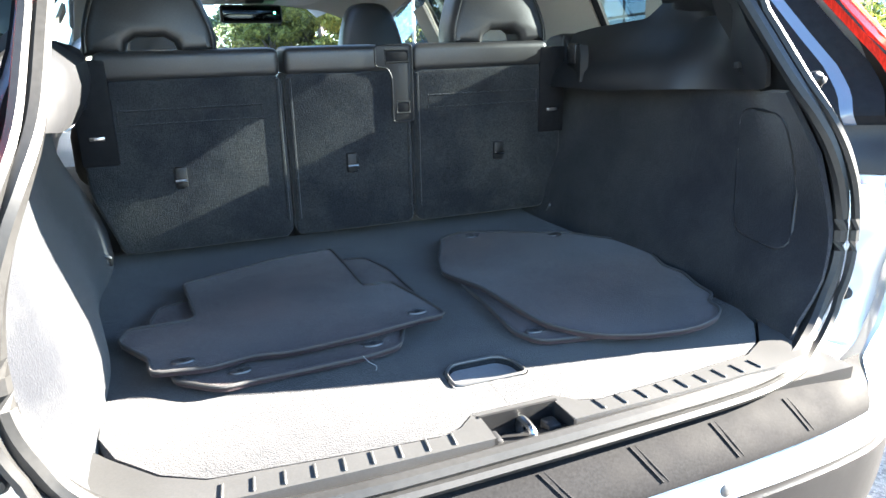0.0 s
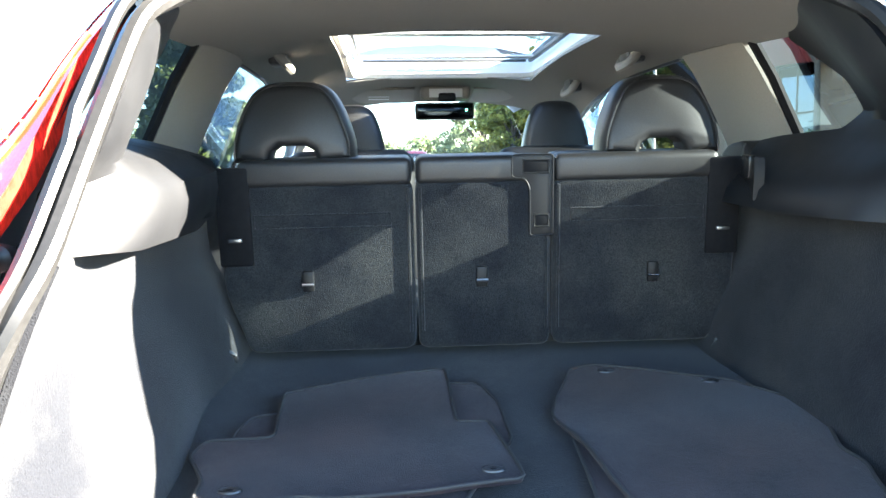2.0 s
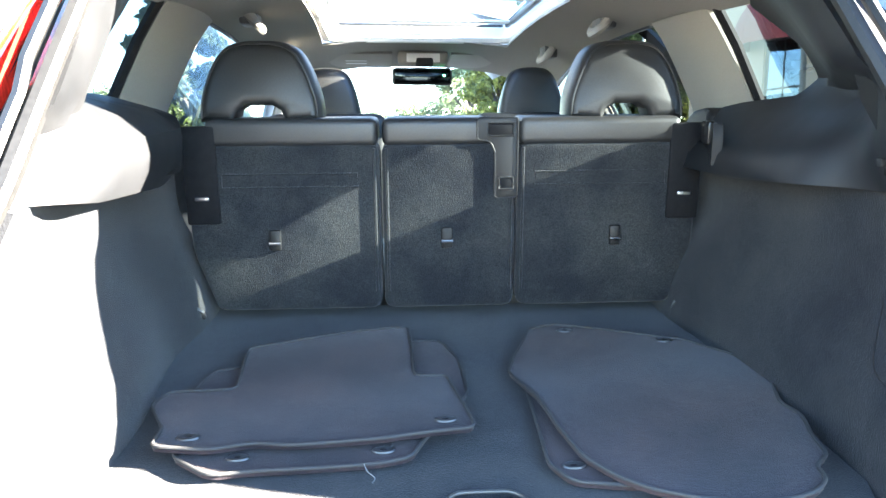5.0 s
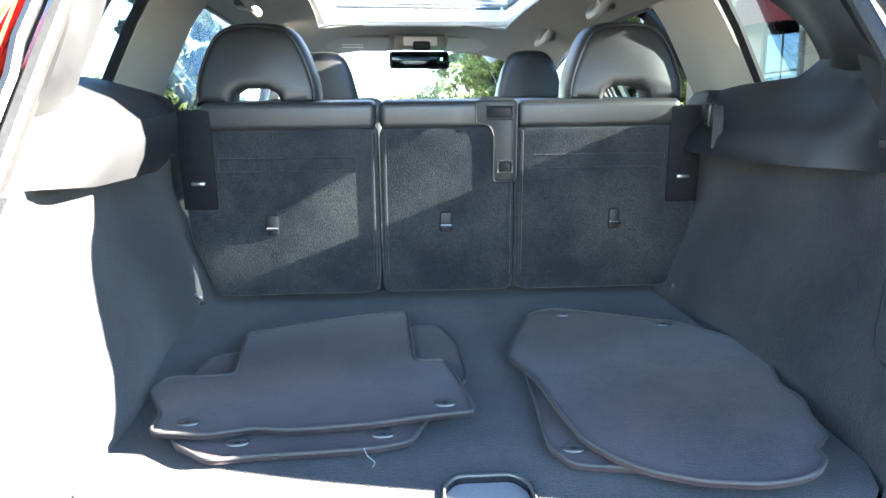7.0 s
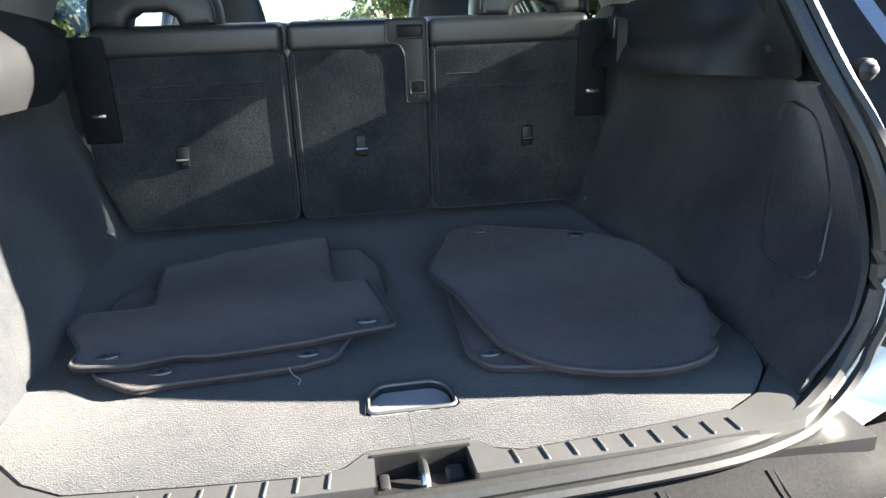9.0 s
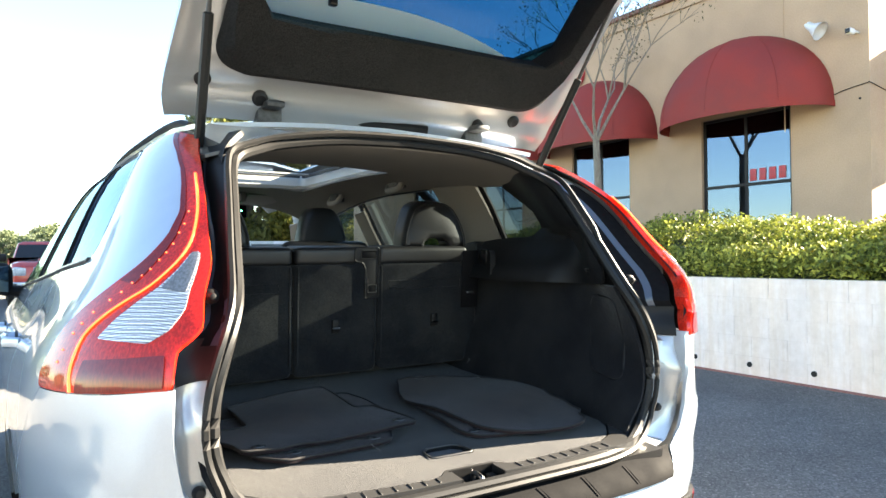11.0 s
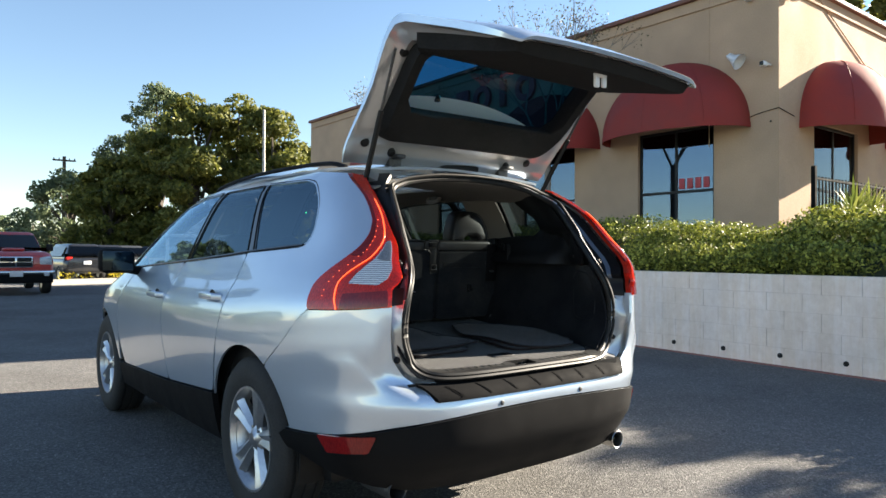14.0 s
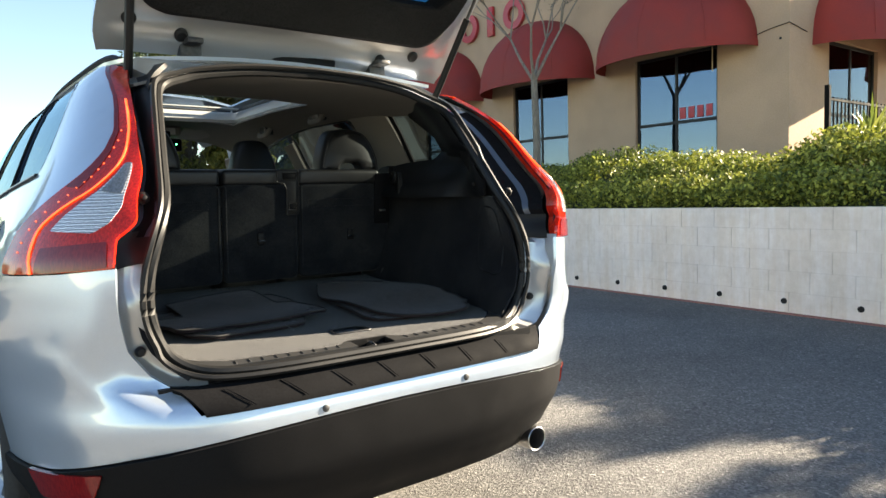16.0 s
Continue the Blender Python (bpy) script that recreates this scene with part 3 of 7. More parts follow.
def on_bumper(u, z):
    """The bumper's skin: beside the opening it is chamfered inwards."""
    x, y, z = on_corner(u, z)
    amp = 0.045 * smooth01((z - 0.655) / 0.05) * (1 - smooth01((z - 0.80) / 0.18))
    far = abs(x) - EDGE_AT(z) - (0.06 * smooth01((x - 0.70) / 0.2) if x > 0 else 0)
    wide = 0.13 - 0.07 * smooth01((z - 0.72) / 0.2)
    p = Vector((x, y + amp * smooth01(1 - far / wide), z))
    # a shelf runs round the corner: below it the skin stands further out
    a = abs(u)
    edge = 0.70 + 0.11 * smooth01((a - 0.40) / 0.2)
    out = 0.010 * smooth01((a - 0.20) / 0.15) * (1 - smooth01((a - 0.56) / 0.22)) * (1 - smooth01((z - edge + 0.03) / 0.05)) * smooth01((z - 0.54) / 0.1)
    return p + Vector((x * 0.55, y - 1.0, 0)).normalized() * out


bumper = part("rear_bumper", panel(full, on_bumper, 0.02, 0.012), M_SILVER, car)
low_half = [uz(-0.86, 0.63, 0.487), uz(-0.80, 0.33, 0.51), uz(-0.65, 0.17, 0.548), uz(-0.4, 0.06, 0.575), (0.0, 0.587)]
bot_half = [(-0.97, 0.42), (-0.85, 0.395), (-0.7, 0.35), (-0.5, 0.305), (-0.3, 0.283), (0.0, 0.275)]
lowpoly = low_half + [(-u, z) for u, z in reversed(low_half[:-1])] + [(-u, z) for u, z in bot_half[:-1]] + list(reversed(bot_half))


def on_low(u, z):
    p = Vector(on_corner(u, z))
    k = 0.012 * smooth01((z - 0.40) / 0.02) - 0.02 * smooth01((0.36 - z) / 0.05)
    return p + (p - Vector((0, 1.2, z))).normalized() * k


lower = part("bumper_cladding", panel(lowpoly, on_low, 0.03, 0.02), M_CLAD, car, "textured black lower bumper")
for sg in (-1, 1):
    rf = [uz(sg * 0.86, 0.40, 0.505), uz(sg * 0.71, 0.20, 0.52), uz(sg * 0.735, 0.22, 0.455), uz(sg * 0.835, 0.36, 0.44)]
    part("rear_reflector", panel(rounded(rf, 0.01), offset_of(on_low, -0.005), 0.02, 0.01), M_DEEPRED, lower, "red rear reflector")
for sx in (-0.235, 0.235):
    z = 0.605
    x, y, _ = on_corner(*uz(sx, rear(sx, z), z))
    s = lathe([(0.0, -0.0035), (0.007, -0.0035), (0.0095, -0.002), (0.010, 0.006)], 16, "Y")
    bmesh.ops.translate(s, vec=(x, y, z), verts=s.verts)
    part("parking_sensor", s, M_DARKSTEEL, bumper)
# load edge pad on the bumper's top, with its raised ribs
pad_sections = [(0.004, 0.638), (0.006, 0.652), (0.028, 0.676), (0.055, 0.695), (0.075, 0.703)]
PAD_HALF = (0.535, 0.54, 0.558, 0.576, 0.592)


def on_pad(x, i):
    d, z = pad_sections[i]
    return (x * PAD_HALF[i] / 0.545 + 0.03 * smooth01((x - 0.3) / 0.25), BACK(0.62) + (rear(x, 0.62) - BACK(0.62)) * (0.95 if i < 4 else 0.75) + d - 0.008, z)


pad = part("load_edge_pad", sheet([-0.545 + 1.09 * k / 40 for k in range(41)], [0, 1, 2, 3, 4], lambda x, i: on_pad(x, int(i)), 0.012), M_PAD, car, "dusty black plastic pad on the bumper top")
for k in range(-3, 4):
    x = -0.041 + 0.138 * k
    a, b, c = (Vector(on_pad(x + dx, i)) for dx, i in ((0.0, 3), (0.034, 1), (0.014, 2)))
    part("pad_rib", tube([v - Vector((0, 0, 0.001)) for v in (a.lerp(c, 0.25), c, c.lerp(b, 0.6), b)], [0.0012, 0.002, 0.002, 0.0012], sides=8), M_PAD, pad)
    part("pad_groove", tube([v + Vector((-0.010, -0.001, 0.0005)) for v in (a.lerp(c, 0.25), c, b)], 0.0012, sides=6), M_PAD, pad)

# ---- tailgate opening: flange, seal, sill ----
seal_half = [(0.0, 0.080, 0.724), (0.30, 0.085, 0.724), (0.46, 0.106, 0.728), (0.535, 0.134, 0.744), (0.585, 0.150, 0.780), (0.613, 0.150, 0.835), (0.624, 0.152, 0.90), (0.619, 0.152, 0.976), (0.602, 0.158, 1.04), (0.580, 0.174, 1.10), (0.560, 0.207, 1.16), (0.545, 0.270, 1.255), (0.530, 0.335, 1.35), (0.513, 0.40, 1.44), (0.485, 0.445, 1.478), (0.43, 0.465, 1.501), (0.36, 0.475, 1.521), (0.20, 0.48, 1.544), (0.0, 0.482, 1.552)]
seal_path = smooth_line(seal_half, 4)
seal_path = [(x - 0.032 * smooth01((x - 0.28) / 0.2), y, z) for x, y, z in seal_path] + [(-x, y, z) for x, y, z in reversed(seal_path[1:-1])]
loop2 = [(x, z) for x, y, z in seal_path]
N = len(loop2)
part("opening_seal", tube(seal_path, 0.0125, True, 8, 1.0), M_RUBBER, car, "black rubber tailgate seal")
part("opening_seal", tube([(x * 1.028, y - 0.014, z + (0.016 if z > 1.3 else -0.012 if z < 0.8 else 0)) for x, y, z in seal_path], 0.008, True, 6), M_RUBBER, car)
carrier = [[(x, y + 0.004, z) for x, y, z in seal_path], [(x * 1.035, y + 0.035, z + (0.012 if z > 1.3 else -0.004 if z < 0.8 else 0)) for x, y, z in seal_path], [(x * 1.06, y + 0.11, z + (0.02 if z > 1.3 else -0.03 if z < 0.8 else 0)) for x, y, z in seal_path]]
part("seal_carrier", mesh_of([p for r in carrier for p in r], [(k * N + i, k * N + (i + 1) % N, (k + 1) * N + (i + 1) % N, (k + 1) * N + i) for k in range(2) for i in range(N)]), M_TRIMDARK, car, "dark trim edge behind the seal")
edge_pts = [Vector(on_bumper(*uz(x, y, z))) for x, y, z in [*reversed(INNER_EDGE[:5]), (-0.69, 0.155, 1.07), (-0.655, 0.155, 1.09), (-0.642, 0.155, 1.11), (-0.63, 0.20, 1.17), (-0.608, 0.245, 1.235), (-0.585, 0.37, 1.37), (-0.562, 0.47, 1.46), (-0.55, 0.565, 1.54)]]
EDGE_X = curve(*[(p.z, -p.x) for p in edge_pts])
EDGE_Y = curve(*[(p.z, p.y) for p in edge_pts])
ring_out = []
for i, (x, z) in enumerate(loop2):
    sg = 1 if x > 0 else -1
    if z < 0.80 and abs(x) < 0.5:
        q = Vector(on_pad(x * 0.97, 4)) + Vector((0, -0.003, -0.002))
    elif z > 1.49:
        f = smooth01((0.46 - abs(x)) / 0.12)
        q = Vector((x * 1.16 * (1 - f) + x * f, 0.60, 1.58)) if abs(x) < 0.46 else Vector((sg * 0.55, 0.59, 1.555))
    else:
        zz = 0.703 + (z - 0.75) * (1.535 - 0.703) / (1.49 - 0.75) if z > 0.75 else 0.703
        up = smooth01((zz - 0.88) / 0.1)
        up *= 1 if sg < 0 else 0.7
        q = Vector((sg * (EDGE_X(zz) + 0.004 - 0.018 * up), EDGE_Y(zz) + 0.010 + 0.05 * up, zz))
        q.x = q.x if sg < 0 else to_right(q.x, q.y, zz)
    ring_out.append(q)
rows = []
NROW = 10
for k in range(NROW + 1):
    f = k / NROW
    rows.append([Vector(seal_path[i]).lerp(ring_out[i], f) + Vector((0, (0.060 if seal_path[i][0] > 0.3 and seal_path[i][2] > 1.0 else 0.022) * math.sin(math.pi * f), 0)) for i in range(N)])


def flange_bm(keep, lo=0, hi=NROW, lift=0.0):
    verts = [p + Vector((0, -lift, 0)) for r in rows for p in r]
    faces = []
    for k in range(lo, hi):
        for i in range(N):
            j = (i + 1) % N
            if keep((rows[k][i] + rows[k][j]) / 2):
                faces.append((k * N + i, k * N + j, (k + 1) * N + j, (k + 1) * N + i))
    bm = mesh_of(verts, faces)
    bmesh.ops.delete(bm, geom=[v for v in bm.verts if not v.link_faces], context="VERTS")
    return bm


part("opening_flange", flange_bm(lambda p: (p.z < 1.03 and (p.z > 0.745 or abs(p.x) > 0.52)) or p.z > 1.475), M_FLANGE, car)
for sg in (-1, 1):
    zl = [0.86 + 0.15 * i / 8 for i in range(9)]
    part("bumper_return", sheet(zl, [0, 1], lambda z, f, sg=sg: ((to_right(EDGE_X(z) + f * (0.004 - 0.018 * smooth01((z - 0.88) / 0.1)), EDGE_Y(z), z) if sg > 0 else -(EDGE_X(z) + f * (0.004 - 0.018 * smooth01((z - 0.88) / 0.1)))), EDGE_Y(z) + f * (0.010 + 0.05 * smooth01((z - 0.88) / 0.1)), z)), M_SILVER, car)
on_sill = lambda p: p.z <= 0.745 and abs(p.x) <= 0.52
sill_flange = part("sill_flange", flange_bm(on_sill, 0, 3), M_TRIMDARK, car, "black sill between seal and bumper pad")
part("sill_paint", flange_bm(on_sill, 3, 7), M_FLANGE, sill_flange, "silver painted strip along the sill")
part("sill_gap", flange_bm(on_sill, 7, NROW), M_RUBBER, sill_flange)
for sg in (-1, 1):
    beside = lambda p, sg=sg: 1.03 <= p.z <= 1.475 and p.x * sg > 0
    a, b, c = (3, 7, 9) if sg < 0 else (1, 7, 8)
    pocket = part("lamp_pocket", flange_bm(beside, a, b), M_POCKET, car, "black channel beside the tail lamp")
    part("pocket_paint", flange_bm(beside, 0, a), M_INNERPAINT, pocket, "dark painted strip beside the seal")
    part("pocket_strip", flange_bm(beside, b, c), M_INNERPAINT, pocket, "dark painted strip beside the lens")
    part("pocket_edge", flange_bm(beside, c, NROW), M_POCKET, pocket)
    if sg > 0:
        part("drain_strip", flange_bm(lambda p: 1.345 <= p.z <= 1.475 and p.x > 0, 1, 3, 0.003), M_INNERPAINT, pocket, "dark painted strip above the strut mount")
    part("corner_cover", flange_bm(lambda p, sg=sg: 1.0 <= p.z <= 1.075 and p.x * sg > 0, 2, NROW, 0.008), M_TRIMDARK, car, "black plastic corner cover")
for sg in (-1, 1):
    s = lathe([(0.0, -0.010), (0.008, -0.009), (0.012, -0.003), (0.013, 0.006)], 16, "Y")
    bmesh.ops.translate(s, vec=(sg * 0.646, 0.170, 0.794), verts=s.verts)
    part("bump_stop", s, M_RUBBER, car)
    s = lathe([(0.0, -0.028), (0.006, -0.026), (0.008, -0.02), (0.010, -0.018), (0.015, -0.014), (0.016, -0.004), (0.012, 0.01)], 14, "Y")
    bmesh.ops.translate(s, vec=(sg * 0.61, 0.225 if sg < 0 else 0.245, 1.162), verts=s.verts)
    part("strut_ball", s, M_RUBBER, car)

part("warning_label", box(0.012, 0.003, 0.036, (0.648, 0.185, 0.985), 0.001), M_TRIMDARK, car, "small black label")

# ---- tail lamps ----
lamp_in = [(-0.695, 0.135, 1.0), (-0.69, 0.155, 1.07), (-0.66, 0.155, 1.09), (-0.642, 0.155, 1.11), (-0.63, 0.20, 1.17), (-0.608, 0.245, 1.235), (-0.585, 0.37, 1.37), (-0.562, 0.47, 1.46), (-0.55, 0.565, 1.54)]
in_uz = [uz(*p) for p in lamp_in]
out_uz = [uz(-half(y, z), y, z) for y, z in smooth_line(lamp_outer, 3)]
lamp_poly = [(u, z) for u, z in out_uz[:-1]] + [uz(-0.575, 0.65, 1.56)] + in_uz[::-1] + [uz(-0.76, 0.33, 0.99)]


def mix_line(f, n=14):
    """A line up the lamp between its outer (0) and inner (1) edge."""
    a, b = resample(out_uz, 0.02, False), resample(in_uz, 0.02, False)
    out = []
    for i in range(n + 1):
        p, q = a[round(i / n * (len(a) - 1))], b[round(i / n * (len(b) - 1))]
        out.append((p[0] + (q[0] - p[0]) * f, p[1] + (q[1] - p[1]) * f))
    return out


IN_U, OUT_U = curve(*[(z, u) for u, z in in_uz]), curve(*[(z, u) for u, z in out_uz])


def stand_out(u, z):
    """How far the lens swells rearwards: most at its inner edge, none at the top and foot."""
    f = (u - OUT_U(z)) / (IN_U(z) - OUT_U(z))
    return smooth01(1.35 * f) * smooth01((z - 0.99) / 0.09) * (1 - smooth01((z - 1.36) / 0.17))


for sg in (-1, 1):
    def pl(u, z, sg=sg, d=0.006):
        p = Vector(on_corner(u, z))
        p.y -= 0.012 * stand_out(u, z)
        q = Vector((0, 1.2, p.z))
        p += (p - q).normalized() * d
        return (p.x if sg < 0 else to_right(-p.x, p.y, p.z), p.y, p.z)
    lamp = part("tail_lamp", panel(rounded(lamp_poly, 0.012, 2), pl, 0.02, 0.012), M_REDLENS, car, "tall red tail lamp lens")
    rim_line = resample(in_uz, 0.012, False)
    n_r = len(rim_line)
    side_v = [pl(u, z, sg, 0.004) for u, z in rim_line]
    for u, z in rim_line:
        x, y, zz = on_corner(u, z)
        side_v.append((x + 0.006, y + 0.025, zz) if sg < 0 else (to_right(abs(x) - 0.004, y, zz), y + 0.03, zz))
    part("lens_side", mesh_of(side_v, [(i, i + 1, i + 1 + n_r, i + n_r) for i in range(n_r - 1)]), M_REDLENS, lamp, "orange-red inner side of the lens")
    part("lamp_housing", panel(rounded([(u * 1.0 - 0.012 * (u > -0.9), z) for u, z in lamp_poly], 0.02, 2), lambda u, z: pl(u, z, sg, -0.012), 0.03, 0.006), M_TRIMDARK, lamp)
    strip = [mix_line(f)[i] for i, f in enumerate((0.36, 0.33, 0.30, 0.30, 0.36, 0.45, 0.54, 0.61, 0.66, 0.69, 0.71, 0.72))]
    band = mix_line(0.03)[5:15] + mix_line(0.26)[5:15][::-1]
    part("outer_band", panel(band, lambda u, z: pl(u, z, sg, 0.0085), 0.02, 0.004), M_DEEPRED, lamp, "darker red outer band")
    pts = [pl(u, z, sg, 0.009) for u, z in strip]
    part("light_strip", tube(smooth_line(pts, 3), 0.0032, sides=8, flat=0.7), M_ORANGELENS, lamp, "glowing orange light strip")
    clear = [mix_line(0.80)[2], mix_line(0.84)[3], mix_line(0.88)[4], mix_line(0.87)[5], mix_line(0.86)[6], mix_line(0.86)[7]] + [mix_line(f)[i] for i, f in ((7, 0.72), (6, 0.64), (5, 0.55), (4, 0.47), (3, 0.42), (2, 0.43))]
    part("reversing_lens", panel(rounded(clear, 0.008, 2), lambda u, z: pl(u, z, sg, 0.0085), 0.018, 0.004), M_CLEARLENS, lamp, "clear ribbed lens")
    top_zone = [mix_line(f)[i] for i, f in ((5, 0.845), (6, 0.84), (7, 0.84), (7, 0.74), (6, 0.665), (5, 0.58))]
    part("lens_upper_zone", panel(rounded(top_zone, 0.006, 2), lambda u, z: pl(u, z, sg, 0.0105), 0.012, 0.002), M_GREYLENS, lamp, "smoky grey upper zone of the clear lens")
    foot = [uz(-0.705, 0.145, 1.004), uz(-0.70, 0.165, 1.063), uz(-0.815, 0.285, 1.05), uz(-0.83, 0.28, 0.99)]
    part("lower_lens", panel(rounded(foot, 0.006, 2), lambda u, z: pl(u, z, sg, 0.010), 0.018, 0.006), M_DEEPRED, lamp)
    for k in range(16):
        u, z = mix_line(0.17 + 0.018 * max(0, k - 4), 26)[2 + k]
        d = lathe([(0.0, -0.002), (0.002, -0.0015), (0.0024, 0.002)], 8, "Y")
        bmesh.ops.translate(d, vec=pl(u, z, sg, 0.007), verts=d.verts)
        part("lamp_dot", d, M_ORANGELENS, lamp)


def roof_edge(y):
    return half(max(y, 0.66), 1.605)


ROOF_Z = curve((0.55, 1.575), (0.7, 1.595), (1.1, 1.612), (1.7, 1.618), (2.3, 1.60), (2.7, 1.555), (2.9, 1.515))


def on_roof(k, y):
    w = roof_edge(y) + 0.012
    return (k * w if k < 0 else to_right(k * w, y, 1.60) - right_of(k * w) + k * w, y, ROOF_Z(y) - 0.012 + (0.02 + 0.045 * smooth01((y - 0.4) / 0.6)) * (1 - k * k) + 0.07 * (1 - k ** 4) * smooth01((y - 1.0) / 1.0))


ks = [-1, -0.97, -0.9, -0.8, -0.66, -0.4, 0, 0.4, 0.66, 0.8, 0.9, 0.97, 1]
ys = [0.60, 0.7, 0.85, 1.05, 1.18, 1.4, 1.6, 1.8, 2.0, 2.22, 2.45, 2.70, 2.78, 2.86]
roof = part("roof", sheet(ks, ys, on_roof, -0.012, lambda k, y: abs(k) < 0.66 and 1.18 < y < 2.22), M_SILVER, car)
part("sunroof_glass", sheet([-0.66, -0.4, 0, 0.4, 0.66], [1.18, 1.4, 1.6, 1.8, 2.0, 2.22], lambda k, y: Vector(on_roof(k, y)) + Vector((0, 0, 0.002)), 0.0), M_ROOFGLASS, roof, "tinted sunroof glass")
for sg in (-1, 1):
    line = [(sg * (roof_edge(y) - 0.02), y, ROOF_Z(y) + dz) for y, dz in [(0.80, 0.005), (0.95, 0.028), (1.3, 0.036), (1.9, 0.036), (2.4, 0.03), (2.62, 0.0)]]
    part("roof_rail", tube(smooth_line(line, 5), 0.011, sides=8, flat=1.0), M_CLAD, car, "black roof rail")
# windscreen, bonnet, nose
part("windscreen", sheet([-1, -0.6, -0.2, 0.2, 0.6, 1], [0, 0.25, 0.5, 0.75, 1], lambda k, f: (k * (roof_edge(2.86) * (1 - f) + 0.74 * f), 2.86 + 0.66 * f + 0.10 * (1 - k * k) * (0.3 + f), on_roof(k, 2.86)[2] * (1 - f) + (1.07 + 0.03 * (1 - k * k)) * f), 0.005), M_GLASS, car, "windscreen glass")
part("bonnet", sheet([-1 + i / 6 for i in range(13)], [3.42, 3.6, 3.8, 4.0, 4.2, 4.35, 4.45], lambda k, y: (k * min(half(y, 0.9), 0.80), y, curve((3.4, 1.075), (3.8, 1.05), (4.2, 0.98), (4.45, 0.88))(y) - 0.05 * k * k * k * k + 0.02 * (1 - k * k)), 0.012), M_SILVER, car)
nose = [(-0.85, 0.28), (-0.85, 0.66), (-0.62, 0.88), (0.62, 0.88), (0.85, 0.66), (0.85, 0.28)]


def on_nose(x, z):
    k = min(0.999, abs(x) / WIDE(z))
    return (x, FRONT(z) - 1.1 * (1 - (1 - k ** 2.6) ** (1 / 2.6)), z)


front_bumper = part("front_bumper", panel(nose, on_nose, 0.06, 0.02), M_SILVER, car)
part("grille", panel(rounded([(-0.34, 0.60), (-0.38, 0.82), (0.38, 0.82), (0.34, 0.60)], 0.04), offset_of(on_nose, -0.008), 0.05, 0.012), M_GLOSSBLACK, front_bumper)
for sg in (-1, 1):
    part("headlamp", panel(rounded([(sg * 0.45, 0.70), (sg * 0.44, 0.83), (sg * 0.72, 0.85), (sg * 0.80, 0.74)], 0.03), offset_of(on_nose, -0.01), 0.04, 0.012), M_CLEARLENS, car)
    # door mirror
    m = box(0.23, 0.12, 0.165, (sg * 1.0, 3.02, 1.15), 0.045, 4)
    for v in m.verts:
        if v.co.y > 3.02:
            v.co.z = 1.15 + (v.co.z - 1.15) * 0.75
            v.co.x = sg * 0.99 + (v.co.x - sg * 0.99) * 0.85
    mir = part("door_mirror", m, M_CLAD, car, "dark door mirror")
    part("mirror_foot", tube([(sg * 0.83, 3.02, 1.08), (sg * 0.93, 3.02, 1.09)], [0.035, 0.025]), M_CLAD, mir)
    g = box(0.19, 0.006, 0.13, (sg * 1.0, 2.959, 1.15), 0.002)
    part("mirror_glass", g, M_MIRROR, mir)

# ---- wheels ----
def wheel(y, sg):
    x = sg * 0.79
    tyre_prof = [(0.225, -0.10), (0.26, -0.115), (0.31, -0.118), (0.345, -0.108), (0.362, -0.092)]
    for g in (-0.055, 0.0, 0.055):
        tyre_prof += [(0.366, g - 0.03 if g == -0.055 else g - 0.02), (0.367, g - 0.008), (0.357, g - 0.006), (0.357, g + 0.006), (0.367, g + 0.008)]
    tyre_prof += [(0.366, 0.085), (0.362, 0.092), (0.345, 0.108), (0.31, 0.118), (0.26, 0.115), (0.225, 0.10)]
    w = part("wheel", lathe([(0.222, -0.10), (0.232, -0.098), (0.232, -0.088), (0.20, -0.06), (0.20, 0.06), (0.222, 0.09), (0.235, 0.1), (0.234, 0.108), (0.224, 0.108), (0.212, 0.085)], 40), M_ALLOY, car)
    w.location = (x, y, 0.365)
    if sg < 0:
        w.rotation_euler = (0, 0, math.pi)
    part("tyre", lathe(tyre_prof, 48), M_TYRE, w)
    for k in range(5):
        a = 2 * math.pi * k / 5 + 0.1
        sp = []
        for r, wd, xo in ((0.03, 0.035, 0.07), (0.08, 0.038, 0.078), (0.15, 0.052, 0.082), (0.20, 0.066, 0.088), (0.222, 0.078, 0.09)):
            sp.append((r, wd, xo))
        verts, faces = [], []
        for r, wd, xo in sp:
            for (tw, xx) in ((-1, xo - 0.012), (-0.5, xo + 0.010), (0, xo - 0.004), (0.5, xo + 0.010), (1, xo - 0.012), (0.8, xo - 0.04), (-0.8, xo - 0.04)):
                verts.append((xx, r * math.cos(a) - wd * tw * math.sin(a), r * math.sin(a) + wd * tw * math.cos(a)))
        for i in range(4):
            for j in range(7):
                faces.append((i * 7 + j, i * 7 + (j + 1) % 7, (i + 1) * 7 + (j + 1) % 7, (i + 1) * 7 + j))
        part("spoke", mesh_of(verts, faces), M_ALLOY, w)
        b = lathe([(0.0, 0.094), (0.007, 0.092), (0.0085, 0.08)], 8)
        bmesh.ops.translate(b, vec=(-0.008, 0.052 * math.cos(a + 0.63), 0.052 * math.sin(a + 0.63)), verts=b.verts)
        part("wheel_bolt", b, M_STEEL, w)
    part("hub_cap", lathe([(0.0, 0.099), (0.026, 0.096), (0.031, 0.088), (0.07, 0.07), (0.08, 0.03)], 24), M_ALLOY, w)
    part("brake_disc", lathe([(0.06, 0.0), (0.155, 0.0), (0.155, -0.02), (0.06, -0.02)], 32), M_DARKSTEEL, w)
    return w


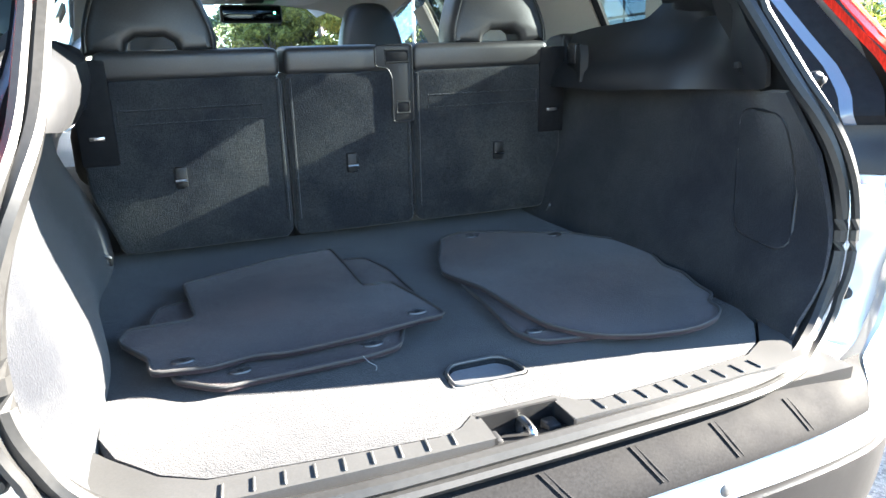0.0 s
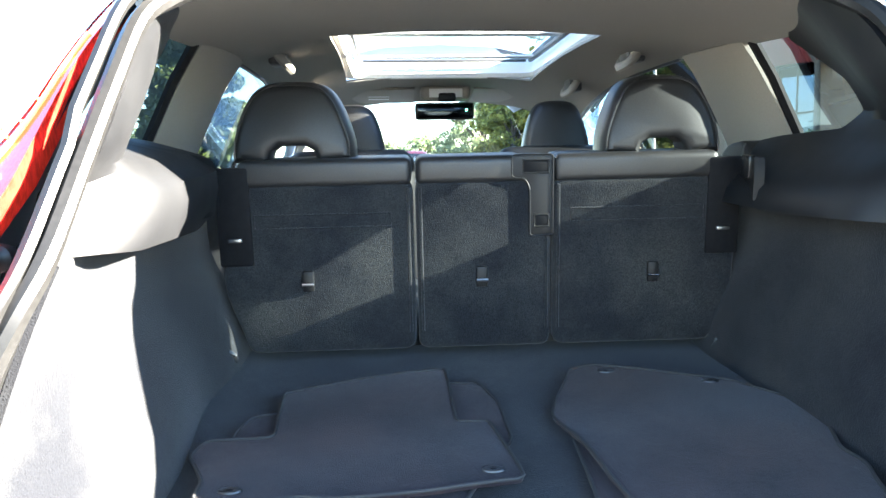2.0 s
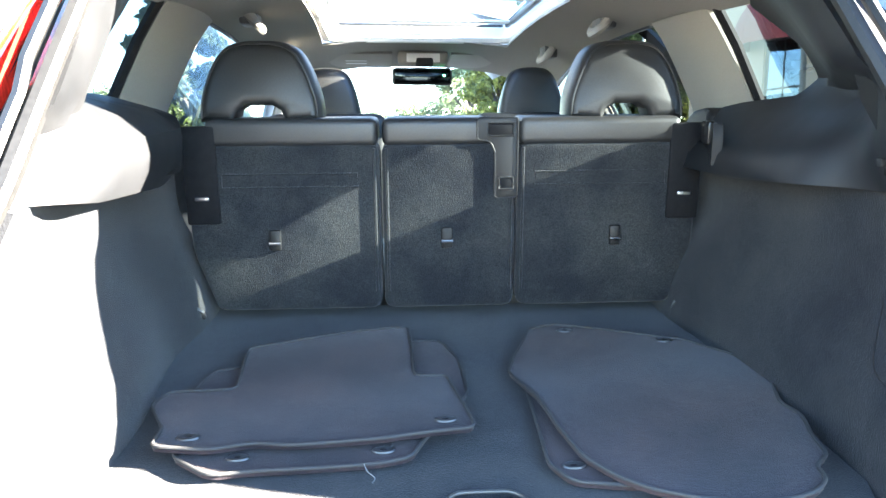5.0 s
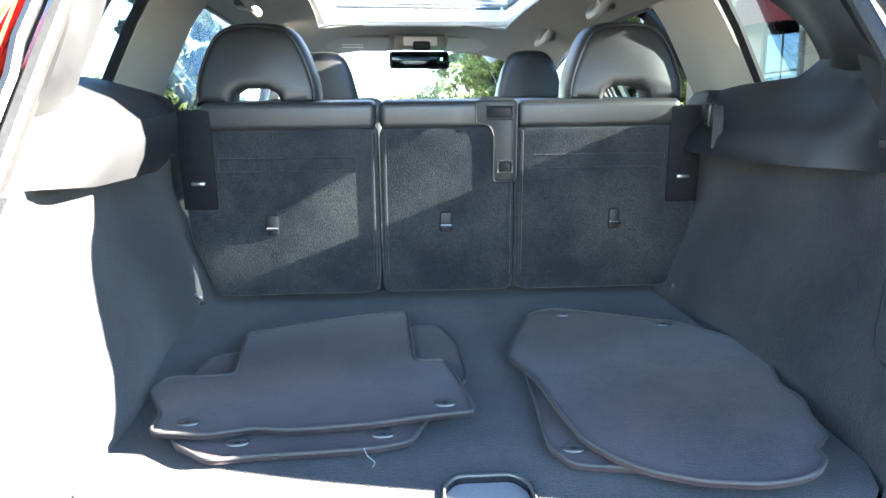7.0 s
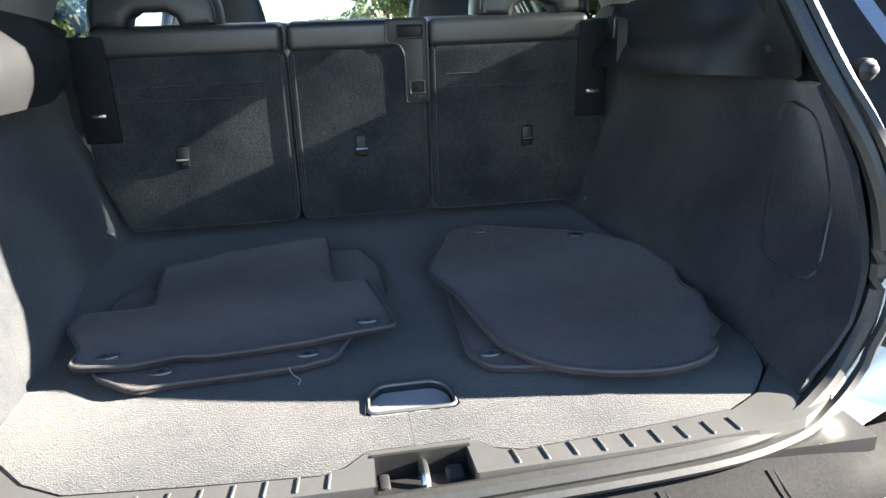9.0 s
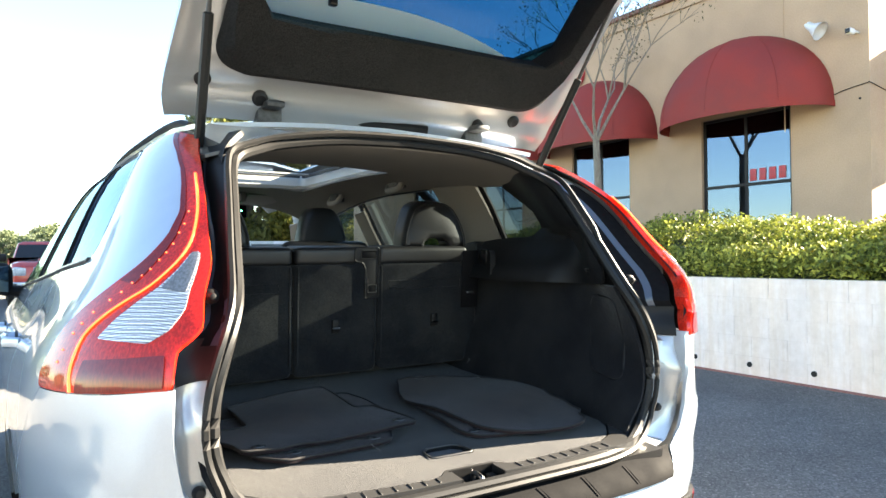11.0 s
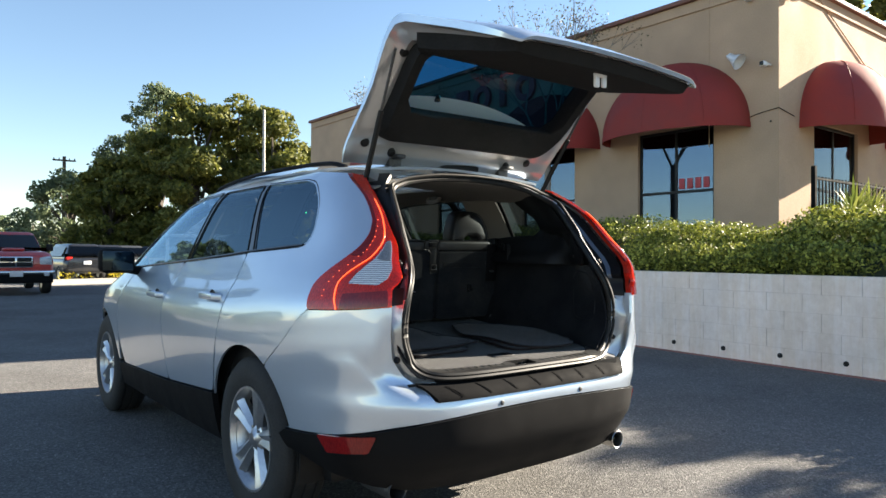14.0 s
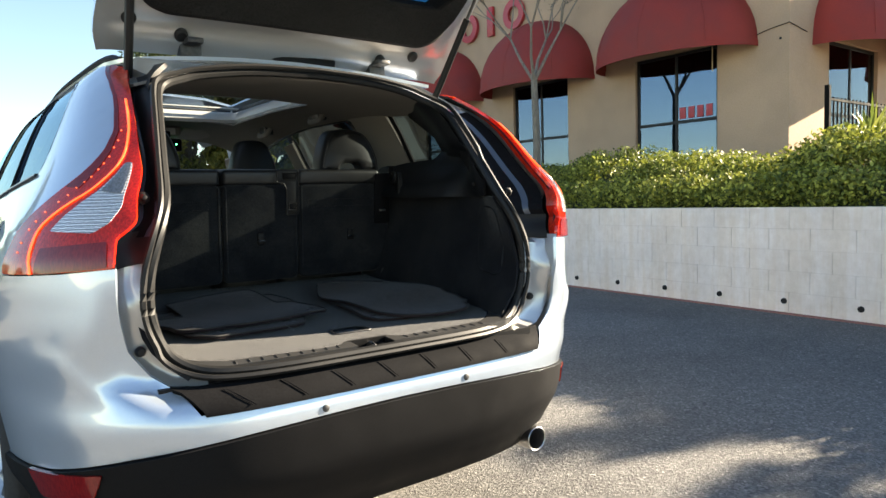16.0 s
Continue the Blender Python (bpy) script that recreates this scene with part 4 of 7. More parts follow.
for wy in (0.985, 3.74):
    for sg in (-1, 1):
        wheel(wy, sg)
for sg in (-1, 1):
    pipe = lathe([(0.040, -0.10), (0.042, -0.098), (0.042, 0.12), (0.036, 0.12), (0.036, -0.085), (0.0375, -0.098), (0.040, -0.10)], 24, "Y")
    bmesh.ops.translate(pipe, vec=(sg * 0.62, 0.22 if sg > 0 else 0.30, 0.30 if sg > 0 else 0.285), verts=pipe.verts)
    # darker steel on the left tip puts that side's shade into colour
    part("exhaust_tip", pipe, M_STEEL if sg > 0 else M_DARKSTEEL, car, "steel exhaust tip")
part("underbody", box(1.5, 3.7, 0.10, (0, 2.35, 0.30), 0.03), M_TRIMDARK, car)
part("rear_underbody", box(1.2, 0.36, 0.16, (0, 0.46, 0.36), 0.06), M_TRIMDARK, car)

# ---- raised tailgate ----
TG_Y = curve((0, -0.70), (0.5, -0.52), (0.9, -0.31), (1.1, -0.19), (1.5, 0.08), (1.85, 0.30), (2.0, 0.355))
TG_Z = curve((0, 1.632), (0.45, 1.86), (0.9, 2.10), (1.04, 2.138), (1.3, 2.095), (1.6, 2.045), (2.0, 1.965))
TG_W = curve((0, 0.61), (0.1, 0.625), (0.5, 0.635), (0.9, 0.655), (1.1, 0.66), (1.3, 0.63), (1.8, 0.58), (1.93, 0.562), (2.0, 0.525))
TG_T = curve((0, 0.03), (0.5, 0.05), (0.95, 0.075), (1.2, 0.12), (1.6, 0.12), (1.9, 0.07), (2.0, 0.03))


def on_gate(k, q, d=0.0):
    """The tailgate: k from side to side, q from hinge (0) over the waist (1) to the lower edge (2); d: depth inwards as a share."""
    e = 0.01
    t = Vector((0, -(TG_Y(q + e) - TG_Y(q - e)), TG_Z(q + e) - TG_Z(q - e))).normalized()
    n = Vector((0, t.z, -t.y))
    x = 0.04 * smooth01(q / 0.7) + k * TG_W(q)
    p = Vector((x, -TG_Y(q), TG_Z(q)))
    edge = max(0, abs(k) - 0.86) / 0.14
    sink = (0.02 * k * k + 0.022 * edge * edge) * (1 - 0.95 * smooth01((q - 0.55) / 0.45) * (1 - smooth01((q - 1.15) / 0.85)))
    inward = Vector((0, -t.z, t.y)) if Vector((0, -t.z, t.y)).z < 0 else Vector((0, t.z, -t.y))
    if inward.z > 0:
        inward = -inward
    dep = d * TG_T(q) * (1 - 0.55 * edge)
    return p + inward * (sink + dep)


gk = [-1, -0.97, -0.93, -0.88, -0.8, -0.6, -0.3, 0, 0.3, 0.6, 0.8, 0.88, 0.93, 0.97, 1]
gq = [0, 0.03, 0.06, 0.09, 0.12, 0.15, 0.18, 0.22, 0.3, 0.46, 0.6, 0.75, 0.86, 0.92, 1.0, 1.07, 1.15, 1.3, 1.5, 1.7, 1.85, 1.95, 2.0]
hole = lambda k, q: abs(k) < 0.80 and 0.46 < q < 1.0
tailgate = part("tailgate", sheet(gk, gq, lambda k, q: on_gate(k, q, 0), 0.0, hole), M_SILVER, car, "raised silver tailgate")
M_GATEGLASS = glass("tailgate_glass", (0.012, 0.085, 0.16), 1.35)
M_GATETRIM = surface("tailgate_felt", (0.006, 0.006, 0.0065), (0.045, 0.045, 0.045), 420, 0.95, bump_s=0.9, bump_d=0.004, big=6, big_amt=0.25, spec=0.1, detail=3)


def frame_depth(q):
    """The painted frame's depth as a share: deep above the waist, thin below it, with pressed ridges by the hinges."""
    ridge = math.exp(-((q - 0.07) / 0.03) ** 2) - 0.7 * math.exp(-((q - 0.16) / 0.03) ** 2)
    return 0.9 - 0.4 * smooth01((q - 1.0) / 0.2) + 0.22 * ridge


part("inner_frame", sheet(gk, gq, lambda k, q: on_gate(k, q, frame_depth(q) + 0.18 * math.exp(-((abs(k) - 0.88) / 0.03) ** 2) * (q > 0.2)), 0.0, lambda k, q: hole(k, q) or (abs(k) < (0.60 if q < 1.0 else 0.8) and 0.3 < q < 1.85)), M_FLANGE, tailgate, "silver painted inner frame")
TRIM_H = curve((0.2, 0.085), (0.5, 0.112), (0.95, 0.125), (1.15, 0.13), (1.6, 0.115), (1.9, 0.085), (2.0, 0.06))


def at_depth(k, q, m):
    return on_gate(k, q, m / TG_T(q))


def round_loop(k1, q0, q1, r, n=8):
    """A loop with rounded corners, in the tailgate's own coordinates; r: corner size in q."""
    rk = r * 1.1
    out = []
    for ck, cq, a0 in ((k1 - rk, q1 - r, 0), (-k1 + rk, q1 - r, 90), (-k1 + rk, q0 + r, 180), (k1 - rk, q0 + r, 270)):
        for i in range(n + 1):
            a = radians(a0 + 90 * i / n)
            out.append((ck + rk * math.cos(a), cq + r * math.sin(a)))
    res = []
    for i, u in enumerate(out):
        w = out[(i + 1) % len(out)]
        m = max(1, int(math.hypot(w[0] - u[0], w[1] - u[1]) / 0.1))
        res += [(u[0] + (w[0] - u[0]) * j / m, u[1] + (w[1] - u[1]) * j / m) for j in range(m)]
    return res


outer = round_loop(0.845, 0.215, 1.02, 0.13)
inner = round_loop(0.755, 0.495, 0.965, 0.10)


def matched(loop, ref):
    """Points of a loop in the directions of another loop's points, seen from the middle."""
    c = (0.0, 0.7)
    ang = sorted((math.atan2(q - c[1], k - c[0]), k, q) for k, q in loop)
    an = [x[0] for x in ang]
    an = [an[-1] - 2 * math.pi] + an + [an[0] + 2 * math.pi]
    ks = [ang[-1][1]] + [x[1] for x in ang] + [ang[0][1]]
    qs = [ang[-1][2]] + [x[2] for x in ang] + [ang[0][2]]
    return [(float(np.interp(math.atan2(q - c[1], k - c[0]), an, ks)), float(np.interp(math.atan2(q - c[1], k - c[0]), an, qs))) for k, q in ref]


inner = matched(inner, outer)
rows = []
for (ko, qo), (ki, qi) in zip(outer, inner):
    up = smooth01((qo - 0.93) / 0.08)
    pts = []
    for f, h in ((0.0, 0.25 + 0.75 * up), (0.05, 0.8 + 0.2 * up), (0.14, 1.0), (0.5, 1.0), (0.93, 1.0), (1.0, 0.93)):
        k, q = ko + (ki - ko) * f, qo + (qi - qo) * f
        pts.append(at_depth(k, q, TRIM_H(q) * h))
    pts.append(at_depth(ki * 1.02, qi + (0.02 if qi > 0.7 else -0.02), TG_T(qi) * 0.3))
    rows.append(pts)
n, m = len(rows), 7
part("inner_trim", mesh_of([v for r in rows for v in r], [(i * m + j, (i + 1) % n * m + j, (i + 1) % n * m + j + 1, i * m + j + 1) for i in range(n) for j in range(m - 1)]), M_GATETRIM, tailgate, "black felt inner trim")


def on_tray(s, q):
    """The felt-covered tray below the waist; s from edge to edge."""
    k = s * (0.82 + 0.10 * smooth01((q - 0.98) / 0.2))
    h = min(1, (1 - abs(s)) / 0.03) * min(1, (1.95 - q) / 0.02)
    base = frame_depth(q) * TG_T(q) + 0.003
    return at_depth(k, q, base + (TRIM_H(q) - base) * max(0, h))


ts = [-1, -0.985, -0.97, -0.8, -0.6, -0.3, 0, 0.3, 0.6, 0.8, 0.97, 0.985, 1]
tq = [1.0, 1.07, 1.15, 1.3, 1.5, 1.7, 1.85, 1.93, 1.94, 1.95]
part("lower_trim", sheet(ts, tq, on_tray, 0.0), M_GATETRIM, tailgate, "black felt lower trim")
part("rear_window", sheet([-0.82, -0.5, 0, 0.5, 0.82], [0.42, 0.5, 0.6, 0.75, 0.9, 1.0], lambda k, q: on_gate(k, q, 0.35), 0.0), M_GATEGLASS, tailgate, "dark tinted rear window")
# pale band inside the glass, painted in for a bright reflection
M_REFLECTION, _nt, _bs = nodes_of("pale_reflection_paint")
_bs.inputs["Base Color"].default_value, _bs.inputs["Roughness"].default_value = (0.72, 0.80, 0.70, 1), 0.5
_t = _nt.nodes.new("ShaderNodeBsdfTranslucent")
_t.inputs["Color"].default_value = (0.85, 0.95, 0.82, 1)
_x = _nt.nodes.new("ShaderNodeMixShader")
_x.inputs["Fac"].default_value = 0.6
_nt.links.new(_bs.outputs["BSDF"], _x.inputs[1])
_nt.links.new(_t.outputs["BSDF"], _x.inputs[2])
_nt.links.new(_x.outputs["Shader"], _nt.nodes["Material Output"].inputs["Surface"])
band = part("window_band", sheet([-0.82 + 0.1 * i for i in range(16)], [0, 0.5, 1], lambda k, v: on_gate(k, 0.42 + v * (0.005 + 0.155 * (1 - abs((k + 0.25) / 0.95) ** 2.2)), 0.5), 0.0), M_REFLECTION, tailgate, "pale green band along the glass, painted in for a reflection")
part("brake_lamp_mount", box(0.022, 0.02, 0.03, on_gate(-0.42, 0.565, 0.55), 0.004), M_GLOSSBLACK, band)
verts, faces = [], []
ring = [(-1, q) for q in gq] + [(k, 2.0) for k in gk[1:-1]] + [(1, q) for q in reversed(gq)] + [(k, 0.0) for k in reversed(gk[1:-1])]
for k, q in ring:
    verts += [on_gate(k, q, 0), on_gate(k, q, frame_depth(q))]
n = len(ring)
faces = [(2 * i, 2 * ((i + 1) % n), 2 * ((i + 1) % n) + 1, 2 * i + 1) for i in range(n)]
part("gate_rim", mesh_of(verts, faces), M_SILVER, tailgate)
HB = at_depth(0.0, 1.80, TRIM_H(1.8)) + Vector((0, 0, 0.016))
hb = merged(box(0.07, 0.016, 0.032, HB + Vector((0, 0, -0.012)), 0.005), box(0.027, 0.014, 0.06, HB + Vector((-0.0215, 0.0, -0.04)), 0.005), box(0.024, 0.014, 0.055, HB + Vector((0.023, 0.0, -0.038)), 0.005))
handle = part("pull_handle", hb, M_WHITE, tailgate, "white pull handle")
for k, q in ((-0.60, 0.11), (0.55, 0.10), (-0.85, 0.17), (0.76, 0.15), (-0.87, 0.84), (0.87, 0.84)):
    s = lathe([(0.0, -0.012), (0.014, -0.012), (0.021, -0.006), (0.022, 0.006)], 18, "Z")
    bmesh.ops.rotate(s, cent=(0, 0, 0), matrix=Matrix.Rotation(radians(-50), 3, "X"), verts=s.verts)
    bmesh.ops.translate(s, vec=on_gate(k, q, frame_depth(q)), verts=s.verts)
    part("rubber_plug", s, M_RUBBER, tailgate)
for sg in (-1, 1):
    part("hinge", merged(box(0.07, 0.05, 0.05, (sg * 0.34, 0.665, 1.63), 0.008), box(0.05, 0.10, 0.018, (sg * 0.34, 0.64, 1.648), 0.005, rot=None)), M_DARKSTEEL, tailgate)
    top = on_gate(sg * 0.93, 0.84, 1.0)
    foot = Vector((sg * 0.545, 0.575, 1.515))
    mid = foot.lerp(top, 0.55)
    strut = part("gas_strut", tube([foot, mid, mid + (top - foot) * 0.005], [0.0125, 0.0125, 0.007]), M_RUBBER, car, "black gas strut")
    part("strut_rod", tube([mid, top], 0.006), M_DARKSTEEL, strut)
part("licence_lamp", box(0.20, 0.05, 0.02, on_gate(-0.2, 1.12, 0) + Vector((0, 0, 0.012)), 0.006), M_SILVER, tailgate)
part("washer_jet", box(0.02, 0.04, 0.02, on_gate(0.0, 0.02, 0) + Vector((0, 0, 0.02)), 0.006), M_TRIMDARK, tailgate)
part("wiring_grommet", tube(smooth_line([(-0.12, 0.70, 1.645), (-0.05, 0.67, 1.64), (0.10, 0.655, 1.635), (0.16, 0.64, 1.63)], 4), 0.014), M_RUBBER, tailgate)


# ---- luggage space ----
def seal_y(z):
    """How far back the trim ends behind the opening's seal."""
    return 0.105 + (z - 0.735) * 0.535


# the cabin is laid out level and square, then set into the body: it rises towards the front
CABIN = Matrix(((1.0500, 0.0442, -0.0086, -0.0319), (-0.0448, 1.0469, -0.0808, 0.0365), (0.0052, 0.0811, 1.0478, -0.0643), (0.0000, 0.0000, 0.0000, 1.0000)))
outside = {o.name for o in car.children}


def wall_x(y, z):
    """Half width of the carpeted side wall inside."""
    x = 0.522 + 0.062 * smooth01((z - 0.78) / 0.24)
    x += 0.022 * (1 - smooth01((y - 0.12) / 0.25)) * smooth01((z - 0.74) / 0.1)
    x -= 0.018 * math.exp(-((y - 0.98) / 0.16) ** 2) * (1 - smooth01((z - 0.9) / 0.12))
    t = 1 - smooth01((y - seal_y(z)) / 0.15)
    return (x + 0.006 * math.sin(y * 9) * math.sin(z * 11)) * (1 - t) + SEAL_X(z) * t


SEAL_X = curve((0.735, 0.49), (0.775, 0.54), (0.84, 0.582), (0.92, 0.59), (1.04, 0.571), (1.18, 0.528))
FLOOR_Z = 0.755
floor_half = [(0.575, 1.10), (0.575, 0.60), (0.512, 0.42), (0.512, 0.31), (0.49, 0.255), (0.44, 0.20), (0.39, 0.172), (0.25, 0.158), (0.115, 0.148), (0.085, 0.158), (0.06, 0.180)]
floor_poly = [(-x, y) for x, y in floor_half] + [(x, y) for x, y in reversed(floor_half)]
# the board in strips around the lift handle
cut = floor_poly[:11] + [(-0.004, 0.180), (-0.004, 0.248)] + [(-0.05, 0.248), (-0.058, 0.256), (-0.056, 0.295), (-0.036, 0.318), (0.04, 0.318), (0.06, 0.297), (0.064, 0.256), (0.056, 0.248), (0.004, 0.248), (0.004, 0.180)] + floor_poly[11:]
cargo_floor = part("cargo_floor", slab(cut, FLOOR_Z - 0.02, FLOOR_Z), M_CARPET, car, "grey carpeted cargo floor", False)
part("floor_joint", box(0.0086, 0.0705, 0.018, (0.0, 0.214, FLOOR_Z - 0.0088), 0), M_CARPET, cargo_floor, "", False)
M_CUP = surface("grey_cup_plastic", (0.10, 0.10, 0.105), (0.13, 0.13, 0.135), 200, 0.4, bump_s=0.1, bump_d=0.0004)
rim_path = [(x, y, FLOOR_Z + 0.002) for x, y in rounded([(-0.054, 0.251), (-0.052, 0.294), (-0.034, 0.314), (0.038, 0.314), (0.056, 0.295), (0.060, 0.251)], 0.012)]
cup = part("lift_handle", tube(rim_path, 0.0026, True, 8), M_SCUFF, cargo_floor, "grey plastic lift handle cup")
part("cup_bottom", slab(rounded([(-0.05, 0.252), (-0.05, 0.292), (-0.034, 0.312), (0.038, 0.312), (0.054, 0.292), (0.056, 0.252)], 0.01), FLOOR_Z - 0.016, FLOOR_Z - 0.008), M_CUP, cup)
part("cargo_underfloor", box(1.12, 1.02, 0.02, (0, 0.63, 0.715), 0), M_TRIMDARK, car)


def on_wall(sg):
    def place(y, z):
        return (seal_right(wall_x(y, z)) - 0.025 * smooth01((y - 0.3) / 0.3) - 0.04 * (1 - smooth01((y - 0.2) / 0.22)) if sg > 0 else -wall_x(y, z) - 0.035 * smooth01((y - 0.45) / 0.4), y, z)
    return place


def in_place(sg, d=0.0):
    """The upper side trim: from the seal back to the side glass."""
    def place(y, z):
        ys = seal_y(z)
        xs = 0.56 if z < 1.0 else curve((1.0, 0.583), (1.15, 0.545), (1.3, 0.505), (1.45, 0.47), (1.52, 0.40))(z)
        xo = half(max(y, BACK(z) + 0.25), z) - (0.05 + 0.05 * smooth01((z - 1.18) / 0.08))
        t = smooth01((y - ys - 0.02) / 0.42)
        x = xs * (1 - t) + xo * t
        # the padded ledge under the window swells into the boot
        led = 1 - smooth01((z - 1.20) / 0.06)
        x = x * (1 - led) + (0.572 - (0.030 + 0.035 * math.sin(math.pi * min(1, max(0, (z - 1.09) / 0.16)))) * smooth01((y - ys - 0.02) / 0.16)) * led
        return (sg * (x - d), y, z)
    return place


wall_poly = [(0.109, 0.74), (1.10, 0.74), (1.10, 1.10), (0.95, 1.098), (0.80, 1.102), (0.42, 1.125), (0.316, 1.132), (0.268, 1.04), (0.204, 0.92), (0.161, 0.84), (0.127, 0.775)]
wall_right = [(0.172, 0.74), *wall_poly[1:6], (0.288, 1.132), (0.232, 1.04), (0.206, 0.92), (0.197, 0.84), (0.190, 0.775)]
ledge_poly = [(0.318, 1.13), (0.42, 1.123), (0.77, 1.10), (0.812, 1.125), (0.805, 1.18), (0.83, 1.205), (0.88, 1.235), (0.80, 1.252), (0.745, 1.265), (0.728, 1.294), (0.775, 1.348), (0.832, 1.416), (0.82, 1.455), (0.70, 1.50), (0.535, 1.505), (0.484, 1.44), (0.414, 1.31), (0.355, 1.20)]
RIGHT_TRIM = [(0.258, 1.155), (0.50, 1.152), (0.72, 1.15), (0.98, 1.165), (1.0, 1.225), (0.985, 1.292), (0.90, 1.297), (0.705, 1.300), (0.684, 1.345), (0.686, 1.398), (0.765, 1.452), (0.815, 1.494), (0.77, 1.526), (0.64, 1.535), (0.50, 1.515), (0.455, 1.478), (0.418, 1.44), (0.352, 1.35), (0.288, 1.255), (0.252, 1.20)]
RIGHT_SEAL = curve((1.10, 0.548), (1.16, 0.528), (1.255, 0.513), (1.35, 0.498), (1.44, 0.480), (1.54, 0.44))


def on_right_trim(y, z, d=0.0):
    """The right upper trim: a ledge under the window that sweeps up into the rear pillar."""
    ys = curve((1.10, 0.174), (1.16, 0.207), (1.255, 0.270), (1.35, 0.335), (1.44, 0.40), (1.54, 0.47))(z)
    xs, xo = RIGHT_SEAL(z), half(max(y, BACK(z) + 0.3), z) - 0.055
    t = smooth01((y - ys - 0.03) / 0.34)
    x = xs * (1 - t) + xo * t
    led = (1 - smooth01((z - 1.295) / 0.05)) * smooth01((y - 0.26) / 0.28)
    x = x * (1 - led) + (0.535 + 0.11 * smooth01((z - 1.165) / 0.145)) * led
    return (x + d, y, z)


buckle_poly = [(0.816, 1.105), (1.02, 1.098), (1.04, 1.165), (0.96, 1.185), (0.845, 1.19), (0.812, 1.17)]
for sg in (-1, 1):
    w = part("cargo_side_trim", panel(wall_poly if sg < 0 else wall_right, on_wall(sg), 0.04, 0.01), M_SIDECARPET, car, "carpeted cargo side wall")
    # service hatch pressed into the wall
    hatch = rounded([(0.26, 0.87), (0.287, 1.0), (0.305, 1.092), (0.44, 1.088), (0.435, 0.98), (0.385, 0.88)], 0.03)
    if sg > 0:
        part("side_hatch", panel(hatch, lambda y, z, sg=sg: Vector(on_wall(sg)(y, z)) - Vector((sg * 0.0088, 0, 0)), 0.03, 0.004), M_SIDECARPET, w)
        part("hatch_groove", tube([Vector(on_wall(sg)(y, z)) - Vector((sg * 0.0098, 0, 0)) for y, z in hatch], 0.0032, True, 6), M_TRIMDARK, w)
    if sg > 0:
        u = part("upper_trim", panel(rounded(RIGHT_TRIM, 0.012, 3), on_right_trim, 0.025, 0.010), M_TRIM, car, "grey plastic upper side trim")
        outside.add(u.name)
        part("ledge_groove", tube([on_right_trim(y, z, -0.001) for y, z in [(0.44, 1.228), (0.48, 1.240), (0.53, 1.248), (0.60, 1.25)]], 0.002, sides=6), M_TRIMDARK, u)
        # panel added behind the trim to block sun and shape the seats' lit patch
        part("trim_backing", slab([(0.60, 1.10), (1.20, 1.10), (1.20, 1.245), (1.06, 1.272), (1.0, 1.287), (0.92, 1.303), (0.82, 1.307), (0.74, 1.308), (0.60, 1.30)], 0.655, 0.668, 0.003, 2, "yzx"), M_TRIMDARK, u)
        hook = Vector(on_right_trim(0.325, 1.185))
        part("cover_hook", merged(box(0.012, 0.032, 0.022, hook, 0.003), box(0.02, 0.012, 0.012, hook + Vector((-0.012, 0.006, 0.008)), 0.002)), M_TRIMDARK, u)
        cover = part("belt_cover", slab(rounded([(0.975, 1.19), (1.11, 1.19), (1.11, 1.265), (1.07, 1.292), (1.0, 1.298), (0.975, 1.27)], 0.015, 3), 0.600, 0.70, 0.010, 3, "yzx"), M_TRIMDARK, car, "dark plastic belt cover beside the seat")
        outside.add(cover.name)
        part("belt_strap", tube([(0.600, 0.99, 1.20), (0.596, 0.992, 1.25), (0.604, 0.995, 1.29)], 0.003, sides=6), M_SCUFF, cover)
    else:
        u = part("upper_trim", panel(rounded(ledge_poly, 0.02, 3), in_place(sg), 0.025, 0.012), M_TRIM, car, "grey plastic upper side trim")
        part("ledge_groove", tube([in_place(sg, 0.0)(y, z) for y, z in [(0.46, 1.225), (0.52, 1.235), (0.58, 1.238)]], 0.002, sides=6), M_TRIMDARK, u)
        hook = Vector(in_place(sg)(0.37, 1.165))
        part("cover_hook", merged(box(0.012, 0.032, 0.022, hook, 0.003), box(0.02, 0.012, 0.012, hook + Vector((-sg * 0.012, 0.006, 0.008)), 0.002)), M_TRIMDARK, u)
    near = buckle_poly if sg < 0 else [(0.93, 1.10), (1.02, 1.098), (1.04, 1.165), (0.97, 1.186), (0.94, 1.186), (0.93, 1.165)]
    b = part("seat_bolster_trim", panel(near, lambda y, z, sg=sg: (sg * (0.572 - 0.015 * math.sin(math.pi * (y - 0.8) / 0.16)), y, z), 0.025, 0.02), M_TRIMDARK, car, "black seat side bolster")
    part("bolster_seam", tube([(sg * 0.556, 0.905 if sg < 0 else 0.955, z) for z in (1.11, 1.14, 1.165, 1.188)], 0.0025, sides=6), M_SCUFF, b)
    part("belt_guide", box(0.02, 0.04, 0.05, (sg * 0.556, 0.93 if sg < 0 else 0.985, 1.165), 0.006), M_GLOSSBLACK, b)
    bp = [(2.02, 1.15), (2.15, 1.14), (2.12, 1.47), (2.0, 1.48)]
    part("pillar_trim", panel(bp, offset_of(on_side(sg), 0.045), 0.05, 0.01), M_BEIGE, car)
    ap = [(3.35, 1.06), (3.46, 1.05), (2.92, 1.45), (2.78, 1.46)]
    part("pillar_trim", panel(ap, offset_of(on_side(sg), 0.05), 0.05, 0.01), M_BEIGE, car)
    dp = [(0.9, 0.36), (3.3, 0.36), (3.3, 1.07), (3.05, 1.115), (2.1, 1.165), (1.2, 1.215), (0.9, 1.225)]
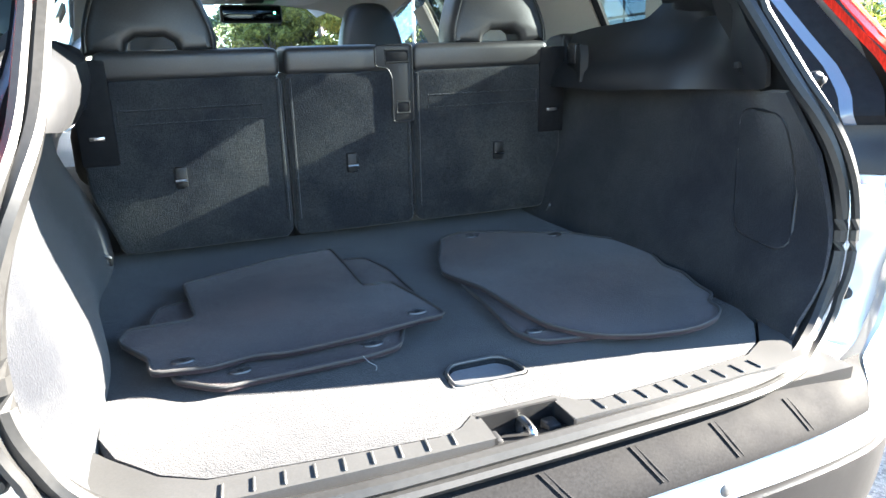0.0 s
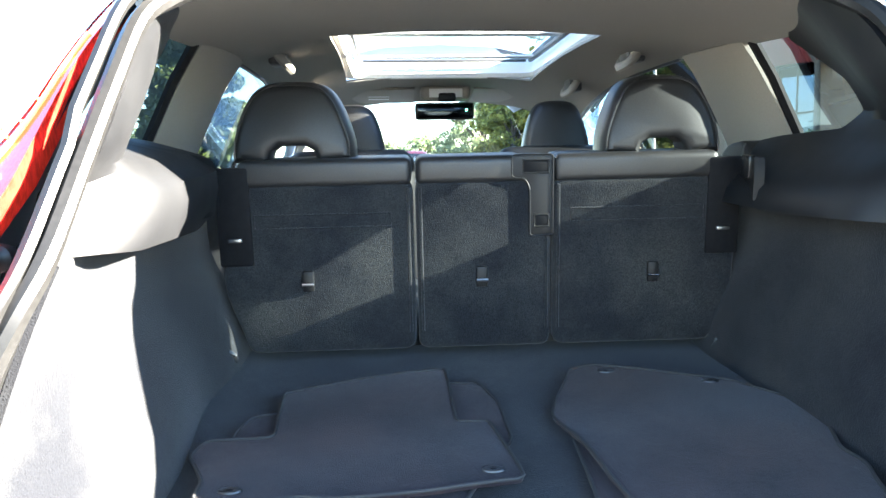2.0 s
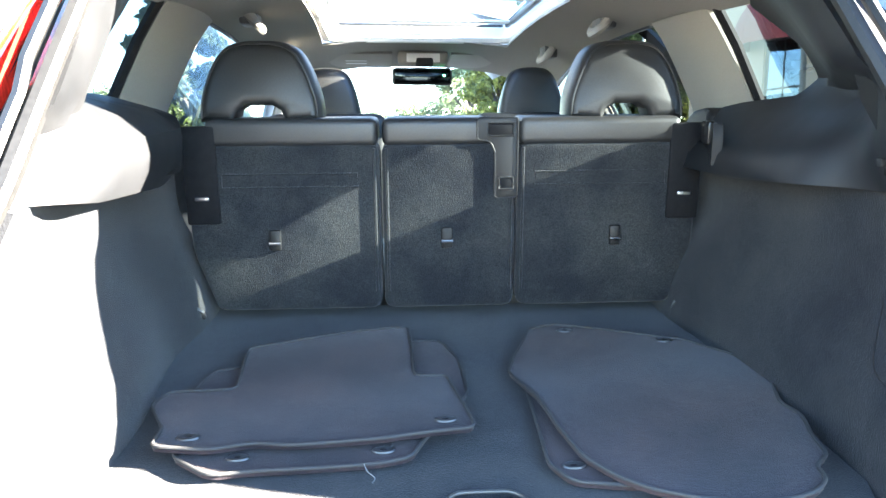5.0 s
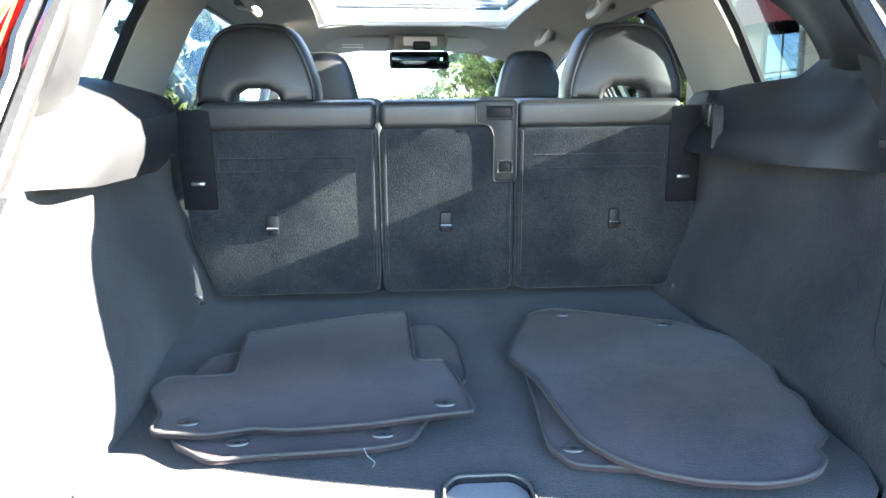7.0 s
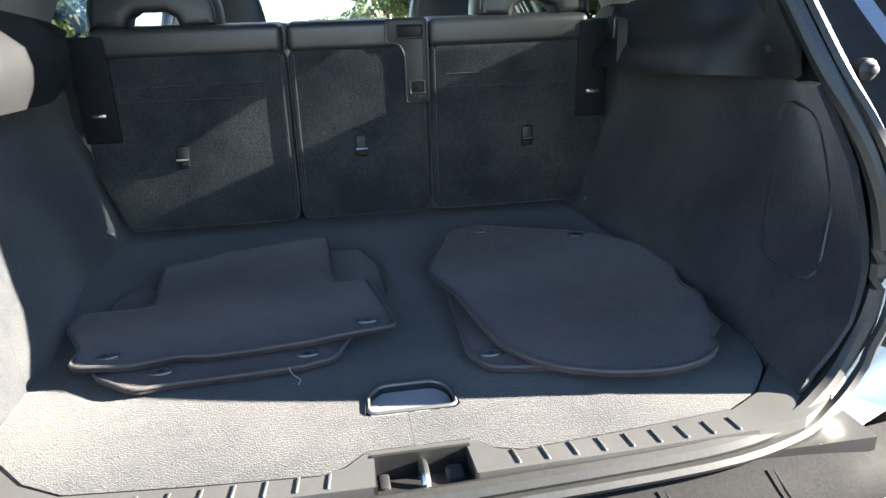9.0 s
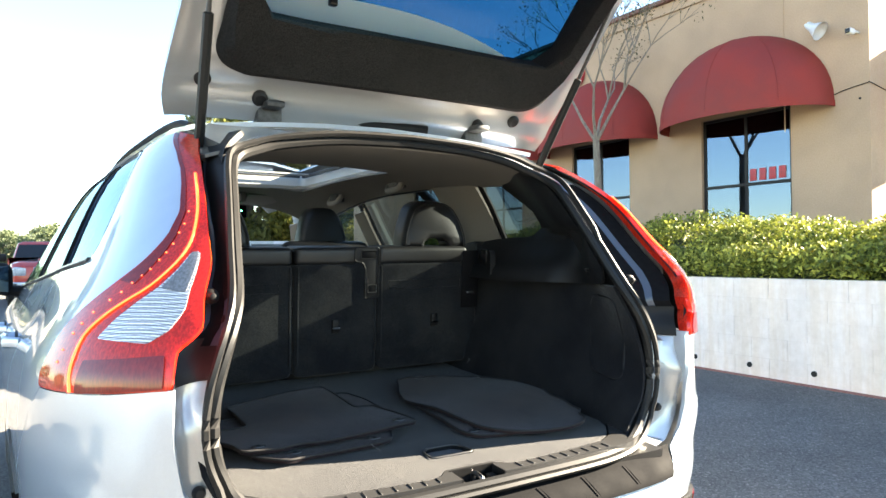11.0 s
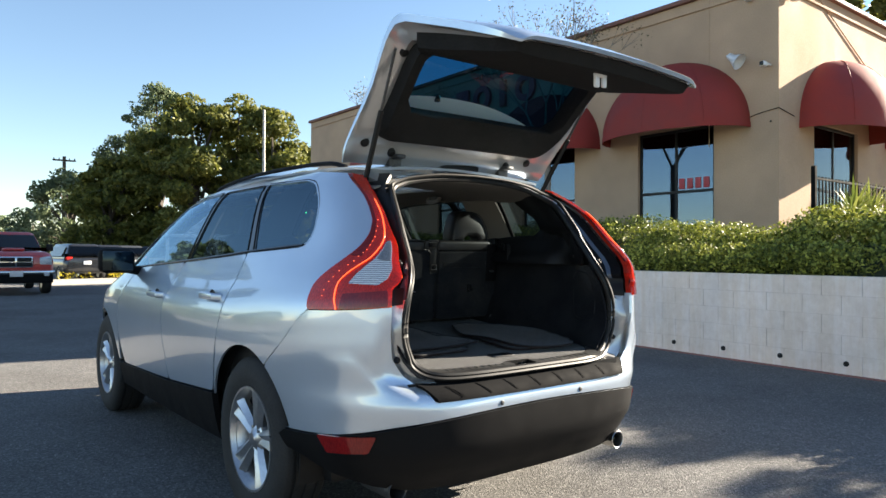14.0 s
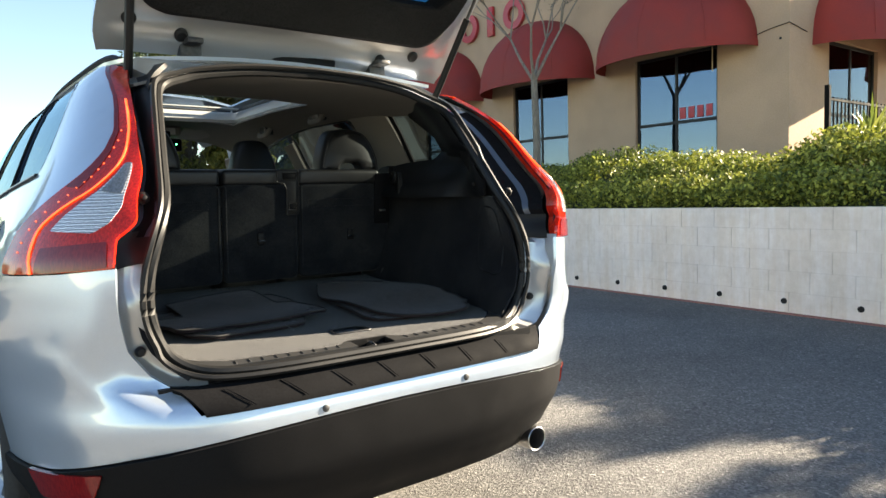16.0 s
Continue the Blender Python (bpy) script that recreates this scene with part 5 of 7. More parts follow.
    part("door_lining", panel(dp, offset_of(on_side(sg), 0.075), 0.08, 0.012), M_TRIMDARK, car)
    # tie-down eye at the floor
    ex = -0.547 if sg < 0 else 0.512
    part("lashing_eye", tube([(ex, 0.955, 0.80), (ex - sg * 0.02, 0.95, 0.785), (ex - sg * 0.02, 0.94, 0.80), (ex, 0.935, 0.815)], 0.005, sides=6), M_DARKSTEEL, w)
    part("power_socket", box(0.012, 0.03, 0.05, (ex, 0.985, 0.815), 0.004), M_TRIMDARK, w)

# scuff plate over the rear sill
inner = [(-0.525, 0.29), (-0.495, 0.252), (-0.443, 0.196), (-0.392, 0.168), (-0.25, 0.154), (-0.115, 0.144), (-0.087, 0.153), (-0.062, 0.176), (0.062, 0.176), (0.087, 0.153), (0.115, 0.144), (0.25, 0.154), (0.392, 0.168), (0.443, 0.196), (0.495, 0.252), (0.525, 0.29)]
outer_l = [(0.552, 0.24), (0.53, 0.17), (0.47, 0.135), (0.40, 0.123), (0.2, 0.117), (0.068, 0.115)]
left_plate = inner[:8] + [(-0.054, 0.17), (-0.056, 0.115)] + [(-x, y) for x, y in reversed(outer_l[:-1])]
right_plate = [(-x, y) for x, y in reversed(left_plate)]
mid_plate = [(-0.062, 0.1765), (0.062, 0.1765), (0.056, 0.166), (0.05, 0.164), (-0.05, 0.164), (-0.056, 0.166)]
sill = part("scuff_plate", slab(left_plate, 0.735, 0.7565), M_SCUFF, car, "grey ribbed plastic sill plate", False)
part("plate_half", slab(right_plate, 0.735, 0.7565), M_SCUFF, sill, "", False)
part("plate_bridge", slab(mid_plate, 0.735, 0.7568), M_SCUFF, sill, "", False)
for sg in (-1, 1):
    for k in range(9):
        x = sg * (0.105 + 0.034 * k)
        part("plate_rib", box(0.0035, 0.026, 0.0022, (x, 0.134 + 0.0001 * k * k, 0.7575), 0.001, 1, rot=(0, 0, sg * 6)), M_SCUFF, sill)
# latch well with striker
well = part("latch_well", merged(box(0.115, 0.004, 0.05, (0, 0.166, 0.733), 0), box(0.115, 0.055, 0.004, (0, 0.14, 0.708), 0), box(0.004, 0.05, 0.05, (-0.056, 0.14, 0.731), 0), box(0.004, 0.05, 0.05, (0.056, 0.14, 0.731), 0)), M_TRIMDARK, sill, "black latch recess")
part("striker", tube(smooth_line([(0.0, 0.122, 0.712), (0.0, 0.122, 0.74), (0.0, 0.13, 0.748), (0.0, 0.152, 0.748), (0.0, 0.16, 0.74), (0.0, 0.16, 0.712)], 3), 0.0055, sides=8), M_STEEL, sill, "steel latch striker")
part("latch_block", box(0.02, 0.025, 0.02, (0.035, 0.14, 0.735), 0.004), M_TRIMDARK, sill)
part("latch_block", box(0.012, 0.025, 0.016, (-0.045, 0.14, 0.735), 0.003), M_TRIM, sill)

# ---- rear seats ----
def seat_back(x0, x1, name, extra):
    s = part(name, slab(extra, 1.072, 1.20, 0.009, 3, "xzy"), M_SEATCARPET, car, "rear seat back, carpeted on its reverse")
    roll = box(x1 - x0 - 0.004, 0.13, 0.062, ((x0 + x1) / 2, 1.134, 1.165), 0.016, 4)
    part("leather_top", roll, M_LEATHER, s, "black leather seat top")
    return s


left_seat = seat_back(-0.535, -0.151, "rear_seat_back", rounded([(-0.53, 0.757), (-0.543, 0.80), (-0.578, 0.90), (-0.578, 1.14), (-0.151, 1.14), (-0.151, 0.757)], 0.03))
mid_seat = seat_back(-0.146, 0.10, "rear_seat_back", rounded([(-0.146, 0.757), (-0.146, 1.14), (0.156, 1.14), (0.156, 0.757)], 0.025))
right_seat = seat_back(0.161, 0.535, "rear_seat_back", rounded([(0.53, 0.757), (0.543, 0.80), (0.578, 0.90), (0.578, 1.14), (0.161, 1.14), (0.161, 0.757)], 0.03))
for s, hx in ((left_seat, -0.39), (mid_seat, 0.0), (right_seat, 0.39)):
    lp = part("hook_recess", box(0.026, 0.012, 0.048, (hx, 1.07, 0.925), 0.005), M_TRIMDARK, s)
    part("anchor_bar", tube([(hx - 0.013, 1.06, 0.919), (hx + 0.013, 1.06, 0.919)], 0.003, sides=6), M_STEEL, lp)
for s, sx in ((left_seat, -0.555), (right_seat, 0.555)):
    c = part("latch_column", box(0.075, 0.014, 0.22, (sx + (0.01 if sx < 0 else -0.01), 1.074, 1.072), 0.006), M_POCKET, s, "black plastic latch column")
    part("catch", box(0.03, 0.01, 0.008, (sx - 0.01 * (sx > 0) + 0.01 * (sx < 0), 1.066, 1.022), 0.002), M_STEEL, c)
bezel = rounded([(0.068, 1.196), (0.159, 1.196), (0.159, 1.016), (0.108, 1.016), (0.108, 1.122), (0.098, 1.143), (0.068, 1.147)], 0.008, 3)
col = part("latch_column", slab(bezel, 1.067, 1.10, 0.003, 2, "xzy"), M_TRIMDARK, mid_seat, "dark plastic release column")
part("column_rim", tube([(x, 1.067, z) for x, z in bezel], 0.0018, True, 6), M_TRIM, col)
part("release_socket", box(0.028, 0.012, 0.024, (0.134, 1.0715, 1.05), 0.003), M_POCKET, col)
part("socket_frame", tube([(0.118, 1.066, 1.063), (0.150, 1.066, 1.063), (0.150, 1.066, 1.037), (0.118, 1.066, 1.037)], 0.0018, True, 6), M_STEEL, col)
slot = part("belt_slot", box(0.056, 0.012, 0.026, (0.121, 1.0712, 1.170), 0.004), M_POCKET, col, "recessed release slot")
part("slot_frame", tube([(0.092, 1.066, 1.184), (0.150, 1.066, 1.184), (0.150, 1.066, 1.156), (0.092, 1.066, 1.156)], 0.0022, True, 6), M_TRIM, slot)
part("belt_housing", box(0.088, 0.09, 0.05, (0.113, 1.130, 1.168), 0.012, 3), M_TRIMDARK, mid_seat)
for s, x0, x1 in ((left_seat, -0.50, -0.20), (right_seat, 0.20, 0.50)):
    part("seam_line", tube([(x0, 1.0705, 1.075), (x1, 1.0705, 1.075), (x1, 1.0705, 1.045), (x0, 1.0705, 1.045)], 0.002, True, 6), M_SEATCARPET, s)
for s, x in ((left_seat, -0.162), (mid_seat, -0.135), (mid_seat, 0.146), (right_seat, 0.172)):
    part("welt", tube([(x, 1.0705, 0.80), (x, 1.0705, 1.13)], 0.004, sides=6), M_SEATCARPET, s)


def head_rest(cx, cy, z0, w, h, parent, arch=True):
    pts = [(-0.5, 0.0), (-0.49, 0.25), (-0.445, 0.50), (-0.385, 0.72), (-0.30, 0.90), (-0.15, 0.99), (0.15, 0.99), (0.30, 0.90), (0.385, 0.72), (0.445, 0.50), (0.49, 0.25), (0.5, 0.0)]
    if arch:
        pts += [(0.20, 0.0), (0.17, 0.14), (0.10, 0.205), (-0.10, 0.205), (-0.17, 0.14), (-0.20, 0.0)]
    poly = smooth_line([(cx + a * w, z0 + b * h) for a, b in pts[:12]], 3) + [(cx + a * w, z0 + b * h) for a, b in pts[12:]]
    bm = slab(poly, cy - 0.05, cy + 0.05, 0.024, 4, "xzy")
    for v in bm.verts:
        v.co.y += 0.05 * ((v.co.z - z0) / h) ** 2 + 0.10 * ((v.co.x - cx) / w) ** 2
    return part("headrest", bm, M_LEATHER, parent, "black leather headrest")


for s, hx in ((left_seat, -0.415), (right_seat, 0.415)):
    hr = head_rest(hx, 1.14, 1.187, 0.275, 0.178, s)
    seam = [(hx + 0.275 * a, 1.14 - 0.053 + 0.05 * (b * b) + 0.10 * a * a, 1.187 + 0.178 * b) for a, b in [(-0.465, 0.05), (-0.455, 0.25), (-0.41, 0.48), (-0.35, 0.69), (-0.27, 0.86), (-0.13, 0.945), (0.13, 0.945), (0.27, 0.86), (0.35, 0.69), (0.41, 0.48), (0.455, 0.25), (0.465, 0.05)]]
    part("piping", tube(smooth_line(seam, 3), 0.0022, sides=6), M_LEATHER, hr)
for s, sx in ((left_seat, -0.34), (right_seat, 0.34), (mid_seat, 0.0)):
    part("seat_cushion", box(0.40 if sx else 0.26, 0.5, 0.16, (sx, 1.46, 0.72), 0.05, 3), M_LEATHER, s)

# ---- front seats, dash, roof lining ----
for sx in (-0.375, 0.375):
    fs = part("front_seat", box(0.46, 0.13, 0.62, (sx, 2.06, 0.855), 0.06, 4), M_LEATHER, car, "black leather front seat")
    head_rest(sx, 2.10, 1.10, 0.25, 0.225, fs, False)
    part("seat_cushion", box(0.50, 0.52, 0.16, (sx, 2.36, 0.60), 0.05, 3), M_LEATHER, fs)
part("dashboard", box(1.5, 0.5, 0.32, (0, 3.25, 0.92), 0.08, 3), M_TRIMDARK, car)
part("cabin_floor", box(1.56, 2.3, 0.03, (0, 2.3, 0.37), 0), M_TRIMDARK, car)
part("seat_base", box(1.3, 0.12, 0.5, (0, 1.17, 0.5), 0), M_TRIMDARK, car)

# ---- floor mats ----
M_CLIP = surface("mat_eyelet", (0.02, 0.02, 0.022), (0.035, 0.035, 0.037), 60, 0.35, bump_s=0)


def floor_mat(label, outline, z, eyelets=(), wave=0.004, tag=False):
    poly = rounded(outline, 0.016, 4)
    cx = sum(p[0] for p in outline) / len(outline)
    cy = sum(p[1] for p in outline) / len(outline)

    def lie(x, y):
        return (x, y, z + wave * math.sin(x * 13 + y * 5) + wave * math.sin(y * 17 - x * 4))
    t = thing("floor_mat", label, "floor mat", (0, 0, 0), "floor mats in the boot")
    bm = panel(poly, lie, 0.03, 0.007)
    part("mat_surface", bm, M_MAT, t)
    part("binding", tube([Vector(lie(x, y)) + Vector((0, 0, 0.001)) for x, y in resample(poly, 0.02)], 0.0028, True, 8), M_BINDING, t, "grey stitched edge binding")
    for ex, ey in eyelets:
        e = lathe([(0.006, 0.002), (0.014, 0.004), (0.019, 0.003), (0.021, 0.0)], 20, "Z")
        bmesh.ops.scale(e, vec=(0.8, 0.45, 0.7), verts=e.verts)
        bmesh.ops.translate(e, vec=Vector(lie(ex, ey)) + Vector((0, 0, 0.001)), verts=e.verts)
        part("eyelet", e, M_CLIP, t)
    if tag:
        part("cloth_tag", box(0.03, 0.012, 0.0015, Vector(lie(-0.27, 0.60)) + Vector((0, 0, 0.002)), 0.0005), M_WHITE, t)
    boot_things.append(t)
    return t


boot_things = []
floor_mat("dark grey carpet floor mat lying under another mat", [(-0.405, 0.71), (-0.44, 0.70), (-0.455, 0.635), (-0.42, 0.40), (-0.36, 0.352), (-0.30, 0.362), (-0.14, 0.368), (-0.09, 0.38), (-0.075, 0.42), (0.005, 0.585), (0.0, 0.73), (-0.03, 0.82), (-0.09, 0.822), (-0.25, 0.80)], 0.768, [(-0.33, 0.395), (-0.13, 0.40)], 0.002)
floor_mat("dark grey carpet rear-footwell mat on top of another", [(-0.395, 0.775), (-0.093, 0.862), (-0.082, 0.625), (-0.028, 0.63), (0.003, 0.425), (-0.129, 0.405), (-0.26, 0.402), (-0.31, 0.412), (-0.37, 0.392), (-0.449, 0.40), (-0.452, 0.46), (-0.497, 0.545), (-0.485, 0.59), (-0.38, 0.605)], 0.782, [(-0.04, 0.448), (-0.405, 0.428)], 0.004)
floor_mat("dark grey carpet front mat mostly covered by another", [(0.105, 0.60), (0.095, 0.36), (0.118, 0.315), (0.20, 0.302), (0.40, 0.34), (0.45, 0.62), (0.30, 0.80), (0.16, 0.78)], 0.768, [(0.128, 0.352)], 0.002)
floor_mat("large dark grey carpet front mat with curved edge", [(0.083, 0.65), (0.103, 0.722), (0.136, 0.795), (0.15, 0.835), (0.20, 0.85), (0.35, 0.80), (0.45, 0.775), (0.505, 0.695), (0.528, 0.616), (0.503, 0.54), (0.482, 0.482), (0.497, 0.444), (0.476, 0.382), (0.467, 0.33), (0.434, 0.304), (0.430, 0.272), (0.405, 0.248), (0.371, 0.236), (0.329, 0.234), (0.262, 0.25), (0.206, 0.278), (0.173, 0.31), (0.142, 0.356), (0.123, 0.439), (0.112, 0.536)], 0.782, [(0.22, 0.815), (0.405, 0.765)], 0.004)
# a loose thread at the lower mat's edge
M_THREAD = surface("pale_thread", (0.12, 0.12, 0.12), (0.18, 0.18, 0.18), 200, 0.9, bump_s=0)
thread = thing("loose_thread", "short pale thread hanging from a mat edge", "thread", (0, 0, 0))
boot_things.append(thread)
part("strand", tube(smooth_line([(-0.155, 0.366, 0.772), (-0.150, 0.355, 0.767), (-0.140, 0.349, 0.7605), (-0.143, 0.341, 0.758)], 4), 0.0006, sides=5), M_THREAD, thread)


cabin_parts = [o for o in car.children if o.name not in outside and o.name.split(".")[0] not in ("dashboard", "cabin_floor", "seat_base", "door_lining", "pillar_trim")]
# the seat backs stand a little nearer to the opening than the level layout has them
NEAR = Vector((-0.16, -0.55, 1.23))
SEATS = Matrix.Translation(NEAR) @ Matrix.Scale(0.935, 4) @ Matrix.Translation(-NEAR) @ CABIN
for o in cabin_parts + boot_things:
    o.matrix_basis = SEATS if o.name.split(".")[0] in ("rear_seat_back", "seat_bolster_trim") else CABIN


# ---- under the roof ----
LIN_MID = curve((0.50, 1.545), (0.8, 1.566), (1.2, 1.590), (1.6, 1.602), (2.2, 1.602), (2.45, 1.598), (2.68, 1.560))
LIN_EDGE = curve((0.50, 1.485), (0.7, 1.495), (0.86, 1.502), (1.0, 1.515), (1.3, 1.531), (1.7, 1.535), (2.0, 1.520), (2.4, 1.47), (2.68, 1.41))


def on_lining(k, y):
    e = LIN_EDGE(y)
    w = half(max(y, 0.85), e) - 0.048
    w *= 1 - 0.10 * smooth01((0.75 - y) / 0.25)
    return (k * w, y, e + (LIN_MID(y) - e) * (1 - abs(k) ** 3.2))


SUN_X, SUN_Y0, SUN_Y1 = 0.345, 1.22, 2.16
lin_k = [-1, -0.97, -0.92, -0.85, -0.76, -0.66, -0.58, -0.3, 0, 0.3, 0.58, 0.66, 0.76, 0.85, 0.92, 0.97, 1]
lin_y = [0.495, 0.56, 0.65, 0.78, 0.92, 1.08, SUN_Y0, 1.4, 1.6, 1.8, 2.0, SUN_Y1, 2.3, 2.45, 2.58, 2.68]
lining = part("headliner", sheet(lin_k, lin_y, on_lining, 0.008, lambda k, y: abs(k) < 0.58 and SUN_Y0 < y < SUN_Y1), M_HEADLINER, car, "pale cloth headliner")
rings = []
for grow, dz, r in ((0.045, -0.003, 0.09), (0.028, -0.011, 0.08), (0.0, -0.010, 0.06), (-0.012, 0.004, 0.05), (-0.004, 0.030, 0.04), (0.012, 0.058, 0.03)):
    ring = rounded([(0.02 - SUN_X - grow, SUN_Y0 - grow), (0.02 + SUN_X + grow, SUN_Y0 - grow), (0.02 + SUN_X + grow, SUN_Y1 + grow), (0.02 - SUN_X - grow, SUN_Y1 + grow)], r, 6)
    rings.append([(x, y, 1.602 + dz) for x, y in ring])
n = len(rings[0])
part("sunroof_surround", mesh_of([p for r in rings for p in r], [(k * n + i, k * n + (i + 1) % n, (k + 1) * n + (i + 1) % n, (k + 1) * n + i) for k in range(len(rings) - 1) for i in range(n)]), M_PALETRIM, lining, "pale rounded sunroof surround")
for y, d in ((1.62, 0.05), (2.05, 0.035)):
    part("sunroof_crossbar", box(0.66, d, 0.008, (0.02, y, 1.652), 0.003), M_PALETRIM, lining)
for sx in (-1, 1):
    part("sunroof_rail", box(0.016, 0.86, 0.014, (0.02 + sx * 0.325, 1.70, 1.650), 0.004), M_DARKSTEEL, lining, "dark sunroof guide rail")
part("sunroof_front_rail", box(0.62, 0.012, 0.010, (0.02, 2.135, 1.650), 0.003), M_DARKSTEEL, lining)
part("rear_header_trim", box(0.16, 0.03, 0.010, (0.0, 0.53, 1.545), 0.004), M_BEIGE, lining)
for sg in (-1, 1):
    # pillar between the rear door window and the quarter window, its rear edge with a black seal
    cp = [(0.945, 1.285), (1.31, 1.262), (1.325, 1.54), (0.962, 1.518)] if sg < 0 else [(0.945, 1.285), (1.24, 1.258), (1.262, 1.532), (0.975, 1.518)]
    p = part("pillar_trim", panel(cp, lambda y, z, sg=sg: (sg * (half(y, z) - 0.05 - 0.012 * math.sin(math.pi * min(1, max(0, (y - 0.945) / 0.37)))), y, z), 0.04, 0.012), M_BEIGE, car, "beige pillar trim")
    part("pillar_seal", tube([(sg * (half(y, z) - 0.052), y, z) for y, z in ((0.936, 1.285), (0.942, 1.34), (0.948, 1.43), (0.954, 1.515))], 0.011, sides=6), M_POCKET, p, "black glass edge")
    edge = [(sg * (half(y, LIN_EDGE(y)) - 0.05), y, LIN_EDGE(y) - 0.003) for y in (1.30, 1.5, 1.7, 1.9, 2.1, 2.3, 2.5)]
    part("door_seal", tube(edge, 0.009, sides=6), M_RUBBER, car, "black door seal under the headliner")
    # folded grab handles in the roof corner
    for gy, gx, gz, tilt in ((1.42, 0.495, 1.566, 0.0), (2.02, 0.485, 1.552, 0.0)):
        x = sg * gx
        path = [(x - sg * a * 0.6, gy + b, gz - a * 0.8) for a, b in ((-0.012, -0.046), (0.02, -0.056), (0.046, -0.046), (0.052, 0.0), (0.046, 0.046), (0.02, 0.056), (-0.012, 0.046))]
        gh = part("grab_handle", tube(smooth_line(path, 4), 0.0115, sides=8, flat=1.2), M_BEIGE, car, "pale folded grab handle")
        # dark box behind the handle; the recess's shade is put into its colour
        part("handle_recess", box(0.050, 0.080, 0.050, (x - sg * 0.004, gy, gz - 0.010), 0.008), M_DARKSTEEL, gh, "dark box painted as the handle recess's shade")
for x0, x1 in ((-0.47, -0.085), (0.165, 0.60)):
    visor = sheet([x0, x0 + 0.01, x0 + 0.03, (x0 + x1) / 2, x1 - 0.03, x1 - 0.01, x1], [0, 0.1, 0.5, 0.9, 1], lambda x, f: (x, 2.44 + 0.20 * f, 1.592 - 0.035 * f - 0.006 * math.sin(math.pi * f)), 0.014)
    v = part("sun_visor", visor, M_BEIGE, car, "pale folded sun visor")
    part("visor_label", box(0.09, 0.05, 0.002, ((x0 + x1) / 2 + 0.04, 2.54, 1.556), 0.0005, rot=(-10, 0, 0)), M_PALETRIM, v)
con = part("overhead_console", box(0.21, 0.11, 0.062, (0.045, 2.47, 1.566), 0.02, 4), M_BEIGE, car, "pale overhead console")
part("console_panel", box(0.14, 0.006, 0.036, (0.045, 2.413, 1.562), 0.006, 3), M_PALETRIM, con)
part("mirror_mount", box(0.075, 0.05, 0.036, (0.05, 2.43, 1.545), 0.01, 3), M_TRIMDARK, con, "black sensor housing")
rv = part("rear_view_mirror", box(0.258, 0.034, 0.074, (0.046, 2.51, 1.494), 0.016, 4), M_TRIMDARK, car, "black rear-view mirror with a green light")
part("mirror_face", box(0.238, 0.004, 0.058, (0.046, 2.4925, 1.494), 0.0015), M_MIRROR, rv)
part("indicator_light", box(0.007, 0.003, 0.007, (0.140, 2.490, 1.497), 0.001), M_GREENLED, rv)


# ---- surroundings ----
def asphalt(name):
    """Worn asphalt: dark binder with pale stones in it, broad stains, fine relief."""
    m, nt, bs = nodes_of(name)
    c = nt.nodes.new("ShaderNodeNewGeometry")
    v = nt.nodes.new("ShaderNodeTexVoronoi")
    v.inputs["Scale"].default_value = 95
    nt.links.new(c.outputs["Position"], v.inputs["Vector"])
    stone = ramp(nt, v.outputs["Color"], [(0.0, (0.102, 0.10, 0.097)), (0.55, (0.17, 0.166, 0.16)), (0.85, (0.235, 0.229, 0.22)), (1.0, (0.42, 0.40, 0.37))])
    fine = noise_tex(nt, 260, 4.0, 0.7, "Position")
    f = ramp(nt, fine.outputs["Fac"], [(0.3, (0.72, 0.72, 0.72)), (0.7, (1.2, 1.2, 1.2))])
    broad = noise_tex(nt, 0.6, 6.0, 0.65, "Position")
    b = ramp(nt, broad.outputs["Fac"], [(0.3, (0.75, 0.74, 0.73)), (0.6, (1, 1, 1))])
    nt.links.new(mul(nt, mul(nt, stone.outputs["Color"], f.outputs["Color"]), b.outputs["Color"]), bs.inputs["Base Color"])
    bs.inputs["Roughness"].default_value = 1.0
    bs.inputs["Specular IOR Level"].default_value = 0.10
    add = nt.nodes.new("ShaderNodeMath")
    add.operation = "ADD"
    nt.links.new(v.outputs["Distance"], add.inputs[0])
    nt.links.new(fine.outputs["Fac"], add.inputs[1])
    bump(nt, add.outputs["Value"], bs, 0.7, 0.006)
    return m


M_ASPHALT = asphalt("asphalt")
M_BLOCK = surface("painted_block", (0.80, 0.69, 0.61), (0.91, 0.81, 0.74), 14, 0.9, bump_s=0.35, bump_d=0.003, big=1.3, big_amt=0.14, detail=8, coords="Position", streak=0.06, fine=70)
M_STUCCO = surface("tan_stucco", (0.46, 0.315, 0.205), (0.53, 0.375, 0.255), 45, 0.95, bump_s=0.5, bump_d=0.008, big=0.7, big_amt=0.18, coords="Position")
M_AWNING = surface("red_awning_canvas", (0.24, 0.022, 0.016), (0.31, 0.035, 0.026), 90, 0.75, bump_s=0.2, bump_d=0.001, big=1.5, big_amt=0.2)
M_REDPAINT = surface("faded_red_paint", (0.24, 0.085, 0.065), (0.36, 0.15, 0.12), 30, 0.9, bump_s=0.2)
M_SIGNRED = surface("red_sign_plastic", (0.42, 0.03, 0.04), (0.5, 0.04, 0.05), 30, 0.4, bump_s=0)
M_SHOPGLASS = glass("shop_glass", (0.3, 0.36, 0.4), 2.2, (0.55, 0.75, 1.0))
# same glass with weaker shine, standing in for a dark reflection
M_SIDESHOP = glass("dulled_side_shop_glass", (0.3, 0.34, 0.36), 1.35, (0.7, 0.8, 0.9))
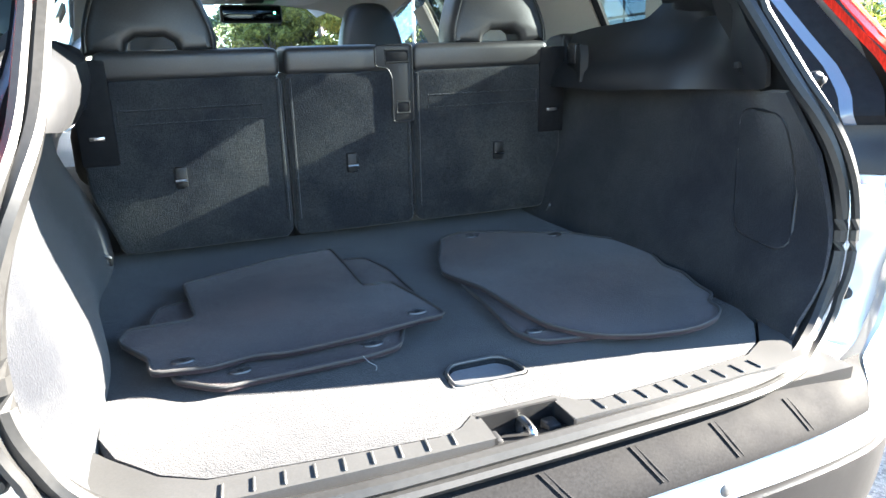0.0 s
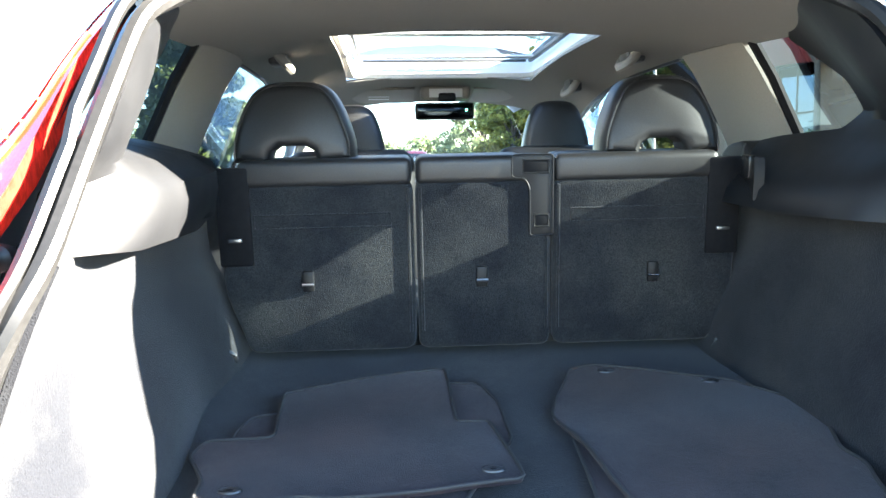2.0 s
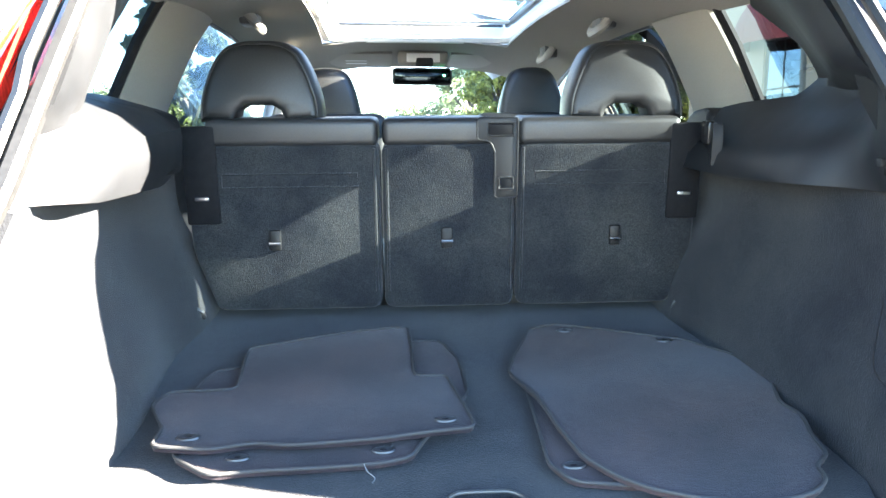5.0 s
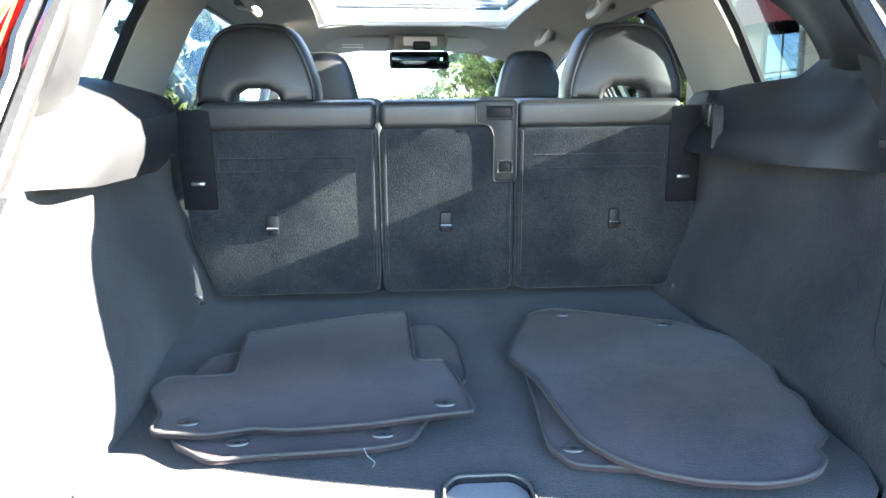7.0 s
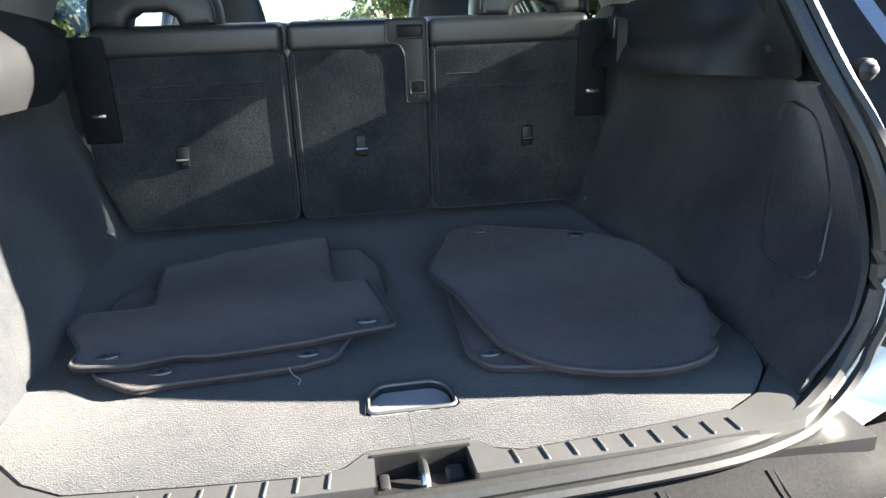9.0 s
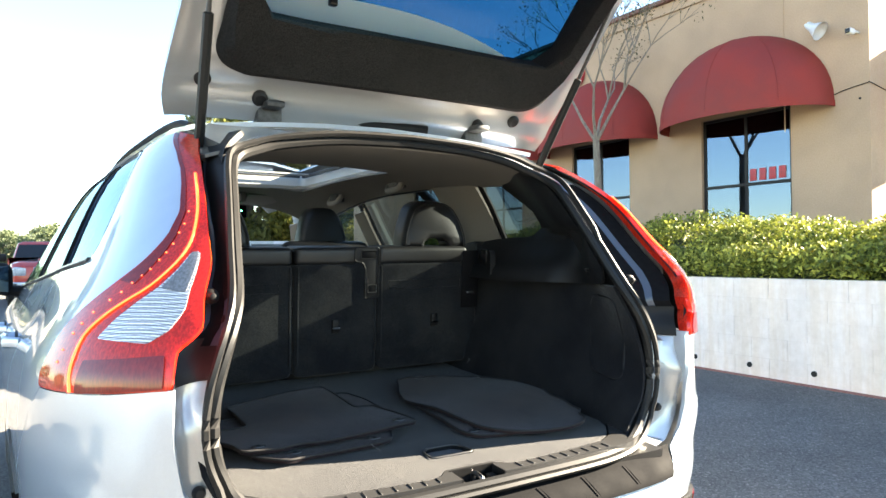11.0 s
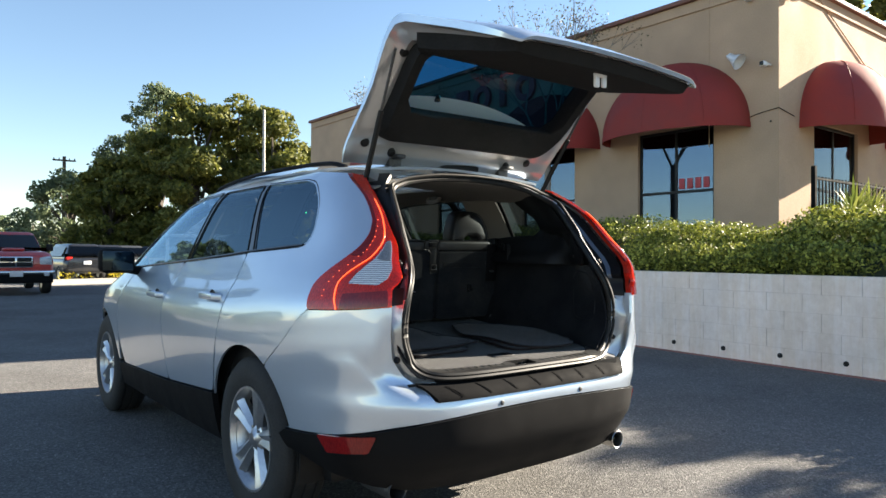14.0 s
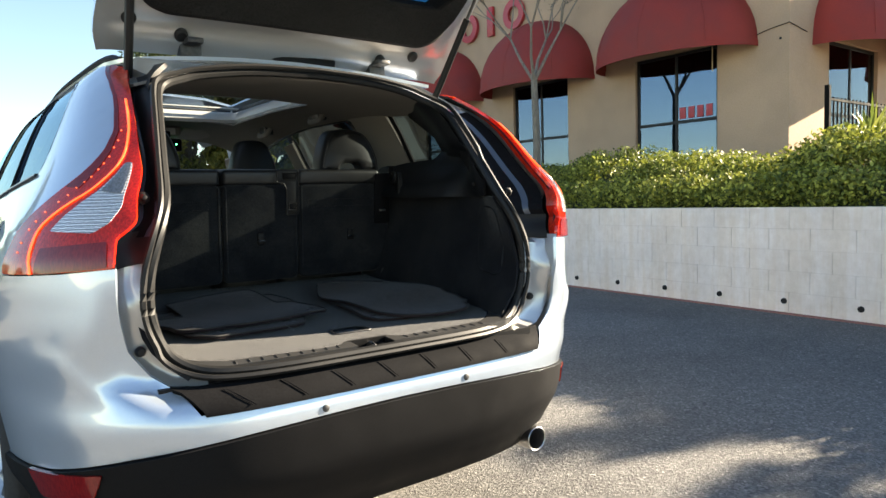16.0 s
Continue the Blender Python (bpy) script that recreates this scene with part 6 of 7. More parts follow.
M_FRAME = surface("black_metal_frame", (0.010, 0.010, 0.010), (0.018, 0.017, 0.017), 50, 0.5, bump_s=0, spec=0.3)
M_IRON = surface("black_iron", (0.006, 0.006, 0.006), (0.012, 0.012, 0.012), 50, 0.85, bump_s=0, spec=0.05)
M_DARKROOM = surface("room_shade", (0.012, 0.012, 0.013), (0.03, 0.03, 0.03), 3, 0.9, bump_s=0)
M_SOIL = surface("planting_soil", (0.05, 0.038, 0.026), (0.10, 0.08, 0.06), 30, 0.95, bump_s=0.6, bump_d=0.02)
M_KERB = surface("concrete_kerb", (0.36, 0.33, 0.29), (0.46, 0.43, 0.38), 40, 0.9, bump_s=0.3)
M_BARK = surface("bark", (0.16, 0.13, 0.10), (0.30, 0.26, 0.21), 30, 0.9, bump_s=0.8, bump_d=0.01, stretch=(1, 1, 0.25))
M_DARKBARK = surface("dark_bark", (0.05, 0.04, 0.03), (0.11, 0.09, 0.07), 25, 0.9, bump_s=0.8, bump_d=0.01, stretch=(1, 1, 0.25))
M_POLE = surface("pale_pole", (0.45, 0.42, 0.36), (0.55, 0.52, 0.46), 20, 0.6, bump_s=0.05)
M_TILE = surface("roof_coping", (0.14, 0.06, 0.045), (0.22, 0.10, 0.075), 20, 0.7, bump_s=0.3)


def leaf_mat(name, dark, light, trans=0.25):
    m, nt, bs = nodes_of(name)
    g = nt.nodes.new("ShaderNodeNewGeometry")
    c = ramp(nt, g.outputs["Random Per Island"], [(0.0, dark), (0.6, tuple((a + b) / 2 for a, b in zip(dark, light))), (1.0, light)])
    n = noise_tex(nt, 0.9, 3.0)
    d = ramp(nt, n.outputs["Fac"], [(0.35, (0.65, 0.7, 0.6)), (0.65, (1, 1, 1))])
    col = mul(nt, c.outputs["Color"], d.outputs["Color"])
    nt.links.new(col, bs.inputs["Base Color"])
    bs.inputs["Roughness"].default_value = 0.55
    bs.inputs["Specular IOR Level"].default_value = 0.3
    t = nt.nodes.new("ShaderNodeBsdfTranslucent")
    nt.links.new(col, t.inputs["Color"])
    mx = nt.nodes.new("ShaderNodeMixShader")
    mx.inputs["Fac"].default_value = trans
    nt.links.new(bs.outputs["BSDF"], mx.inputs[1])
    nt.links.new(t.outputs["BSDF"], mx.inputs[2])
    nt.links.new(mx.outputs["Shader"], nt.nodes["Material Output"].inputs["Surface"])
    return m


M_HEDGE = leaf_mat("hedge_leaves", (0.05, 0.075, 0.010), (0.54, 0.53, 0.10), 0.22)
M_OAK = leaf_mat("oak_leaves", (0.085, 0.10, 0.022), (0.28, 0.27, 0.062), 0.4)
# leaf colour darkened: the backlit tree's shade is put into it
M_SHADELEAF = leaf_mat("shade_darkened_leaves", (0.016, 0.026, 0.006), (0.085, 0.105, 0.022), 0.15)
M_GREYLEAF = leaf_mat("grey_green_leaves", (0.09, 0.12, 0.06), (0.26, 0.30, 0.17), 0.35)
M_YUCCA = leaf_mat("yucca_leaves", (0.16, 0.20, 0.04), (0.50, 0.50, 0.14))
M_TWIGLEAF = leaf_mat("withered_leaf", (0.07, 0.055, 0.03), (0.20, 0.17, 0.08))
M_YELLOW = leaf_mat("yellow_blossom", (0.45, 0.35, 0.02), (0.75, 0.6, 0.05))

ground = part("ground", sheet([-500, -60, -20, -8, 0, 8, 20, 60, 500], [-500, -60, -20, -8, 0, 8, 20, 60, 500], lambda x, y: (x, y, 0)), M_ASPHALT, None, "dark worn asphalt car park", False)
tagged(ground, "", "ground", "", "structure")


def leaves(centres, radii, count, size, rng, flat=0.5, shell=0.35):
    """A cloud of small leaf faces over ellipsoid clumps, as vertices and faces."""
    k = rng.integers(0, len(centres), count)
    d = rng.normal(size=(count, 3))
    d /= np.linalg.norm(d, axis=1)[:, None]
    r = (1 - shell * rng.random(count) ** 1.5)[:, None]
    p = centres[k] + d * radii[k] * r
    nrm = d + rng.normal(size=(count, 3)) * 0.7
    nrm /= np.linalg.norm(nrm, axis=1)[:, None]
    ref = np.where(np.abs(nrm[:, 2:3]) > 0.9, [[1.0, 0, 0]], [[0, 0, 1.0]])
    u = np.cross(nrm, ref)
    u /= np.linalg.norm(u, axis=1)[:, None]
    v = np.cross(nrm, u)
    a = rng.random(count) * 6.283
    u2 = u * np.cos(a)[:, None] + v * np.sin(a)[:, None]
    v2 = -u * np.sin(a)[:, None] + v * np.cos(a)[:, None]
    s = (size * (0.6 + 0.8 * rng.random(count)))[:, None]
    quad = np.stack([p - u2 * s, p + v2 * s * flat, p + u2 * s, p - v2 * s * flat], 1).reshape(-1, 3)
    return quad


def leaf_mesh(name, quads):
    me = bpy.data.meshes.new(name)
    n = len(quads) // 4
    me.vertices.add(len(quads))
    me.vertices.foreach_set("co", quads.astype(np.float32).ravel())
    me.loops.add(4 * n)
    me.loops.foreach_set("vertex_index", np.arange(4 * n, dtype=np.int32))
    me.polygons.add(n)
    me.polygons.foreach_set("loop_start", np.arange(0, 4 * n, 4, dtype=np.int32))
    me.polygons.foreach_set("loop_total", np.full(n, 4, dtype=np.int32))
    me.update()
    return me


def tree(label, x, y, h, spread, seed, mat, bark=None, crown_low=0.3, leaf=0.16, count=7000, clumps=26, z0=0.0, lean=0.0):
    rng = np.random.default_rng(seed)
    rnd = random.Random(seed)
    t = thing("tree", label, "tree", (x, y, z0), "trees round the car park")
    bark = bark or M_DARKBARK
    top = h * 0.72
    trunk_pts = [(lean * f + 0.1 * math.sin(3 * f + seed), 0.1 * math.cos(2 * f + seed) - 0.1, top * f) for f in (0, 0.2, 0.45, 0.7, 1)]
    rad = [0.035 * h ** 0.9 * k for k in (1.25, 1, 0.8, 0.5, 0.2)]
    limbs = [tube(smooth_line(trunk_pts, 4), [np.interp(i / 16, [0, 0.25, 0.5, 0.75, 1], rad) for i in range(17)])]
    cs, rs = [], []
    for i in range(clumps):
        a = rnd.random() * 6.283
        f = rnd.random()
        zz = h * (crown_low + (0.93 - crown_low) * f)
        prof = math.sin(math.pi * min(1, 0.18 + 0.8 * f)) ** 0.6
        rr = spread * prof * (0.25 + 0.75 * math.sqrt(rnd.random()))
        c = (math.cos(a) * rr + lean * f, math.sin(a) * rr, zz)
        cs.append(c)
        k = spread * (0.16 + 0.2 * rnd.random())
        rs.append((k, k, k * 0.65))
        if i % 3 == 0:
            zb = min(top * 0.9, zz * 0.55)
            b0 = Vector((lean * zb / h, 0, zb))
            limbs.append(tube([b0, b0.lerp(Vector(c), 0.5) + Vector((0, 0, 0.06 * h * rnd.random())), c], [rad[1] * 0.45, rad[1] * 0.25, rad[1] * 0.08], sides=6))
    part("trunk", merged(*limbs), bark, t)
    part("crown", leaf_mesh("crown", leaves(np.array(cs), np.array(rs), count, leaf, rng)), mat, t, "", False)
    return t


# retaining wall of painted blocks, with a planted bed behind it
def wall_face(y):
    return 5.27 + 0.075 * y


WALL_H = 0.995
wall = thing("retaining_wall", "cream painted concrete block retaining wall", "wall", (0, 0, 0), "", "structure")
core = [(wall_face(-14) + 0.012, -14), (wall_face(40) + 0.012, 40), (wall_face(40) + 0.2, 40), (wall_face(-14) + 0.2, -14)]
part("wall_core", slab(core, 0, WALL_H - 0.004), M_BLOCK, wall, "", False)
bl = box(0.19, 0.399, 0.1984, (0, 0, 0), 0.0009, 1)
bme = bpy.data.meshes.new("brick")
bl.to_mesh(bme)
bl.free()
bme.materials.append(M_BLOCK)
block_rng = random.Random(3)
ang = math.atan(0.075)
for r in range(5):
    for c in range(42):
        y = -5.0 + 0.4 * c + (0.2 if r % 2 else 0)
        o = new("brick", bme)
        o.parent = wall
        o.location = (wall_face(y) + 0.095 + block_rng.uniform(-0.0004, 0.0004), y, 0.0992 + 0.199 * r)
        o.rotation_euler = (0, 0, -ang)
for y in [-3.18 + 0.69 * k for k in range(20)]:
    pipe = lathe([(0.018, 0.0), (0.026, 0.0), (0.028, 0.012), (0.028, 0.03)], 14, "X")
    bmesh.ops.translate(pipe, vec=(wall_face(y) - 0.014, y, 0.115), verts=pipe.verts)
    wp = part("weep_pipe", pipe, M_TRIMDARK, wall)
    part("pipe_bore", lathe([(0.0, 0.004), (0.022, 0.004)], 14, "X"), M_TRIMDARK, wp)
    wp.children[0].location = (wall_face(y) - 0.012, y, 0.115)
red = part("kerb_line", slab([(wall_face(-14) - 0.075, -14), (wall_face(40) - 0.075, 40), (wall_face(40), 40), (wall_face(-14), -14)], 0.0, 0.008, 0.002), M_REDPAINT, None, "faded red painted kerb line along the wall", False)
tagged(red, "", "kerb", "", "structure")
bed = part("planting_bed", slab([(wall_face(-14) + 0.2, -14), (wall_face(40) + 0.2, 40), (60, 40), (60, -14)], 0.02, 0.90), M_SOIL, None, "raised planting bed of brown soil", False)
tagged(bed, "", "ground", "", "structure")
# hedge
rng = np.random.default_rng(5)
cs, rs = [], []
for k in range(950):
    y = rng.uniform(-8, 13)
    x = wall_face(y) + 0.15 + 1.72 * rng.random() ** 1.8
    zt = 1.30 + 0.42 * smooth01((x - wall_face(y)) / 1.1) + 0.10 * math.sin(y * 1.7) + 0.06 * math.sin(y * 4.1 + 1)
    front = x < wall_face(y) + 0.55
    cs.append((x, y, max(1.16, zt - 0.20 - (0.42 * rng.random() if front else 0.0))))
    rs.append((0.20, 0.26, 0.20))
hedge = thing("hedge", "clipped green hedge along the top of the wall", "hedge", (0, 0, 0), "", "stuff")
part("hedge_leaves", leaf_mesh("hedge_leaves", leaves(np.array(cs), np.array(rs), 190000, 0.023, rng, 0.55, 0.5)), M_HEDGE, hedge, "", False)
# near-black sheet inside the hedge: shade between the leaves put into colour
M_HEDGESHADE = surface("hedge_core", (0.012, 0.02, 0.005), (0.025, 0.035, 0.01), 20, 0.9, bump_s=0.5, bump_d=0.02)
part("hedge_core", sheet([-8 + 0.5 * k for k in range(43)], [0, 1, 2, 3], lambda y, i: (wall_face(y) + [0.2, 0.24, 0.6, 1.9][int(i)], y, [0.9, 1.06, 1.26, 1.46][int(i)] + 0.06 * math.sin(y * 1.7)), 0.0), M_HEDGESHADE, hedge)

# ---- building ----
BX, BY, BH = 10.8, 4.3, 6.5
building = thing("shop_building", "tan stucco shop building with red dome awnings", "building", (0, 0, 0), "", "structure")


def wall_with_openings(u0, u1, z0, z1, holes):
    """Rectangles that fill a wall round its openings."""
    us = sorted({u0, u1, *[h[0] for h in holes], *[h[1] for h in holes]})
    zs = sorted({z0, z1, *[h[2] for h in holes], *[h[3] for h in holes]})
    return us, zs, lambda u, z: any(h[0] < u < h[1] and h[2] < z < h[3] for h in holes)


front_wins = [(5.62, 7.45), (9.30, 11.10), (13.0, 14.8), (16.8, 18.6)]
us, zs, sk = wall_with_openings(BY, 23.0, 0.8, BH, [(a, b, 1.75, 3.88) for a, b in front_wins])
part("front_wall", sheet(us, zs, lambda y, z: (BX, y, z), -0.22, sk), M_STUCCO, building, "", False)
side_wins = [(12.25, 14.35), (16.5, 18.6)]
us, zs, sk = wall_with_openings(BX + 0.22, 30.0, 0.8, BH, [(a, b, 1.2, 3.88) for a, b in side_wins])
part("side_wall", sheet(us, zs, lambda x, z: (x, BY, z), 0.22, sk), M_STUCCO, building, "", False)
part("back_wall", slab([(30, BY), (30, 23.0), (29.8, 23.0), (29.8, BY)], 0.8, BH), M_STUCCO, building, "", False)
part("end_wall", slab([(BX, 23.0), (30, 23.0), (30, 23.2), (BX, 23.2)], 0.8, BH), M_STUCCO, building, "", False)
part("roof", slab([(BX + 0.1, BY + 0.1), (29.9, BY + 0.1), (29.9, 23.1), (BX + 0.1, 23.1)], BH - 0.35, BH - 0.25), M_TILE, building, "", False)
part("coping", merged(box(0.34, 19.2, 0.10, (BX + 0.08, 13.67, BH + 0.04), 0.02), box(19.4, 0.34, 0.10, (20.3, BY + 0.08, BH + 0.042), 0.02)), M_TILE, building, "", False)
part("trim_band", merged(box(0.04, 18.8, 0.05, (BX - 0.02, 13.65, BH - 0.22), 0.01), box(19.0, 0.04, 0.05, (20.2, BY - 0.02, BH - 0.218), 0.01)), M_STUCCO, building, "", False)
part("control_joint", box(0.012, 0.02, 3.2, (BX - 0.004, 5.72, 5.0), 0.003), M_STUCCO, building, "", False)
# near-black boxes behind the panes: the unlit rooms' shade put into colour
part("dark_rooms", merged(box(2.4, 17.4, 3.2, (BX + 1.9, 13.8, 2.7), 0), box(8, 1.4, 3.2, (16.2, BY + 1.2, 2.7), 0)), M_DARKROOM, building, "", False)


def shop_window(along, across, u0, u1, z0, z1, bars_u, bars_z):
    """along: which axis runs with the wall; across: the wall's place."""
    def at(u, d, z):
        return (across + d, u, z) if along == "y" else (u, across + d, z)

    def bar(ua, ub, za, zb, dep=0.07):
        sx, sy = ((dep, ub - ua) if along == "y" else (ub - ua, dep))
        return box(sx, sy, zb - za, at((ua + ub) / 2, 0.10, (za + zb) / 2), 0.006, 1)
    w = part("window", merged(bar(u0, u0 + 0.06, z0, z1), bar(u1 - 0.06, u1, z0, z1), bar(u0, u1, z0, z0 + 0.06), bar(u0, u1, z1 - 0.06, z1), *[bar(b - 0.03, b + 0.03, z0, z1, 0.06) for b in bars_u], *[bar(u0, u1, b - 0.03, b + 0.03, 0.064) for b in bars_z]), M_FRAME, building, "dark framed shop window")
    xs, zz = [u0, *bars_u, u1], [z0, *bars_z, z1]
    for i in range(len(xs) - 1):
        for j in range(len(zz) - 1):
            sx, sy = ((0.008, xs[i + 1] - xs[i]) if along == "y" else (xs[i + 1] - xs[i], 0.008))
            part("pane", box(sx, sy, zz[j + 1] - zz[j], at((xs[i] + xs[i + 1]) / 2, 0.09, (zz[j] + zz[j + 1]) / 2), 0), M_SHOPGLASS if along == "y" else M_SIDESHOP, w, "", False)
    return w


wins = [shop_window("y", BX, a, b, 1.75, 3.88, [(a + b) / 2], [2.55]) for a, b in front_wins]
for a, b in side_wins:
    shop_window("x", BY, a, b, 1.2, 3.88, [(a + b) / 2], [2.55])
for k in range(4):
    part("window_number", box(0.004, 0.13, 0.22, (BX + 0.075, 5.83 + 0.19 * k, 2.72), 0.001), M_SIGNRED, wins[0], "red bar")


def awning(cx, cy, facing):
    a, h, d, z0 = 1.68, 1.46, 1.15, 3.80

    def dome(s, t):
        th, ph = math.pi * s, math.pi / 2 * t
        u, o, z = -a * math.cos(th) * math.cos(ph * 0.0 + ph), d * math.sin(th) * math.cos(ph), h * math.sin(ph)
        return (cx - o, cy - u, z0 + z) if facing == "x" else (cx + u, cy - o, z0 + z)
    aw = part("awning", sheet([i / 22 for i in range(23)], [i / 12 for i in range(13)], dome, 0.015), M_AWNING, building, "domed red canvas awning")
    rim = [dome(i / 22, 0) for i in range(23)]
    part("valance", sheet([i / 22 for i in range(23)], [0, 1], lambda s, t: Vector(dome(s, 0)) + Vector((0, 0, -0.10 * t)), 0.01), M_AWNING, aw)
    for s in (0.25, 0.5, 0.75):
        part("awning_seam", tube([Vector(dome(s, t / 8)) + Vector((0, 0, 0.004)) for t in range(8)], 0.008, sides=5), M_AWNING, aw)
    return aw


for a, b in front_wins:
    awning(BX, (a + b) / 2, "x")
for a, b in side_wins:
    awning((a + b) / 2, BY, "y")
# sign: plain red shapes in place of the lettering
for k, kind in enumerate("OIODO"):
    y = 10.95 + 0.86 * k
    if kind == "O":
        ringm = lathe([(0.19, -0.04), (0.36, -0.04), (0.36, 0.04), (0.19, 0.04), (0.19, -0.04)], 24, "X")
        bmesh.ops.translate(ringm, vec=(BX - 0.06, y, 5.62), verts=ringm.verts)
    elif kind == "I":
        ringm = box(0.08, 0.22, 0.72, (BX - 0.06, y, 5.62), 0.01)
    else:
        ringm = box(0.08, 0.58, 0.72, (BX - 0.06, y, 5.62), 0.05)
    part("sign_shape", ringm, M_SIGNRED, building, "red raised sign shape")
horn = lathe([(0.02, 0.0), (0.05, 0.05), (0.07, 0.14), (0.15, 0.30), (0.16, 0.31), (0.14, 0.29), (0.05, 0.1)], 20, "Y")
bmesh.ops.rotate(horn, cent=(0, 0, 0), matrix=Matrix.Rotation(radians(215), 3, "X"), verts=horn.verts)
bmesh.ops.translate(horn, vec=(BX - 0.24, 5.2, 5.12), verts=horn.verts)
sp = part("horn_loudspeaker", horn, M_WHITE, building, "white horn loudspeaker")
part("bracket", box(0.22, 0.05, 0.05, (BX - 0.11, 5.16, 5.14), 0.01), M_WHITE, sp)
cm = part("security_camera", merged(box(0.16, 0.1, 0.1, (BX - 0.18, 4.50, 4.82), 0.03, 3), box(0.12, 0.04, 0.04, (BX - 0.06, 4.46, 4.82), 0.01)), M_WHITE, building, "white security camera")
part("camera_lens", box(0.02, 0.075, 0.075, (BX - 0.265, 4.50, 4.82), 0.02, 3), M_GLOSSBLACK, cm)
part("cable", tube(smooth_line([(BX - 0.01, 4.95, 3.86), (BX - 0.01, 4.7, 3.93), (BX - 0.01, 4.33, 3.98), (BX + 0.0, 4.29, 3.98), (11.4, 4.29, 3.90)], 4), 0.008, sides=5), M_TRIMDARK, building)
eave = part("eave_lamp", merged(box(0.16, 0.12, 0.14, (BX - 0.10, 4.85, 6.20), 0.03, 2), box(0.06, 0.05, 0.05, (BX - 0.02, 4.85, 6.26), 0.01)), M_WHITE, building, "white floodlight under the eave")
part("eave_lamp", merged(box(0.22, 0.16, 0.14, (BX + 0.35, BY - 0.12, 6.12), 0.03, 2), box(0.06, 0.06, 0.05, (BX + 0.45, BY - 0.03, 6.16), 0.01)), M_WHITE, building, "white floodlight under the eave")
part("cable_clip", box(0.02, 0.035, 0.035, (BX - 0.01, 4.45, 3.75), 0.006), M_TRIMDARK, building)
part("roof_pipe", tube([(12.2, 4.28, 6.5), (14.9, 4.28, 5.35), (16.0, 4.28, 5.0)], 0.013, sides=6), M_STUCCO, building)
# fence and yucca at the corner
fence = thing("metal_fence", "black metal picket fence behind the hedge", "fence", (0, 0, 0))
for k in range(24):
    part("picket", box(0.022, 0.022, 1.55, (9.68 + 0.13 * k, 3.15, 1.75), 0.003, 1), M_IRON, fence)
for zz in (1.1, 2.48):
    part("fence_rail", box(3.2, 0.03, 0.04, (11.2, 3.15, zz), 0.004, 1), M_IRON, fence)
part("fence_post", box(0.07, 0.07, 1.8, (9.62, 3.15, 1.78), 0.006, 1), M_IRON, fence)


def yucca(x, y, z, n, length, seed):
    rnd = random.Random(seed)
    t = thing("yucca", "spiky yellow-green yucca plant by the wall", "plant", (x, y, z), "yuccas by the building")
    verts, faces = [], []
    for k in range(n):
        a, e = rnd.random() * 6.283, radians(rnd.uniform(5, 85))
        L = length * rnd.uniform(0.7, 1.1)
        d = Vector((math.cos(a) * math.cos(e), math.sin(a) * math.cos(e), math.sin(e)))
        s = d.cross(Vector((0, 0, 1))).normalized() * 0.022
        base = Vector((0, 0, 0.55 + 0.5 * rnd.random()))
        i = len(verts)
        m = base + d * L * 0.55
        tip = base + d * L + Vector((0, 0, -0.12 * L))
        verts += [base - s * 0.7, base + s * 0.7, m + s, m - s, tip]
        faces += [(i, i + 1, i + 2, i + 3), (i + 3, i + 2, i + 4)]
    part("stem", tube([(0, 0, 0), (0.02, 0, 0.6), (0, 0.02, 1.1)], [0.07, 0.06, 0.05]), M_BARK, t)
    part("foliage", mesh_of(verts, faces), M_YUCCA, t, "", False)


yucca(10.4, 2.85, 0.9, 140, 0.75, 1)
yucca(11.2, 2.9, 0.9, 120, 0.7, 2)
yucca(12.0, 2.85, 0.9, 120, 0.65, 3)
yucca(9.6, 2.6, 0.8, 60, 0.55, 4)


def bare_tree(x, y, z, h, seed):
    rnd = random.Random(seed)
    t = thing("bare_tree", "small leafless street tree in front of the shop", "tree", (x, y, z))
    part("trunk", tube([(0, 0, 0), (0.02, 0.0, h * 0.25), (-0.01, 0.02, h * 0.48)], [0.085, 0.07, 0.06]), M_BARK, t)
    segs, ends = [], []

    def grow(p, d, L, r, depth):
        q = p + d * L
        segs.append(tube([p, p.lerp(q, 0.5) + Vector((rnd.uniform(-1, 1), rnd.uniform(-1, 1), 0)) * L * 0.06, q], [r, r * 0.8, r * 0.6], sides=5))
        if depth == 0:
            ends.append(q)
            return
        for _ in range(3 if depth > 1 else 4):
            nd = (d + Vector((rnd.uniform(-1, 1), rnd.uniform(-1, 1), rnd.uniform(-0.2, 0.7))) * 0.7).normalized()
            grow(q, nd, L * rnd.uniform(0.6, 0.85), r * 0.55, depth - 1)
    for k in range(4):
        a = 1.57 * k + rnd.random()
        grow(Vector((-0.01, 0.02, h * 0.46)), Vector((math.cos(a) * 0.55, math.sin(a) * 0.55, 0.9)).normalized(), h * 0.20, 0.035, 3)
    crown = part("crown", merged(*segs), M_BARK, t)
    rng = np.random.default_rng(seed)
    tips = np.array(ends)
    part("withered_leaves", leaf_mesh("withered_leaves", leaves(tips, np.full((len(tips), 3), 0.30), 1500, 0.026, rng, 0.45, 0.9)), M_TWIGLEAF, crown, "sparse brown-green leaves", False)
    return t


bare_tree(8.6, 8.12, 0.9, 5.4, 7)
bare_tree(9.4, 14.5, 0.9, 5.4, 8)
tree("dark leafy tree behind the shop building", 32.0, 10.5, 15.0, 3.2, 22, M_OAK, M_DARKBARK, 0.3, 0.17, 12000, 30)
